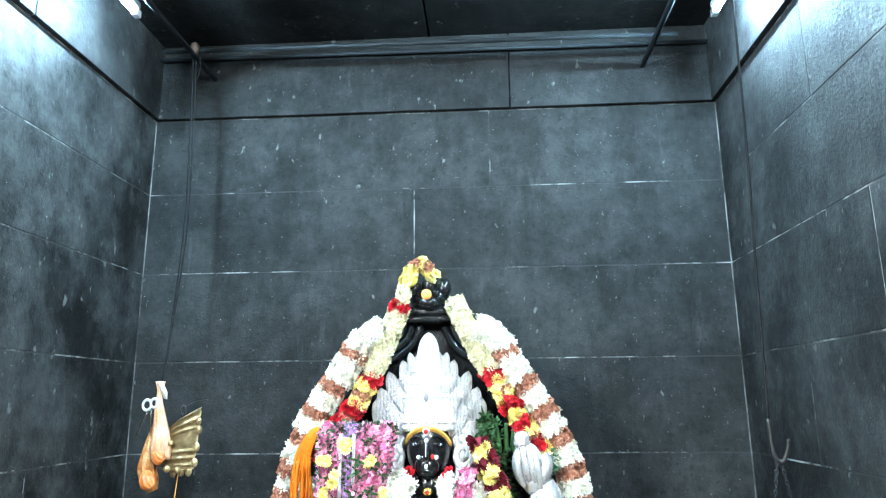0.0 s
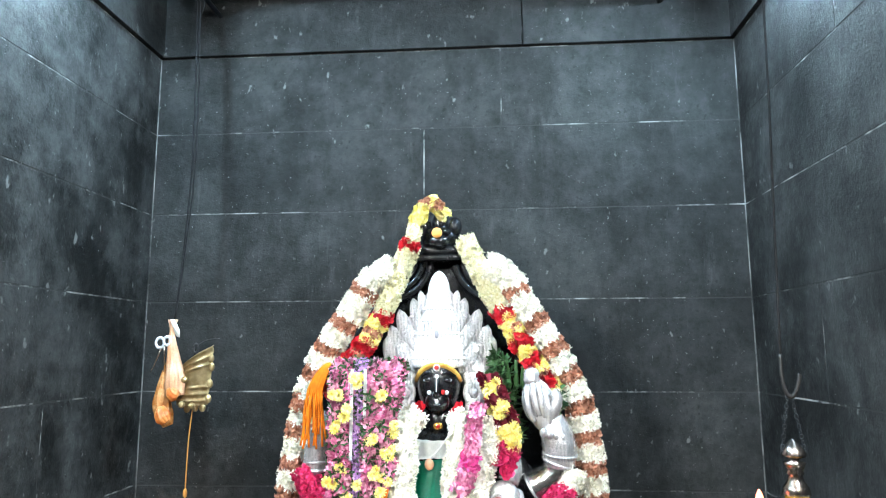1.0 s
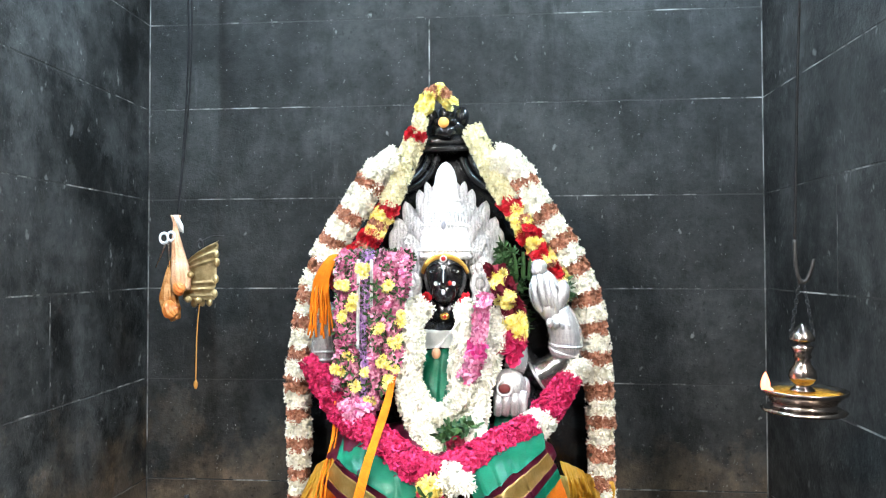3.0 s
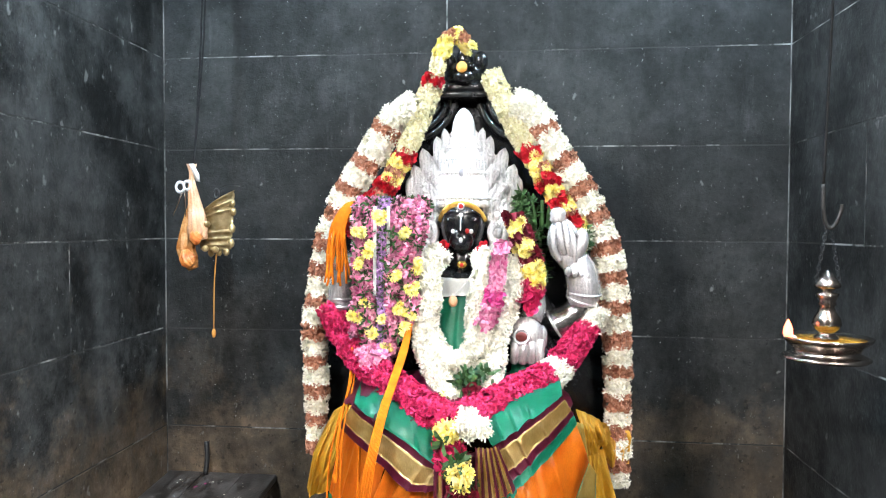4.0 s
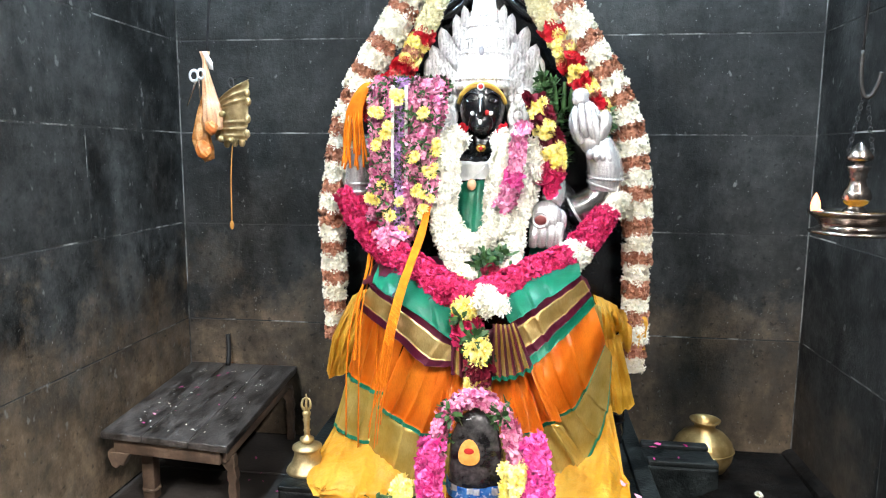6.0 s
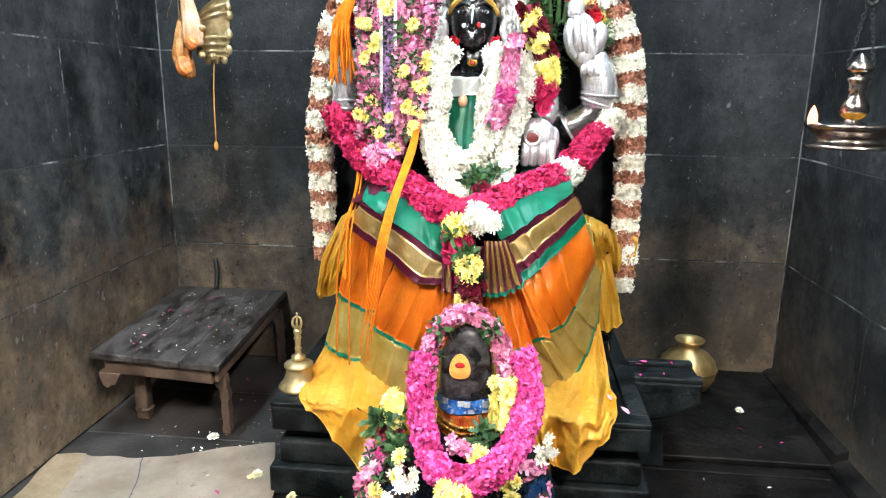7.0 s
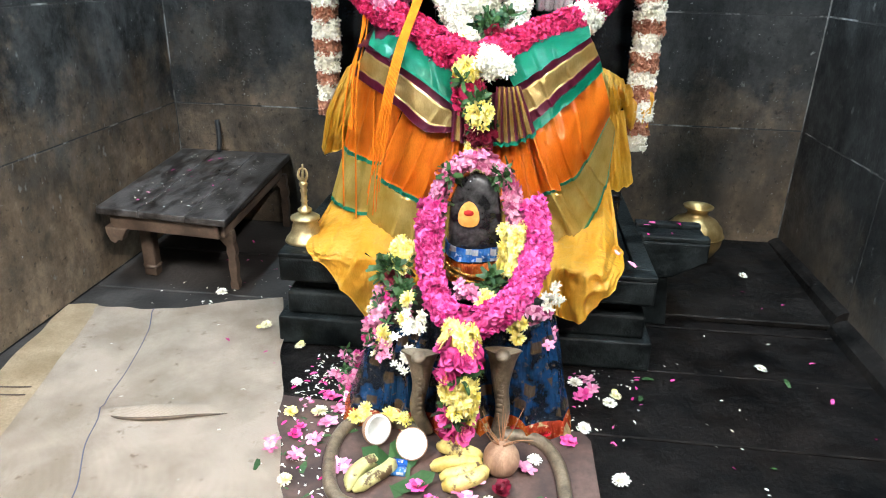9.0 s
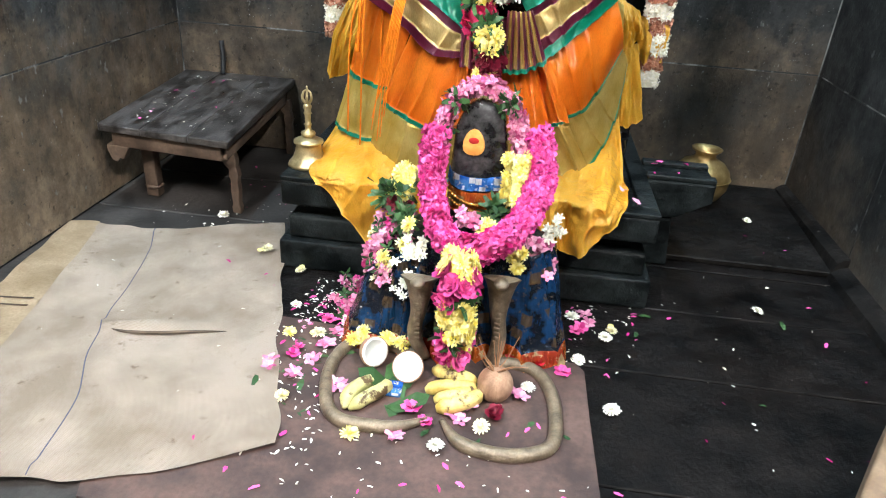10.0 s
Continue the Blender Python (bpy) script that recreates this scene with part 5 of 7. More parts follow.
garland("jasmine_garland", [(0.445, 2.86, 1.60), (0.400, 2.81, 1.55), (0.408, 2.785, 1.44), (0.392, 2.775, 1.30), (0.43, 2.745, 1.19), (0.495, 2.70, 1.10), (0.515, 2.66, 1.075)],
        "J.14 J.14 J.14 J.14", (0.048, 0.036), "dense white jasmine garland down the chest", 41, "jasmine garlands", 1.2)
garland("jasmine_garland", [(0.415, 2.775, 1.30), (0.455, 2.755, 1.235), (0.515, 2.745, 1.205), (0.58, 2.755, 1.25), (0.62, 2.765, 1.33)], "J.1 J.1 J.1", (0.036, 0.042), "white jasmine loop closing below the waist", 42, "jasmine garlands", 1.2)
garland("jasmine_garland", [(0.60, 2.86, 1.60), (0.612, 2.81, 1.55), (0.592, 2.785, 1.42), (0.585, 2.775, 1.33), (0.61, 2.76, 1.25)], "J.12 J.12 J.12", (0.036, 0.040), "dense white jasmine garland down the chest", 43, "jasmine garlands", 1.2)
garland("jasmine_garland", [(0.72, 2.87, 1.58), (0.722, 2.83, 1.50), (0.70, 2.80, 1.41), (0.67, 2.78, 1.32), (0.655, 2.74, 1.20), (0.64, 2.68, 1.12)], "J.12 J.12 J.12 J.1", (0.040, 0.034), "dense white jasmine garland down the chest", 44, "jasmine garlands", 1.2)
garland("pink_strand", [(0.685, 2.80, 1.65), (0.668, 2.755, 1.58), (0.662, 2.735, 1.49), (0.640, 2.73, 1.40), (0.612, 2.725, 1.345)], "O.1 O.1 M.05 O.1", (0.022, 0.030), "pink oleander strand lying on the jasmine", 45)
garland("shoulder_strand", [(0.725, 2.87, 1.755), (0.735, 2.855, 1.70), (0.76, 2.845, 1.63), (0.795, 2.84, 1.55), (0.785, 2.83, 1.47), (0.755, 2.83, 1.42)],
        "K.035 Y.04 K.045 Y.04 K.04 V.08 Q.09", (0.030, 0.036), "yellow and dark red rose strand over the shoulder", 46)
for s, x in ((-1, 0.44), (1, 0.60)):
    bm_rng = np.random.default_rng(60 + s)
    th = thing("red_rose", (x + 0.0, 2.885, 1.60), "single red rose tucked beside the neck", "flower", "neck roses")
    me = flower_mesh("bloom", np.array([[0, 0, 0], [0.01, -0.01, 0.025], [-0.008, -0.008, -0.02]]), np.array([[0, -1, 0.2]] * 3), np.array([0.06, 0.05, 0.05]), ROSE, M_RED, bm_rng)
    b = new("bloom", me)
    b.parent = th
# leafy sprigs behind the raised hand
for c, n, sp_r, sd in (((0.765, 2.95, 1.76), 24, 0.060, 71), ((0.80, 2.94, 1.66), 24, 0.055, 72), ((0.815, 2.93, 1.56), 20, 0.045, 73), ((0.745, 2.95, 1.80), 14, 0.040, 74), ((0.99, 2.92, 1.655), 26, 0.03, 75)):
    rng = np.random.default_rng(sd)
    th = thing("leaf_sprig", c, "dark green feathery leaf sprig beside the raised hand", "leaves", "leaf sprigs")
    P = rng.normal(0, sp_r * 0.55, (n, 3)) * [0.8, 0.4, 1.3]
    ob = new("leaves", flower_mesh("leaves", P, np.tile([0, -0.7, 0.7], (n, 1)), rng.uniform(0.03, 0.055, n), SPRIG, M_LEAF, rng, 0.7))
    ob.parent = th
for k, x0 in enumerate((0.80, 0.83, 0.855)):
    bm = bmesh.new()
    sweep(bm, spline([(0, 0, 0), (0.0, -0.01, 0.05), (-0.01 + 0.01 * k, -0.015, 0.11)], 5), lambda t: 0.011 - 0.004 * t, 8)
    tagged(part("green_stalk", bm, M_LEAF, at=(x0, 2.95, 1.70)), "thick green flower stalk behind the raised hand", "stalk", "green stalks")

# hanging drape of pink and lilac flower strings
drape = thing("flower_drape", (0.24, 2.76, 1.5), "broad drape of pink, lilac and yellow flower strings over the arm", "garland")
rng = np.random.default_rng(81)
cols = [(0.145, 0.145, 1.30, "O"), (0.19, 0.185, 1.235, "O"), (0.238, 0.225, 1.18, "L"), (0.285, 0.27, 1.225, "O"), (0.33, 0.31, 1.29, "O"), (0.37, 0.345, 1.36, "O")]
for x0, x1, zb, key in cols:
    wv = lambda: rng.uniform(-0.012, 0.012)
    line = spline([(x0 + 0.005, 2.86, 1.79), (x0 + wv(), 2.80, 1.78), (x0 + wv(), 2.775 + wv(), 1.68), ((x0 + x1) / 2 + wv(), 2.765 + wv(), 1.55), ((x0 + x1) / 2 + wv(), 2.765 + wv(), 1.42), (x1 + wv(), 2.765, zb)], 8)
    nm, tpl, size, mat = KINDS[key]
    strand_piece("flower_string", line, 0.021, tpl, size, mat, drape, rng, 1.0 if key == "O" else 1.1, jitter=0.6)
    gr = strand_piece("leaf_string", line, 0.021, SPRIG, 0.032, M_LEAF, drape, rng, 0.30)
for x, z in ((0.225, 1.735), (0.15, 1.69), (0.33, 1.67), (0.30, 1.52), (0.16, 1.565), (0.375, 1.565), (0.29, 1.41), (0.335, 1.385), (0.17, 1.42), (0.245, 1.355), (0.20, 1.31), (0.32, 1.33), (0.145, 1.37), (0.25, 1.26), (0.36, 1.475), (0.19, 1.63)):
    n = 3
    P = rng.normal(0, 0.009, (n, 3)) + np.array([x, 2.742, z]) - np.array(local(drape))
    ob = new("yellow_bloom", flower_mesh("yellow_bloom", P, np.tile([0, -1, 0.15], (n, 1)), rng.uniform(0.034, 0.046, n), MUM, M_YFLOWER, rng, 0.25))
    ob.parent = drape
for x in (0.205, 0.255):
    cloth(drape, "tinsel_strip", M_DULLSILVER, [(x, 2.745, 1.78), (x + 0.012, 2.745, 1.78)], [(x, 2.738, 1.45), (x + 0.012, 2.738, 1.45)], folds=1, amp=0.002, nu=3, nv=8)
garland("tail_cluster", [(0.175, 2.765, 1.25), (0.20, 2.74, 1.215), (0.245, 2.72, 1.195)], "O.05 O.05", (0.05, 0.05), "hanging tuft of pink flowers at the drape's end", 83)

# saffron threads: the looped hank by the shoulder and the long tassels
hank = thing("saffron_thread_hank", (0.05, 2.86, 1.66), "bundle of saffron threads looped at the shoulder", "thread")
o = local(hank)
for k in range(12):
    dx, q = 0.0092 * k, random.Random(k)
    bm = bmesh.new()
    pts = [(0.135 + 0.002 * k, 2.87, 1.80), (0.075 + dx * 0.35, 2.845, 1.79), (0.02 + dx * 0.55, 2.835, 1.70), (0.005 + dx * 0.75 + q.uniform(-0.012, 0.012), 2.835 + q.uniform(-0.01, 0.01), 1.60), (-0.005 + dx * 0.9 + q.uniform(-0.01, 0.01), 2.84, 1.47 + q.uniform(0, 0.07))]
    sweep(bm, [p - o for p in spline(pts, 5)], 0.0042, 6)
    part("thread", bm, M_TASSEL, hank)
tas = thing("saffron_tassel", (0.27, 2.70, 1.1), "long saffron cotton tassel hanging across the lap", "tassel")
o = local(tas)
for k in range(8):
    q = random.Random(50 + k)
    bm = bmesh.new()
    d = 0.0036 * (k - 3.5)
    pts = [(0.345 + d * 0.5, 2.755, 1.36), (0.325 + d, 2.695, 1.25), (0.307 + d, 2.575, 1.16), (0.287 + d * 1.1, 2.51, 1.08), (0.265 + d * 1.2, 2.425, 0.95), (0.235 + d * 1.3, 2.43, 0.78), (0.205 + d * 1.6 + q.uniform(-0.008, 0.008), 2.445, 0.62 + q.uniform(-0.09, 0.08))]
    sweep(bm, [p - o for p in spline(pts, 7)], lambda t: 0.0031 - 0.0014 * t, 6)
    part("thread", bm, M_TASSEL, tas)
tas = thing("saffron_tassel", (0.10, 2.75, 1.0), "thin saffron threads trailing down the skirt", "tassel")
o = local(tas)
for a, b, zb in ((0.125, 0.055, 0.50), (0.135, 0.10, 0.42), (0.195, 0.165, 0.52), (0.12, 0.085, 0.82)):
    bm = bmesh.new()
    pts = [(a, 2.77, 1.25), (a - 0.005, 2.74, 1.12), ((a + b) / 2, 2.64, 0.98), (b + 0.01, 2.62, 0.80), (b, 2.63, zb)]
    sweep(bm, [p - o for p in spline(pts, 7)], 0.0030 if zb < 0.6 else 0.005, 6)
    part("thread", bm, M_TASSEL, tas)


# ---- serpent stone in front, with its cloth and garlands ----
ns = thing("serpent_stone", (0.565, 2.33, 0), "small rounded black stone slab on a block, oiled, paste-marked", "stone")
bm = bmesh.new()
prof = [(-0.085, 0.30), (-0.092, 0.52), (-0.082, 0.66), (-0.055, 0.725), (-0.01, 0.75), (0.035, 0.735), (0.068, 0.69), (0.082, 0.60), (0.088, 0.30)]
slab(bm, prof, -0.045, 0.06, 0.025)
part("slab", bm, M_GLINTBLACK, ns)
bm = bmesh.new()
box(bm, (-0.26, -0.20, 0.0), (0.26, 0.10, 0.30), 0.02)
part("block", bm, M_PED, ns)
bm = bmesh.new()
slab(bm, [(0.034 * math.cos(a) - 0.022, 0.615 + 0.042 * math.sin(a) - 0.006 * math.cos(2 * a)) for a in np.linspace(0, 6.0, 16)], -0.054, -0.044, 0.003)
part("paste_mark", bm, M_SANDAL, ns, "orange sandal-paste mark")
bm = bmesh.new()
ball(bm, (-0.022, -0.054, 0.627), (0.016, 0.005, 0.010), 12, 8)
part("red_mark", bm, M_KUMKUM, ns, "vermilion smear")
for z0, z1, m, nm in ((0.525, 0.482, M_SKYCLOTH, "blue_band"), (0.475, 0.40, M_REDPRINT, "red_band")):
    cloth(ns, nm, m, [(0.468, 2.33, z0), (0.49, 2.275, z0 - 0.005), (0.565, 2.262, z0 - 0.012), (0.64, 2.275, z0), (0.66, 2.33, z0 + 0.01)], [(0.465, 2.33, z1), (0.49, 2.268, z1 - 0.005), (0.565, 2.255, z1 - 0.012), (0.64, 2.268, z1), (0.665, 2.33, z1 + 0.005)], folds=3, amp=0.005, seed=3, nv=6, thick=0.004)
bm = bmesh.new()
for row in range(2):
    for k in range(19):
        a = -1 + 2 * k / 18
        ball(bm, (0.085 * a, -0.085 + 0.03 * a * a, 0.455 - 0.022 * row - 0.025 * (1 - a * a)), 0.0065, 6, 5)
part("gold_bead_string", bm, M_BEAD, ns, "gold bead string")

skirt = thing("printed_drape", (0.53, 2.2, 0), "shiny blue printed cloth with red hem round the block", "cloth")
for nm, m, v0, v1 in (("blue_field", M_BLUECLOTH, 0, 0.84), ("red_hem", M_REDPRINT, 0.84, 1.0)):
    cloth(skirt, nm, m, [(0.29, 2.38, 0.34), (0.30, 2.16, 0.34), (0.42, 2.10, 0.35), (0.56, 2.09, 0.35), (0.70, 2.10, 0.35), (0.81, 2.14, 0.36), (0.83, 2.38, 0.36)],
          [(0.20, 2.42, 0.008), (0.185, 2.06, 0.008), (0.36, 2.02, 0.008), (0.56, 2.02, 0.008), (0.72, 2.03, 0.008), (0.89, 2.05, 0.008), (0.87, 2.42, 0.008)], v0, v1, folds=4.5, amp=0.016, seed=6.6, nu=120, creases=[(0.06 + 0.092 * k + 0.015 * (k % 3), 0.042, 0.035) for k in range(10)], nv=14 if v0 == 0 else 4)

garland("magenta_garland", [(0.43, 2.27, 0.66), (0.428, 2.22, 0.56), (0.438, 2.18, 0.47), (0.48, 2.08, 0.41), (0.56, 2.0, 0.397), (0.645, 1.985, 0.432), (0.72, 2.07, 0.48), (0.758, 2.20, 0.55), (0.748, 2.27, 0.62), (0.728, 2.30, 0.665)],
        "M.12 M.12 M.12 M.12 M.12 M.12 M.12", (0.031, 0.036), "thick magenta petal garland ringed round the serpent stone", 91, "", 1.4)
garland("pink_crown_strand", [(0.435, 2.28, 0.56), (0.445, 2.28, 0.66), (0.47, 2.29, 0.735), (0.53, 2.30, 0.785), (0.60, 2.30, 0.785), (0.655, 2.29, 0.735), (0.68, 2.28, 0.66), (0.69, 2.275, 0.58)],
        "O.08 G.012 O.08 G.012 O.08 O.08 G.012 O.08 O.08", (0.022, 0.022), "pale pink flower strand arched over the serpent stone", 92, "", 0.9)
garland("yellow_side_strand", [(0.685, 2.235, 0.61), (0.69, 2.22, 0.55), (0.685, 2.20, 0.48)], "Y.05 Y.05 Y.05", (0.032, 0.034), "yellow flower strand beside the serpent stone", 93)
garland("yellow_side_strand", [(0.345, 2.24, 0.53), (0.335, 2.21, 0.46), (0.33, 2.18, 0.42)], "Y.05 Y.05 K.03", (0.030, 0.032), "yellow flower strand beside the serpent stone", 94)
garland("centre_pendant", [(0.555, 1.915, 0.42), (0.558, 1.895, 0.36), (0.562, 1.88, 0.31), (0.565, 1.88, 0.25), (0.565, 1.885, 0.19), (0.56, 1.90, 0.13), (0.565, 1.91, 0.09)],
        "V.05 X.085 G.008 V.07 V.075 G.008 X.06 Y.035", (0.042, 0.034), "heavy pendant of yellow and magenta blooms before the serpents", 95, "", 1.1)
for c, key, n, spread, sd in (((0.325, 2.17, 0.36), "O", 44, 0.05, 1), ((0.30, 2.14, 0.29), "O", 44, 0.05, 2), ((0.32, 2.10, 0.22), "O", 30, 0.042, 3), ((0.31, 2.20, 0.46), "G", 22, 0.03, 4), ((0.36, 2.15, 0.41), "G", 12, 0.025, 5),
                              ((0.405, 2.06, 0.335), "W", 26, 0.035, 6), ((0.39, 2.10, 0.40), "Y", 2, 0.02, 7), ((0.345, 2.10, 0.29), "Y", 3, 0.03, 8), ((0.40, 2.04, 0.24), "W", 12, 0.03, 9), ((0.62, 2.10, 0.43), "Y", 5, 0.02, 10),
                              ((0.55, 2.12, 0.43), "O", 12, 0.03, 11), ((0.77, 2.15, 0.36), "O", 14, 0.035, 12), ((0.80, 2.12, 0.30), "O", 12, 0.03, 13), ((0.70, 2.05, 0.36), "Y", 6, 0.03, 14), ((0.815, 2.2, 0.40), "W", 14, 0.03, 15),
                              ((0.21, 2.27, 0.05), "O", 34, 0.055, 16), ((0.18, 2.20, 0.02), "O", 22, 0.04, 17), ((0.24, 2.36, 0.08), "O", 22, 0.045, 18), ((0.285, 2.06, 0.30), "Y", 1, 0.02, 19), ((0.64, 2.17, 0.44), "G", 10, 0.03, 20),
                              ((0.555, 2.68, 1.15), "G", 8, 0.022, 24), ((0.575, 2.655, 1.13), "K", 3, 0.016, 25), ((0.49, 2.665, 1.10), "Y", 3, 0.015, 26), ((0.615, 2.70, 1.165), "G", 8, 0.025, 27),
                              ((0.29, 1.99, 0.05), "Y", 6, 0.045, 21), ((0.38, 2.0, 0.05), "Y", 6, 0.04, 22), ((0.545, 1.93, 0.05), "Y", 7, 0.04, 23)):
    nm, tpl, size, mat = KINDS[key]
    rng = np.random.default_rng(700 + sd)
    th = thing("flower_cluster", c, {"O": "loose cluster of pale pink flowers", "G": "sprig of small green leaves", "W": "tuft of white flowers", "Y": "cluster of yellow chrysanthemums", "K": "cluster of dark red roses"}[key] + (" beside the serpent stone" if c[2] < 1 else " at the lap"), "flowers", "flower clusters")
    P = rng.normal(0, spread * 0.6, (n, 3))
    P[:, 2] = np.maximum(P[:, 2], 0.008 - c[2])
    groups = [P[k:k + 1] for k in range(n)] if key in "YK" else [P]
    for Q in groups:
        nm = "bloom" if key in "YK" else "bloom_mass"
        ob = new(nm, flower_mesh(nm, Q, np.tile([0, -0.75, 0.65], (len(Q), 1)), size * rng.uniform(0.8, 1.25, len(Q)), tpl, mat, rng, 0.45))
        ob.parent = th
        if key not in "YK":
            ob["kind"] = "stuff"
    if key == "O" and n > 20:
        for extra, count, tone in (("leaf_mass", n // 2, KINDS["G"]), ("magenta_mass", n // 3, KINDS["M"]), ("cream_mass", n // 5, KINDS["C"])):
            Q = rng.normal(0, spread * 0.62, (count, 3))
            Q[:, 2] = np.maximum(Q[:, 2], 0.008 - c[2])
            ob = new(extra, flower_mesh(extra, Q, np.tile([0, -0.75, 0.65], (count, 1)), 0.026 * rng.uniform(0.8, 1.3, count), tone[1], tone[3], rng, 0.5))
            ob.parent = th
            ob["kind"] = "stuff"


def cobra(base, loop, head, label, flip):
    th = thing("bronze_serpent", base, label, "serpent figure", "bronze serpents")
    o = local(th)
    bm = bmesh.new()
    line = spline(loop, 10)
    sweep(bm, [p - o for p in line], lambda t: 0.0195 * min(1, (1 - t) * 5 + 0.35), 12)
    part("coil", bm, M_BRONZE, th)
    bm = bmesh.new()
    g = []
    up = spline([loop[0], (head[0] - 0.01 * flip, head[1] + 0.01, 0.10), (head[0], head[1] + 0.01, 0.19), (head[0], head[1] + 0.004, head[2] - 0.030), (head[0], head[1] - 0.012, head[2] + 0.006), (head[0], head[1] - 0.042, head[2] + 0.012)], 9)
    n = len(up)
    for i, p in enumerate(up):
        t = i / (n - 1)
        k = min(1.0, max(0.0, (t - 0.30) / 0.54))
        w = 0.022 + 0.034 * k * k * (3 - 2 * k) - 0.036 * max(0.0, (t - 0.80) / 0.20) ** 1.6
        d = 0.022 - 0.010 * max(0, t - 0.3)
        g.append([bm.verts.new(Vector((p.x + w * math.cos(a), p.y + d * math.sin(a), p.z)) - o) for a in np.linspace(0, 2 * math.pi, 15)[:-1]])
    for a, b in zip(g, g[1:]):
        for k in range(14):
            bm.faces.new((a[k], a[(k + 1) % 14], b[(k + 1) % 14], b[k]))
    bm.faces.new(g[0][::-1])
    bm.faces.new(g[-1])
    part("hood", bm, M_BRONZE, th)
    bm = bmesh.new()
    ball(bm, Vector((head[0], head[1] - 0.04, head[2] + 0.005)) - o, (0.022, 0.03, 0.015), 14, 10)
    part("head", bm, M_BRONZE, th)
    for k in range(11):
        bm = bmesh.new()
        z = 0.09 + 0.017 * k
        box(bm, Vector((head[0] - 0.010, head[1] - 0.0115, z)) - o, Vector((head[0] + 0.010, head[1] - 0.004, z + 0.014)) - o, 0.003, 1)
        part("belly_scale", bm, M_BRONZE, th)


cobra((0.45, 1.98, 0), [(0.46, 1.985, 0.022), (0.40, 2.0, 0.022), (0.33, 2.015, 0.022), (0.255, 2.02, 0.022), (0.207, 1.946, 0.022), (0.203, 1.832, 0.022), (0.235, 1.711, 0.022), (0.287, 1.655, 0.022), (0.365, 1.647, 0.022), (0.439, 1.657, 0.022), (0.525, 1.71, 0.02)],
      (0.440, 1.975, 0.305), "bronze hooded serpent, its coil looped on the floor", 1)
cobra((0.68, 1.99, 0), [(0.672, 1.985, 0.022), (0.74, 2.0, 0.022), (0.81, 1.975, 0.022), (0.852, 1.89, 0.022), (0.866, 1.76, 0.022), (0.848, 1.66, 0.022), (0.771, 1.615, 0.022), (0.684, 1.61, 0.022), (0.609, 1.635, 0.022), (0.556, 1.71, 0.02)],
      (0.676, 2.0, 0.318), "bronze hooded serpent, its coil looped on the floor", -1)

# ---- offerings on the floor ----
def half_coconut(loc, rot, label):
    th = thing("coconut_half", loc, label, "coconut", "coconut halves")
    th.rotation_euler = [radians(a) for a in rot]
    R = 0.047
    bm = bmesh.new()
    lathe(bm, [(0.001, -R * 1.05)] + [(R * math.cos(a), R * 1.05 * math.sin(a)) for a in np.linspace(-1.45, 0, 9)] + [(R * 0.95, 0.0), (R * 0.93, -0.004)], segs=26)
    part("shell", bm, M_SHELL, th)
    bm = bmesh.new()
    lathe(bm, [(R * 0.94, -0.003), (R * 0.93, 0.002), (R * 0.76, 0.002), (R * 0.70, -0.006), (R * 0.58, -0.022), (R * 0.35, -0.034), (0.001, -0.038)], segs=26)
    part("flesh", bm, M_KERNEL, th, "white coconut flesh")
    return th


half_coconut((0.325, 1.915, 0.064), (40, 62, 0), "broken coconut half showing white flesh")
half_coconut((0.432, 1.87, 0.060), (48, -8, 0), "broken coconut half showing white flesh")
co = thing("whole_coconut", (0.69, 1.85, 0.055), "husked brown coconut with a tuft of fibres", "coconut")
bm = bmesh.new()
ball(bm, (0, 0, 0), (0.052, 0.052, 0.055), 24, 16)
part("nut", bm, M_SHELL, co)
for k in range(14):
    q = random.Random(k)
    a = q.uniform(0, 6.28)
    r = q.uniform(0.03, 0.09)
    bm = bmesh.new()
    sweep(bm, spline([(0.008 * math.cos(a), 0.008 * math.sin(a), 0.05), (r * 0.5 * math.cos(a), r * 0.5 * math.sin(a), 0.075), (r * math.cos(a), r * math.sin(a), 0.085 + q.uniform(0, 0.06))], 5), lambda t: 0.0022 - 0.0014 * t, 5)
    part("fibre", bm, M_FIBRE, co)


def banana(parent, pts, r, skin=M_BANANA):
    o = local(parent)
    line = [p - o for p in spline(pts, 6)]
    bm = bmesh.new()
    sweep(bm, line, lambda t: r * (0.30 + 0.70 * min(1, 5.5 * t, 6 * (1 - t) + 0.25)), 6)
    bmesh.ops.subdivide_edges(bm, edges=bm.edges[:], cuts=1, use_grid_fill=True, smooth=0.6)
    part("banana", bm, skin, parent)


hb = thing("banana_bunch", (0.56, 1.81, 0.03), "small bunch of ripe spotted yellow bananas", "bananas")
banana(hb, [(0.645, 1.86, 0.035), (0.60, 1.868, 0.048), (0.55, 1.88, 0.048), (0.505, 1.905, 0.035)], 0.0225)
banana(hb, [(0.645, 1.85, 0.03), (0.60, 1.835, 0.043), (0.54, 1.828, 0.04), (0.495, 1.82, 0.0225)], 0.0215)
banana(hb, [(0.64, 1.84, 0.03), (0.605, 1.805, 0.04), (0.565, 1.79, 0.036), (0.525, 1.785, 0.0225)], 0.0215)
banana(hb, [(0.65, 1.84, 0.03), (0.63, 1.79, 0.04), (0.585, 1.76, 0.036), (0.535, 1.75, 0.0225)], 0.0235)
bm = bmesh.new()
ball(bm, (0.095, 0.04, 0.01), (0.022, 0.021, 0.015), 10, 8)
part("stem", bm, M_LEAF, hb)
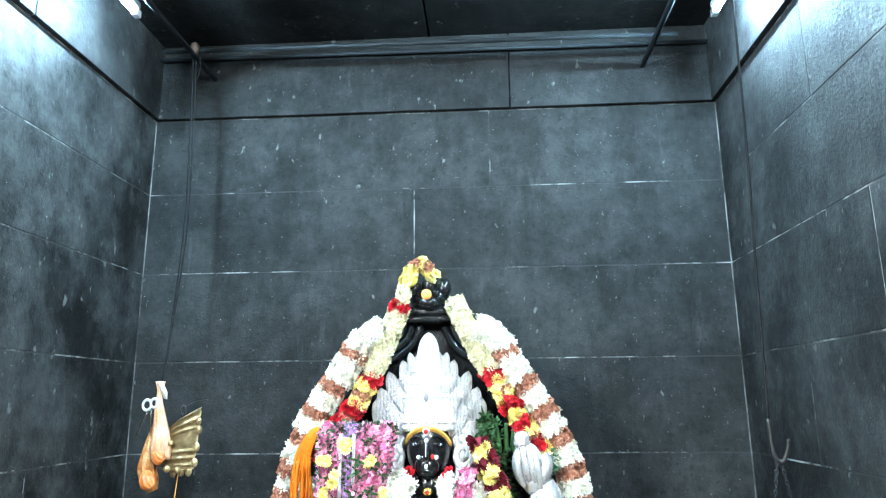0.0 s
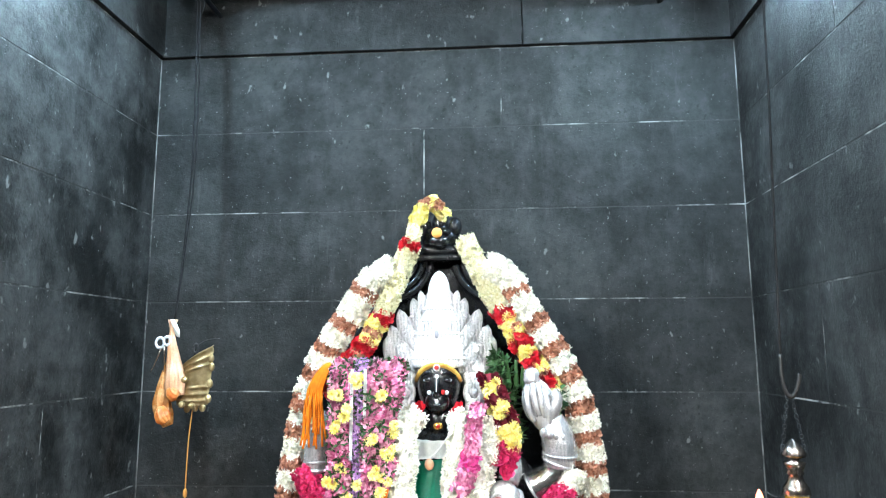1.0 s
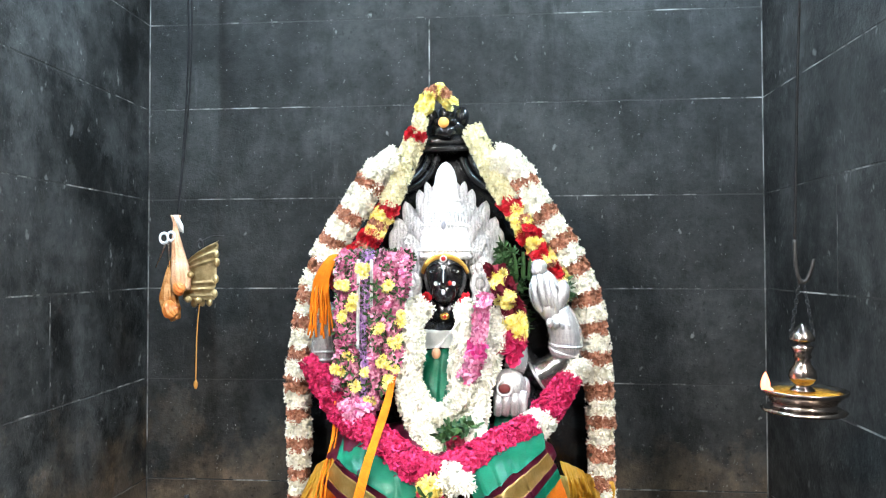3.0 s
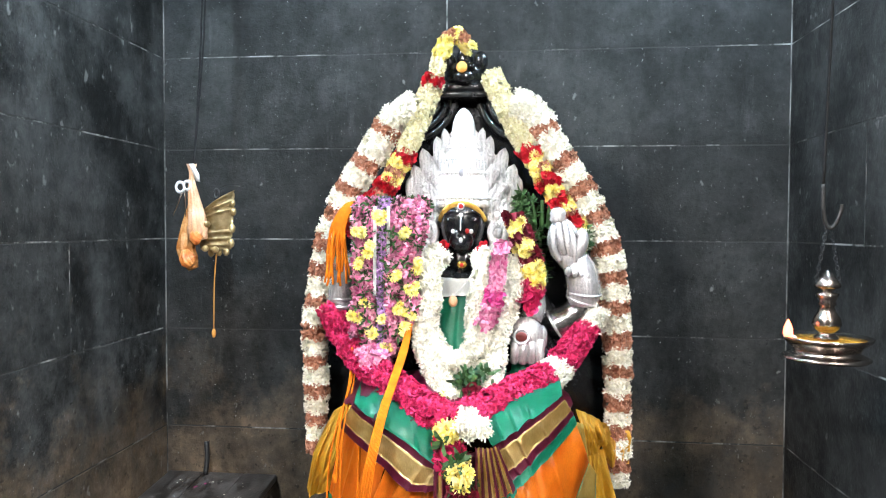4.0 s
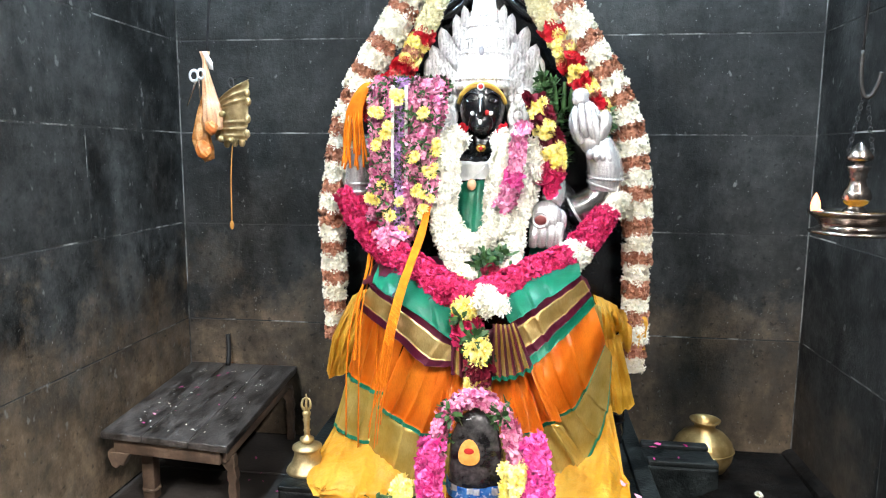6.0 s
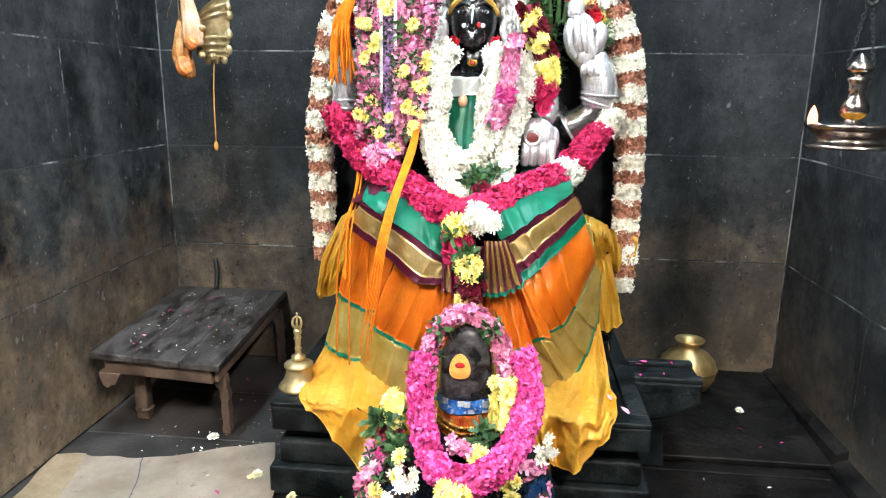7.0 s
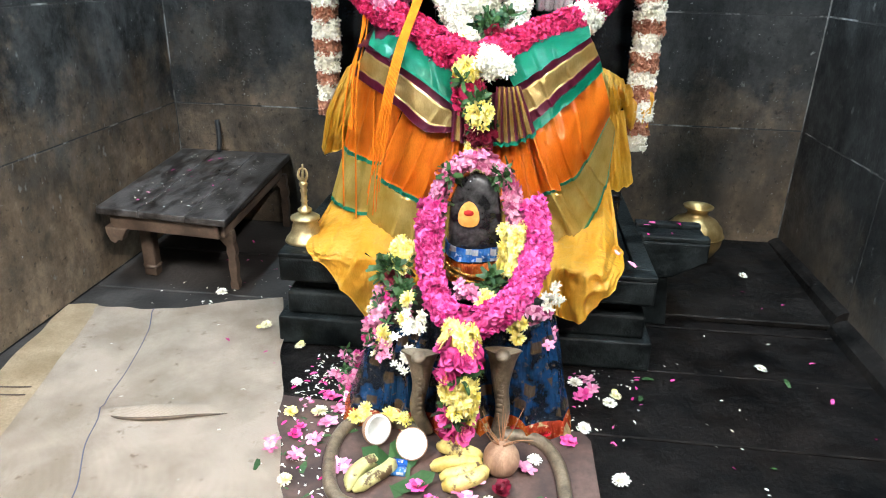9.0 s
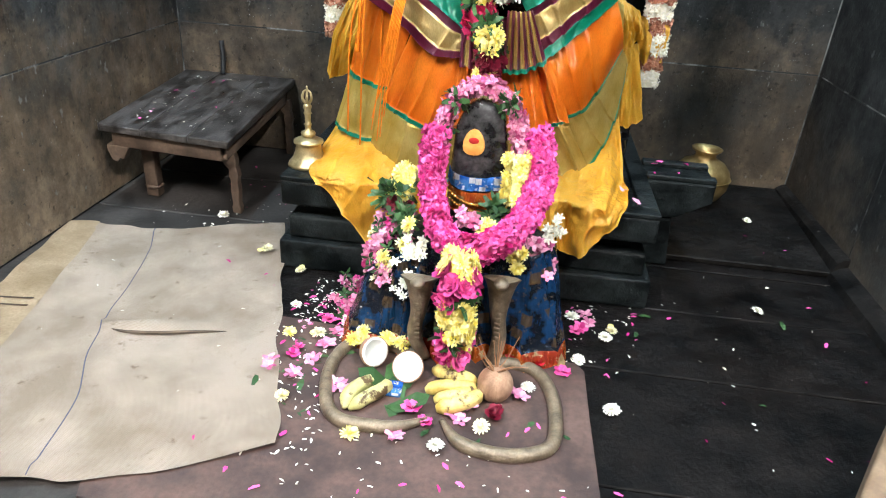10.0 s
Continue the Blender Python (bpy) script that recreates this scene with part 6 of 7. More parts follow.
hb = thing("banana_bunch", (0.325, 1.765, 0.03), "two opened yellow bananas lying in the serpent's coil", "bananas")
banana(hb, [(0.285, 1.70, 0.0225), (0.29, 1.75, 0.035), (0.315, 1.80, 0.035), (0.335, 1.835, 0.0225)], 0.021, M_BANANACUT)
banana(hb, [(0.30, 1.70, 0.0225), (0.335, 1.735, 0.035), (0.375, 1.785, 0.035), (0.385, 1.83, 0.0225)], 0.021, M_BANANACUT)
lf = thing("betel_leaf", (0.40, 1.80, 0.008), "glossy green betel leaf under the bananas", "leaf")
ob = new("blade", flower_mesh("blade", np.array([[0, 0, 0], [0.03, -0.03, 0.003], [-0.02, 0.05, 0.004]]), np.array([[0, 0, 1.0]] * 3), np.array([0.09, 0.08, 0.09]), bloom([(3, 1, 0.8, 6, 0.05, -0.03)]), M_LEAF, np.random.default_rng(3), 0.1))
ob.parent = lf
pk = thing("foil_packet", (0.405, 1.815, 0.018), "small crumpled silver and blue foil packet", "packet")
bm = bmesh.new()
box(bm, (-0.022, -0.03, -0.008), (0.022, 0.03, 0.008), 0.006)
part("foil", bm, M_SKYCLOTH, pk)

# ---- bell, pot ----
be = thing("hand_bell", (-0.085, 2.60, 0.366), "brass hand bell with a tall turned handle", "bell")
bm = bmesh.new()
lathe(bm, [(0.070, 0.0), (0.078, 0.004), (0.074, 0.014), (0.060, 0.030), (0.050, 0.055), (0.046, 0.078), (0.047, 0.084), (0.054, 0.088), (0.054, 0.096), (0.038, 0.104), (0.018, 0.110)], segs=32)
part("bell_body", bm, M_OLDBRASS, be)
bm = bmesh.new()
lathe(bm, [(0.018, 0.108), (0.026, 0.118), (0.026, 0.126), (0.012, 0.134), (0.010, 0.15), (0.014, 0.156), (0.010, 0.162), (0.011, 0.19), (0.015, 0.197), (0.011, 0.204), (0.016, 0.222), (0.010, 0.232)], segs=20)
part("handle", bm, M_OLDBRASS, be)
for s in (-1, 0, 1):
    bm = bmesh.new()
    sweep(bm, spline([(0.004 * s, 0, 0.230), (0.016 * s, -0.004, 0.25), (0.013 * s, 0, 0.272), (0.004 * s, 0, 0.295 if s == 0 else 0.280)], 5), lambda t: 0.006 - 0.003 * t, 8)
    part("finial_leaf", bm, M_OLDBRASS, be)
po = thing("brass_pot", (1.555, 3.46, 0.062), "round brass water pot with a flared rim", "pot")
bm = bmesh.new()
lathe(bm, [(0.06, 0.0), (0.10, 0.02), (0.128, 0.07), (0.134, 0.115), (0.125, 0.15), (0.095, 0.185), (0.055, 0.205), (0.047, 0.215), (0.047, 0.232), (0.066, 0.246), (0.070, 0.254), (0.064, 0.254), (0.045, 0.24), (0.04, 0.20), (0.03, 0.16)], segs=40)
part("vessel", bm, M_BRASS, po)
bm = bmesh.new()
torus(bm, (0, 0, 0.117), 0.134, 0.004, None, 40, 6)
part("waist_ridge", bm, M_BRASS, po)
ib = thing("iron_vessel", (1.06, 3.0, 0.36), "small dark metal cup half hidden by the cloth", "cup")
bm = bmesh.new()
lathe(bm, [(0.035, 0.0), (0.05, 0.02), (0.052, 0.07), (0.045, 0.10), (0.058, 0.115), (0.054, 0.117), (0.04, 0.10), (0.04, 0.03)], segs=24)
part("cup", bm, M_BLACK, ib)

# ---- wooden stool ----
stl = thing("wooden_stool", (-0.79, 3.245, 0), "low dark worn wooden bench with carved legs, petals on top", "stool")
stl.rotation_euler = (0, 0, radians(2.3))
for x0, x1 in ((-0.295, -0.099), (-0.0975, 0.116), (0.1175, 0.295)):
    bm = bmesh.new()
    box(bm, (x0, -0.478, 0.368), (x1, 0.478, 0.403 + 0.001 * x0), 0.006)
    part("plank", bm, M_WOOD, stl)
for a, b in (((-0.25, -0.452, 0.292), (0.25, -0.424, 0.368)), ((-0.245, 0.41, 0.285), (0.245, 0.438, 0.368)), ((-0.268, -0.425, 0.290), (-0.240, 0.41, 0.368)), ((0.240, -0.425, 0.290), (0.268, 0.41, 0.368))):
    bm = bmesh.new()
    box(bm, a, b, 0.006)
    part("apron", bm, M_WOODLEG, stl)
LEG = [(0.175, 0.298), (0.185, 0.272), (0.212, 0.262), (0.205, 0.238), (0.226, 0.222), (0.222, 0.19), (0.232, 0.165), (0.226, 0.12), (0.234, 0.05), (0.226, 0.028), (0.230, 0.0), (0.284, 0.0), (0.288, 0.028), (0.279, 0.05), (0.286, 0.12), (0.280, 0.165), (0.290, 0.19), (0.283, 0.222), (0.275, 0.238), (0.282, 0.262), (0.276, 0.298)]
LEG = [(x if z > 0.25 else 0.288 - (0.288 - x) * 0.68, z) for x, z in LEG]
for sx, sy in ((1, -1), (1, 1), (-1, 1)):
    bm = bmesh.new()
    y0, y1 = (-0.375, -0.337) if sy < 0 else (0.424, 0.460)
    slab(bm, [(sx * x, z) for x, z in LEG][::sx], y0, y1, 0.004)
    part("leg", bm, M_WOODLEG, stl, smooth=False)
bm = bmesh.new()
box(bm, (-0.188, -0.335, 0.0), (-0.128, -0.275, 0.368), 0.006)
torus(bm, (-0.158, -0.305, 0.05), 0.034, 0.010, None, 16, 6)
part("leg", bm, M_WOODLEG, stl, "plain square prop leg set back")
bm = bmesh.new()
slab(bm, [(-0.278, 0.296), (-0.278, 0.268), (-0.262, 0.225), (-0.240, 0.215), (-0.220, 0.236), (-0.205, 0.232), (-0.192, 0.262), (-0.172, 0.296)], -0.458, -0.412, 0.004)
part("corner_bracket", bm, M_WOODLEG, stl, "broken scroll bracket", smooth=False)
bm = bmesh.new()
box(bm, (-0.225, -0.40, 0.345), (0.225, -0.33, 0.367), 0.004)
box(bm, (-0.225, 0.10, 0.345), (0.225, 0.17, 0.367), 0.004)
part("cross_batten", bm, M_WOODLEG, stl)

# the old frame has sagged: out of square, and lower at the front
for ob in [c for c in bpy.data.objects if c.parent == stl]:
    for v in ob.data.vertices:
        f = (0.478 - v.co.y) / 0.956
        v.co.y = v.co.y * 0.952 - (0.15 * f + 0.04 * (1 - f)) * v.co.x
        v.co.z *= 0.898 * f + 0.988 * (1 - f)

# ---- sacking and red stone mat ----
bm = bmesh.new()
slab_pts = [(-0.25, 1.34), (-0.235, 1.30), (0.30, 1.27), (0.62, 1.24), (0.94, 1.25), (0.972, 1.50), (0.962, 1.80), (0.958, 2.02), (0.935, 2.058), (0.60, 2.07), (0.20, 2.10), (-0.15, 2.12), (-0.25, 2.10)]
f = [bm.verts.new((x, y, 0.004)) for x, y in slab_pts]
top = bm.faces.new(f)
r = bmesh.ops.extrude_face_region(bm, geom=[top])
bmesh.ops.translate(bm, vec=(0, 0, 0.008), verts=[v for v in r["geom"] if isinstance(v, bmesh.types.BMVert)])
bmesh.ops.recalc_face_normals(bm, faces=bm.faces[:])
tagged(part("red_stone_sheet", bm, M_REDSTONE, smooth=False), "reddish-brown stone sheet laid on the floor before the shrine", "floor sheet")

sack = thing("jute_sack", (-0.45, 2.0, 0.0), "flattened jute sack spread on the floor as a mat", "sack")


def sack_z(u, v):
    z = 0.017 + 0.007 * noise.noise(Vector((u * 3.1, v * 4.2, 0.3))) + 0.003 * noise.noise(Vector((u * 11, v * 13, 2.3)))
    z += 0.030 * math.exp(-((v - 0.53 - 0.04 * (u - 0.5)) / 0.016) ** 2) * max(0, 1 - ((u - 0.58) / 0.22) ** 2)
    z += 0.014 * math.exp(-((v - 0.99) / 0.03) ** 2) * (0.6 + 0.4 * math.sin(7 * u))
    z += 0.010 * math.exp(-(v / 0.03) ** 2) * (0.5 + 0.5 * math.sin(9 * u))
    return z


def sack_piece(name, mat, u0, u1, lift, nu, nv=70, thick=0.004, v0=0.0, v1=1.0):
    o = local(sack)
    A, B = spline([(-1.09, 2.575, 0), (-0.70, 2.62, 0), (-0.26, 2.775, 0)], 12), spline([(-0.92, 1.20, 0), (-0.43, 1.305, 0), (-0.15, 1.37, 0), (0.152, 1.535, 0)], 12)
    bm, g = bmesh.new(), []
    for i in range(nv + 1):
        v = v0 + (v1 - v0) * i / nv
        row = []
        for j in range(nu + 1):
            u = u0 + (u1 - u0) * j / nu
            a, b = A[0].lerp(A[-1], u), B[0].lerp(B[-1], u)
            qa, qb = u * (len(A) - 1), u * (len(B) - 1)
            a = A[min(int(qa), len(A) - 2)].lerp(A[min(int(qa), len(A) - 2) + 1], qa - min(int(qa), len(A) - 2))
            b = B[min(int(qb), len(B) - 2)].lerp(B[min(int(qb), len(B) - 2) + 1], qb - min(int(qb), len(B) - 2))
            p = a.lerp(b, v)
            p.x += (0.018 * math.sin(v * 9) + 0.012 * noise.noise(Vector((v * 7, 3.0, 1.0))) - 0.055 * v * v) if name == "seam" else 0.0
            e = 0.020 * noise.noise(Vector((v * 7, u * 7, 7))) * (1 if u > 0.96 or u < 0.04 or v < 0.03 or v > 0.97 else 0.3)
            row.append(bm.verts.new(Vector((p.x + e, p.y + e, sack_z(u, v) + lift)) - o))
        g.append(row)
    for i in range(nv):
        for j in range(nu):
            bm.faces.new((g[i][j], g[i][j + 1], g[i + 1][j + 1], g[i + 1][j]))
    bmesh.ops.solidify(bm, geom=bm.faces[:], thickness=thick)
    return part(name, bm, mat, sack)


sack_piece("cloth_sheet", M_SACK, 0.0, 1.0, 0.0, 60, 90)
sack_piece("ochre_fold", M_SACK2, 0.0, 0.17, 0.004, 10)
# thin raised crease, coloured dark for the shadow slit of the fold
bm = bmesh.new()
sweep(bm, [p - local(sack) for p in spline([(-0.56, 1.925, 0.018), (-0.47, 1.905, 0.026), (-0.36, 1.915, 0.030), (-0.26, 1.95, 0.026), (-0.17, 1.985, 0.016)], 8)], lambda t: 0.001 + 0.005 * math.sin(math.pi * t) ** 0.7, 8, 0.8)
part("raised_crease", bm, M_CREASE, sack, "raised crease across the jute, its fold shadow put in as dark brown")
sack_piece("seam", M_STITCH, 0.440, 0.4448, 0.0035, 2)
for v in (0.42, 0.45):
    sack_piece("cord_line", M_WOODLEG, 0.015, 0.15, 0.007, 10, 2, 0.002, v, v + 0.006)

# ---- hanging oil lamp ----
lamp = thing("hanging_oil_lamp", (1.648, 2.395, 1.315), "polished hanging oil lamp with one burning wick", "oil lamp")
bm = bmesh.new()
lathe(bm, [(0.04, 0.0), (0.115, 0.0), (0.119, 0.006), (0.104, 0.014), (0.088, 0.022), (0.094, 0.034), (0.108, 0.048), (0.122, 0.060), (0.124, 0.068), (0.119, 0.068), (0.104, 0.054), (0.02, 0.05)], segs=44)
part("bowl", bm, M_STEEL, lamp)
bm = bmesh.new()
lathe(bm, [(0.098, 0.0545), (0.1085, 0.0585), (0.06, 0.0590), (0.035, 0.0592)], segs=36)
part("oil", bm, M_OIL, lamp, "amber oil with floating petals")
bm = bmesh.new()
lathe(bm, [(0.034, 0.058), (0.034, 0.066), (0.026, 0.072), (0.020, 0.080), (0.032, 0.090), (0.040, 0.104), (0.036, 0.124), (0.024, 0.142), (0.020, 0.158), (0.026, 0.164), (0.022, 0.172), (0.029, 0.188), (0.033, 0.196), (0.012, 0.200), (0.014, 0.206), (0.034, 0.214), (0.036, 0.222), (0.022, 0.244), (0.008, 0.262), (0.001, 0.266)], segs=28)
part("stem", bm, M_STEEL, lamp)
bm = bmesh.new()
sweep(bm, spline([(-0.122, -0.01, 0.064), (-0.108, -0.008, 0.070), (-0.09, -0.005, 0.062)], 4), 0.006, 8)
part("wick", bm, M_WHITECLOTH, lamp)
bm = bmesh.new()
lathe(bm, [(0.001, 0.058), (0.009, 0.064), (0.0135, 0.076), (0.0125, 0.090), (0.008, 0.104), (0.0035, 0.114), (0.0005, 0.119)], (-0.113, -0.01, 0.0), 14)
part("flame", bm, M_FLAME, lamp, "small orange flame")
for s in (-1, 1):
    bm = bmesh.new()
    for k in range(12):
        f = k / 11
        torus(bm, (s * (0.034 - 0.028 * f), 0, 0.226 + 0.165 * f), 0.0055, 0.0013, (RX(90) if k % 2 else RY(90)), 12, 6, 1.35)
    part("chain", bm, M_PIPE, lamp)
bm = bmesh.new()
sweep(bm, spline([(-0.018, 0, 0.52), (-0.016, 0, 0.44), (-0.004, 0, 0.395), (0.014, 0, 0.395), (0.03, 0, 0.43), (0.036, 0, 0.46)], 6), 0.0065, 8)
part("hook", bm, M_IRON, lamp)
bm = bmesh.new()
sweep(bm, spline([(-0.018, 0, 0.50), (-0.005, 0, 0.95), (0.012, 0, 1.5), (0.03, 0, ZC - 1.315 + 0.01)], 6), 0.0042, 8)
part("cord", bm, M_ROPE, lamp)

# ---- bag, ornament and cord hung at the back ----
rope = thing("hung_rope", (-0.76, 3.40, 2.9), "thin doubled cord tied to the cross bar", "cord")
o = local(rope)
for d in (-0.008, 0.008):
    bm = bmesh.new()
    sweep(bm, [p - o for p in spline([(-0.80 + d, 3.44, 3.775), (-0.765 + d, 3.40, 3.40), (-0.75 + d, 3.39, 2.78), (-0.775 + d * 0.5, 3.385, 2.30), (-0.80, 3.38, 2.0)], 10)], 0.0045, 6)
    part("strand", bm, M_ROPE, rope)
bm = bmesh.new()
ball(bm, Vector((-0.80, 3.44, 3.79)) - o, (0.028, 0.03, 0.04), 10, 8)
part("knot", bm, M_WOODLEG, rope)
for dx in (0.03, 0.012):
    bm = bmesh.new()
    sweep(bm, [p - o for p in spline([(-0.80 + dx, 3.44, 3.76), (-0.80 + dx * 1.4, 3.43, 3.66), (-0.81 + dx, 3.43, 3.58)], 5)], 0.003, 6)
    part("loose_end", bm, M_ROPE, rope)
bag = thing("plastic_bag", (-0.80, 3.37, 1.75), "thin peach plastic bag tied to the cord, half full", "bag")
o = local(bag)


def bag_lobe(name, mat, pts, radii, seed, flat=0.7):
    line = [p - o for p in spline(pts, 7)]
    bm = bmesh.new()
    g, S = [], 28
    for i, (p, d, s, u) in enumerate(frames_along(line)):
        t = i / (len(line) - 1)
        q = t * (len(radii) - 1)
        k = min(int(q), len(radii) - 2)
        r = radii[k] + (radii[k + 1] - radii[k]) * (q - k)
        ring = []
        for j in range(S):
            a = 2 * math.pi * j / S
            rr_ = r * (1 + 0.22 * math.sin(9 * a + seed + 2 * t) + 0.10 * math.sin(17 * a - seed) + 0.14 * noise.noise(Vector((math.cos(a) * 2, math.sin(a) * 2, t * 5 + seed))))
            ring.append(bm.verts.new(p + s * rr_ * math.cos(a) + u * rr_ * flat * math.sin(a)))
        g.append(ring)
    for a, b in zip(g, g[1:]):
        for j in range(S):
            bm.faces.new((a[j], a[(j + 1) % S], b[(j + 1) % S], b[j]))
    bm.faces.new(g[0][::-1])
    bm.faces.new(g[-1])
    part(name, bm, mat, bag)


bag_lobe("upper_bag", M_BAG, [(-0.805, 3.37, 2.0), (-0.80, 3.365, 1.90), (-0.775, 3.355, 1.75), (-0.762, 3.35, 1.64)], [0.022, 0.010, 0.016, 0.028, 0.038, 0.044, 0.040], 1.0)
bag_lobe("lower_bag", M_BAGLOW, [(-0.80, 3.38, 1.86), (-0.83, 3.38, 1.72), (-0.838, 3.375, 1.60), (-0.80, 3.37, 1.50)], [0.010, 0.016, 0.026, 0.034, 0.040, 0.037, 0.020], 2.0)
bag_lobe("bag_filling", M_BAGFOOD, [(-0.83, 3.35, 1.59), (-0.815, 3.34, 1.55), (-0.79, 3.34, 1.52)], [0.016, 0.032, 0.034, 0.018], 3.0)
bag_lobe("bag_filling", M_BAGFOOD, [(-0.785, 3.335, 1.675), (-0.76, 3.325, 1.65), (-0.74, 3.33, 1.64)], [0.015, 0.026, 0.028, 0.015], 4.0)
bm = bmesh.new()
slab(bm, [(-0.008, 0.25), (0.012, 0.25), (0.040, 0.20), (0.042, 0.165), (0.026, 0.17), (0.010, 0.21)], -0.02, -0.014, 0.0)
part("tied_ear", bm, M_WHITECLOTH, bag)
sz = thing("scissors", (-0.842, 3.35, 1.87), "pair of steel scissors hung by the bag", "scissors")
bm = bmesh.new()
torus(bm, (-0.01, 0, 0.02), 0.020, 0.006, RX(90), 18, 6, 1.2)
torus(bm, (0.022, 0.005, 0.028), 0.017, 0.006, RX(90), 18, 6, 1.2)
part("handles", bm, plain("pale_plastic", (0.55, 0.57, 0.6), 0.4), sz)
for a, b in (((0.0, 0, 0.0), (-0.05, 0, -0.12)), ((0.012, 0, 0.008), (0.015, 0, -0.12))):
    bm = bmesh.new()
    sweep(bm, spline([a, b], 4), lambda t: 0.006 - 0.004 * t, 6, 0.4)
    part("blade", bm, M_STEEL, sz)
arm = thing("brass_kavacha", (-0.70, 3.41, 1.715), "embossed brass body ornament hung on the wall", "ornament")
bm = bmesh.new()
g = []
for i in range(49):
    t = i / 48
    row = []
    for j in range(17):
        s = 2 * j / 16 - 1
        rib = 0.012 * max(0, math.sin(t * 2 * math.pi * 8)) if (t < 0.36 or t > 0.62) else 0
        row.append(bm.verts.new((0.078 * s + 0.02 * (1 - t), -0.055 * math.cos(s * 1.3) - rib, 0.115 - 0.235 * t + 0.05 * s * (1 - t) ** 2)))
    g.append(row)
for i in range(48):
    for j in range(16):
        bm.faces.new((g[i][j], g[i][j + 1], g[i + 1][j + 1], g[i + 1][j]))
bmesh.ops.solidify(bm, geom=bm.faces[:], thickness=0.005)
part("shell", bm, M_PALEBRASS, arm)
for dx, dz in ((-0.02, 0.0), (0.02, -0.12), (-0.03, -0.115)):
    bm = bmesh.new()
    ball(bm, (dx, -0.062, dz), 0.016, 12, 8)
    part("boss", bm, M_PALEBRASS, arm)
for k, (dx, dz) in enumerate(((0.085, 0.10), (0.09, 0.06), (0.085, -0.02), (0.08, -0.09), (0.02, -0.13), (-0.02, -0.135), (0.055, -0.13))):
    bm = bmesh.new()
    ball(bm, (dx, -0.02, dz), (0.016, 0.012, 0.022), 10, 8)
    part("edge_petal", bm, M_PALEBRASS, arm)
bm = bmesh.new()
torus(bm, (0.0, 0, 0.145), 0.012, 0.005, RX(90), 16, 6, 1.8)
part("wire_loop", bm, M_IRON, arm)
bm = bmesh.new()
sweep(bm, spline([(0, 0, 0.16), (0.01, 0.1, 0.19), (0.0, 0.275, 0.20)], 5), 0.002, 6)
part("wall_pin", bm, M_IRON, arm)
stg = thing("dangling_string", (-0.71, 3.40, 1.38), "thin orange string with a knotted end", "string")
bm = bmesh.new()
sweep(bm, spline([(0.015, 0.0, 0.23), (0.0, 0, 0.05), (-0.004, 0, -0.17)], 6), 0.0028, 6)
part("string", bm, M_STRING, stg)
bm = bmesh.new()
ball(bm, (-0.004, 0, -0.19), (0.010, 0.010, 0.022), 10, 8)
part("knot", bm, M_STRING, stg)
hk = thing("wooden_stick", (-0.885, 3.66, 0.397), "thin dark stick standing on the bench against the wall", "stick")
bm = bmesh.new()
sweep(bm, spline([(0, 0, 0.0), (0.0, 0.02, 0.08), (-0.01, 0.035, 0.165)], 4), 0.013, 8)
part("stick", bm, M_IRON, hk)

# ---- fallen flowers and petals ----
HEADS = [(-0.075, 2.442, "Y"), (0.337, 1.617, "Y"), (0.662, 1.701, "Y"), (1.028, 1.855, "W"), (0.115, 1.72, "Y"), (0.04, 2.01, "Y"), (0.10, 2.02, "Y"), (0.945, 2.10, "W"), (0.92, 2.33, "W"), (1.0, 2.30, "O"), (1.06, 2.29, "Y"),
         (1.597, 2.54, "W"), (-0.26, 2.50, "Y"), (-0.52, 2.82, "W"), (0.55, 1.62, "W"), (0.80, 1.90, "W"), (0.76, 1.86, "O"), (0.46, 1.73, "M"), (0.10, 1.83, "O"), (0.60, 1.72, "O"), (0.70, 1.75, "K"), (1.75, 3.26, "W"), (0.14, 1.90, "O"), (0.76, 2.02, "R"), (0.80, 2.01, "R"),
         (0.02, 1.86, "O"), (0.07, 1.93, "M"), (0.15, 1.99, "O"), (0.18, 2.06, "O"), (0.12, 2.12, "M"), (0.20, 2.16, "W"), (0.05, 2.10, "O"), (0.24, 1.80, "O"), (0.44, 1.62, "O"), (0.52, 1.70, "M"), (0.98, 2.36, "O"), (1.03, 2.24, "W"), (0.95, 2.25, "M"), (0.62, 1.78, "O"), (0.90, 2.00, "M"), (0.11, 2.26, "O"), (0.17, 2.36, "O"), (0.01, 2.20, "W")]
for k, (x, y, key) in enumerate(HEADS):
    nm, tpl, size, mat = KINDS[key]
    rng = np.random.default_rng(900 + k)
    z = 0.030 + 0.04 * (y - 2.9) if y > 3 and x > 1.26 else (0.020 if (x < -0.2 and 1.3 < y < 2.6) else (0.014 if x < 0.965 and y < 2.07 else 0.002))
    th = thing("fallen_flower", (x, y, z), {"Y": "fallen yellow chrysanthemum head", "W": "fallen white flower head", "O": "fallen pink oleander flower", "M": "fallen magenta flower", "K": "fallen dark red flower", "R": "fallen red rose petals"}[key] + " on the floor", "flower", "fallen flowers")
    tpl = MUM if key in "WY" else tpl
    n = 1 if key in "WY" else 2
    col = M_CREAM if key == "Y" and k % 2 == 0 else mat
    ob = new("bloom", flower_mesh("bloom", rng.normal(0, 0.012, (n, 3)) * [1, 1, 0.2] + [0, 0, 0.006], np.tile([0, 0, 1.0], (n, 1)), rng.uniform(0.036, 0.050, n), tpl, col, rng, 0.15))
    ob.parent = th
    if key == "Y":
        bm = bmesh.new()
        ball(bm, (0, 0, 0.016), (0.011, 0.011, 0.006), 10, 6)
        part("flower_centre", bm, M_YFLOWER, ob)


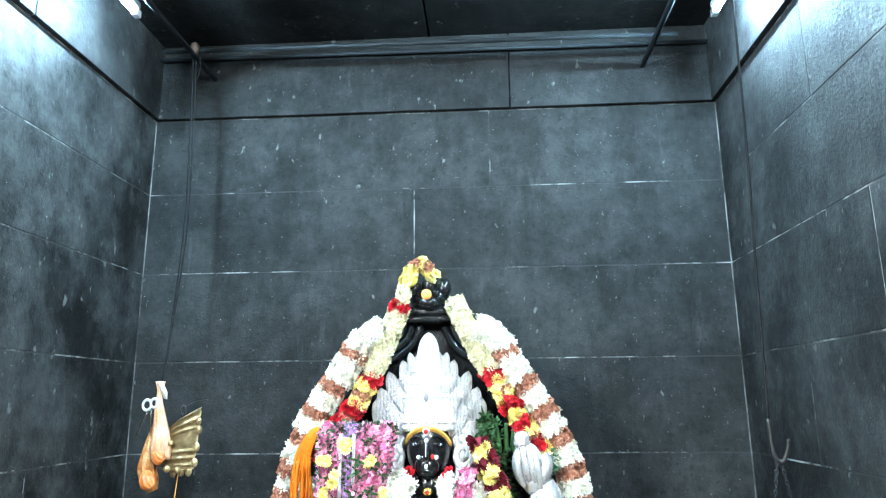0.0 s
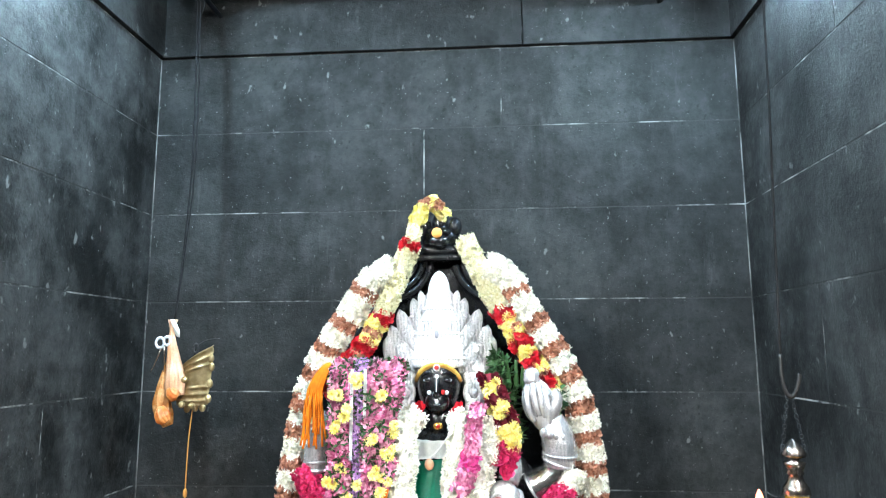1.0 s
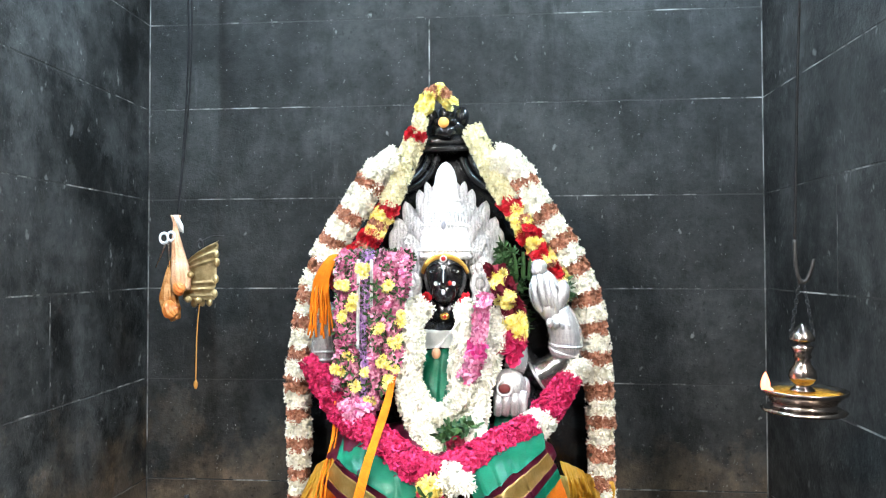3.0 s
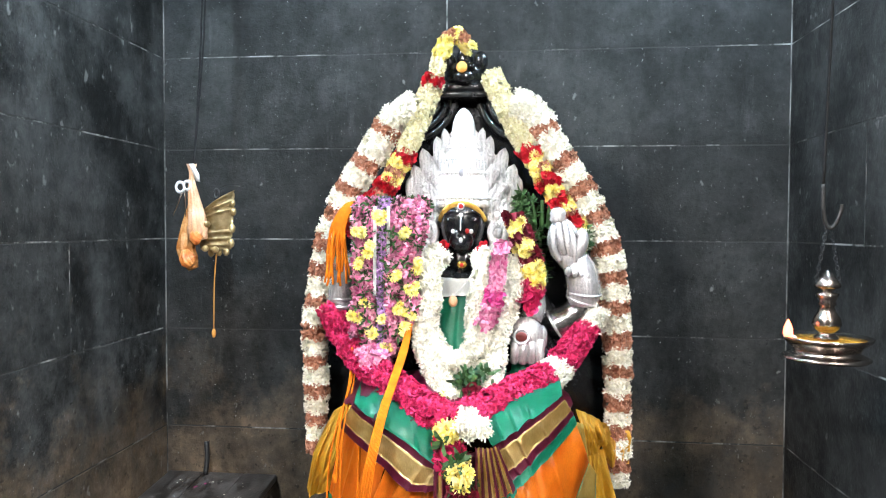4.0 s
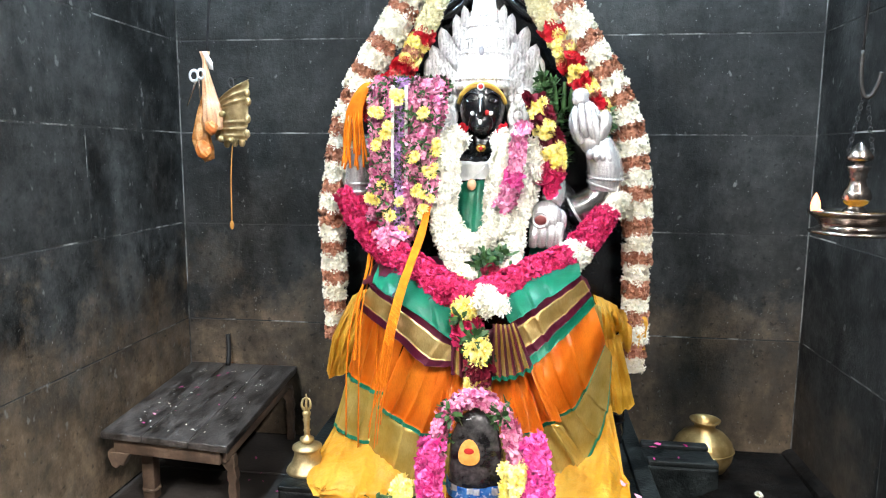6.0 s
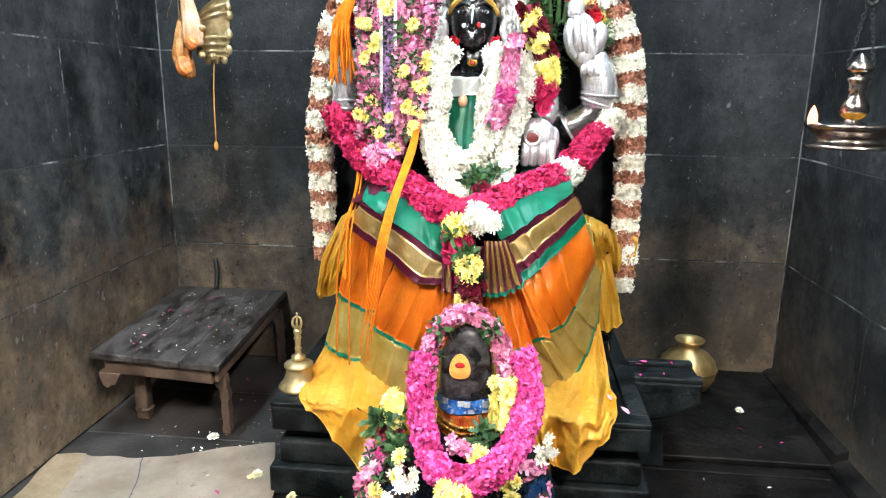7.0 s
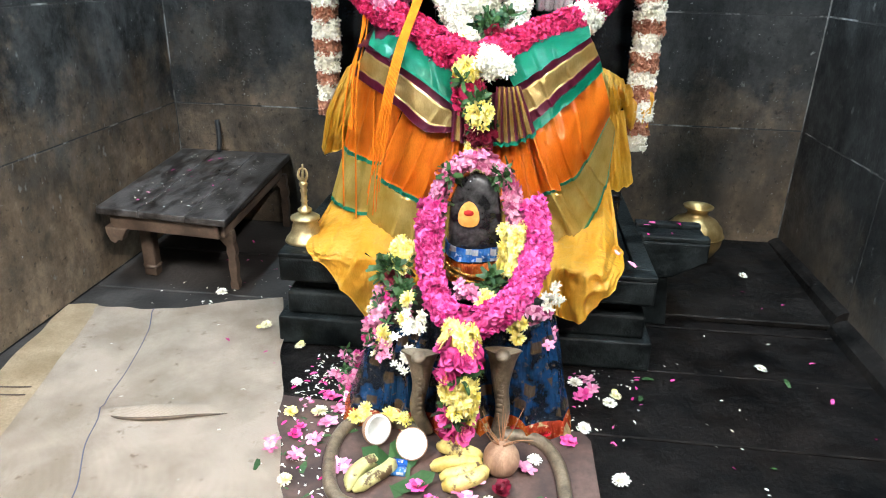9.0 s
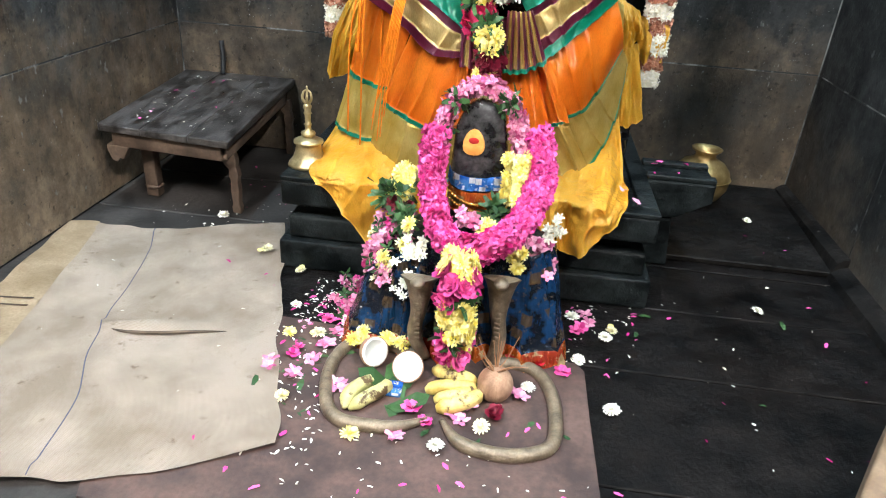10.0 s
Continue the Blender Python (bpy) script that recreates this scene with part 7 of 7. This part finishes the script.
def strewn(name, label, regions, mat, size, seed):
    """Single petals lying flat, too many to count."""
    rng = np.random.default_rng(seed)
    P = []
    for n, x0, x1, y0, y1, z in regions:
        P.append(np.stack([rng.uniform(x0, x1, n), rng.uniform(y0, y1, n), np.full(n, z)], 1))
    P = np.concatenate(P)
    ob = new(name, flower_mesh(name, P, np.tile([0, 0, 1.0], (len(P), 1)), size * rng.uniform(0.4, 1.4, len(P)), petal(1, 0.42, 0.09, -0.05), mat, rng, 0.18))
    return tagged(ob, label, "petals", kind="stuff")


MATZ, FL = 0.0145, 0.003
strewn("white_petal_litter", "small white petals strewn over floor and mat", [(150, -0.03, 0.24, 1.50, 2.06, MATZ), (50, 0.2, 0.95, 1.35, 1.62, MATZ), (60, 0.0, 0.2, 2.12, 2.4, FL), (26, 1.0, 1.95, 1.4, 2.75, FL), (30, -0.6, -0.2, 2.7, 3.0, FL), (110, 0.0, 0.24, 2.0, 2.40, FL), (40, 0.88, 1.15, 2.0, 2.45, FL), *[(17, -1.0, -0.55, 2.85 + 0.15 * k, 3.0 + 0.15 * k, 0.372 + 0.006 * k) for k in range(5)], (16, -0.9, -0.3, 2.6, 2.9, FL), (14, -0.8, 0.0, 1.5, 2.6, 0.028)], M_WHITE, 0.0115, 5)
strewn("pink_petal_litter", "pink and red petals strewn over floor", [(40, -0.02, 0.25, 1.55, 2.3, MATZ), (14, 0.3, 0.9, 1.4, 1.75, MATZ), (12, 0.88, 1.15, 2.0, 2.45, FL), (12, 0.95, 1.9, 1.5, 2.7, FL), (14, -0.02, 0.25, 1.65, 2.3, FL), (8, -0.05, 0.9, 1.3, 1.5, MATZ), (12, -0.7, -0.2, 2.8, 3.4, FL), *[(2, -1.0, -0.6, 2.85 + 0.15 * k, 3.0 + 0.15 * k, 0.372 + 0.006 * k) for k in range(5)], (5, -0.5, 0.05, 1.4, 2.5, 0.028), (5, 1.19, 1.42, 2.83, 3.0, 0.392), (4, 1.4, 1.9, 2.95, 3.15, 0.034)], M_MAGENTA, 0.022, 6)
strewn("green_leaf_litter", "little green leaf bits strewn on the floor", [(26, 0.0, 0.22, 1.55, 2.1, MATZ), (8, 0.3, 0.9, 1.6, 1.9, MATZ), (4, 1.0, 1.7, 1.9, 2.5, FL)], M_LEAF, 0.034, 7)
strewn("pink_cloth_litter", "pink petals resting on the yellow cloth and bench", [(9, -0.08, 0.08, 2.52, 2.66, 0.392), (4, 1.0, 1.1, 2.52, 2.7, 0.40), (2, -0.98, -0.88, 2.95, 3.1, 0.376)], M_PINK, 0.036, 8)
bm = bmesh.new()
box(bm, (0.0, -0.45, 0.0), (0.22, 0.35, 0.2), 0.02, 3)
wb = tagged(part("wooden_box", bm, M_BROWNTHING, at=(1.56, 1.57, 0.0)), "brown wooden box standing on the floor near the kerb", "box")
wb.rotation_euler = (0, 0, radians(-33))
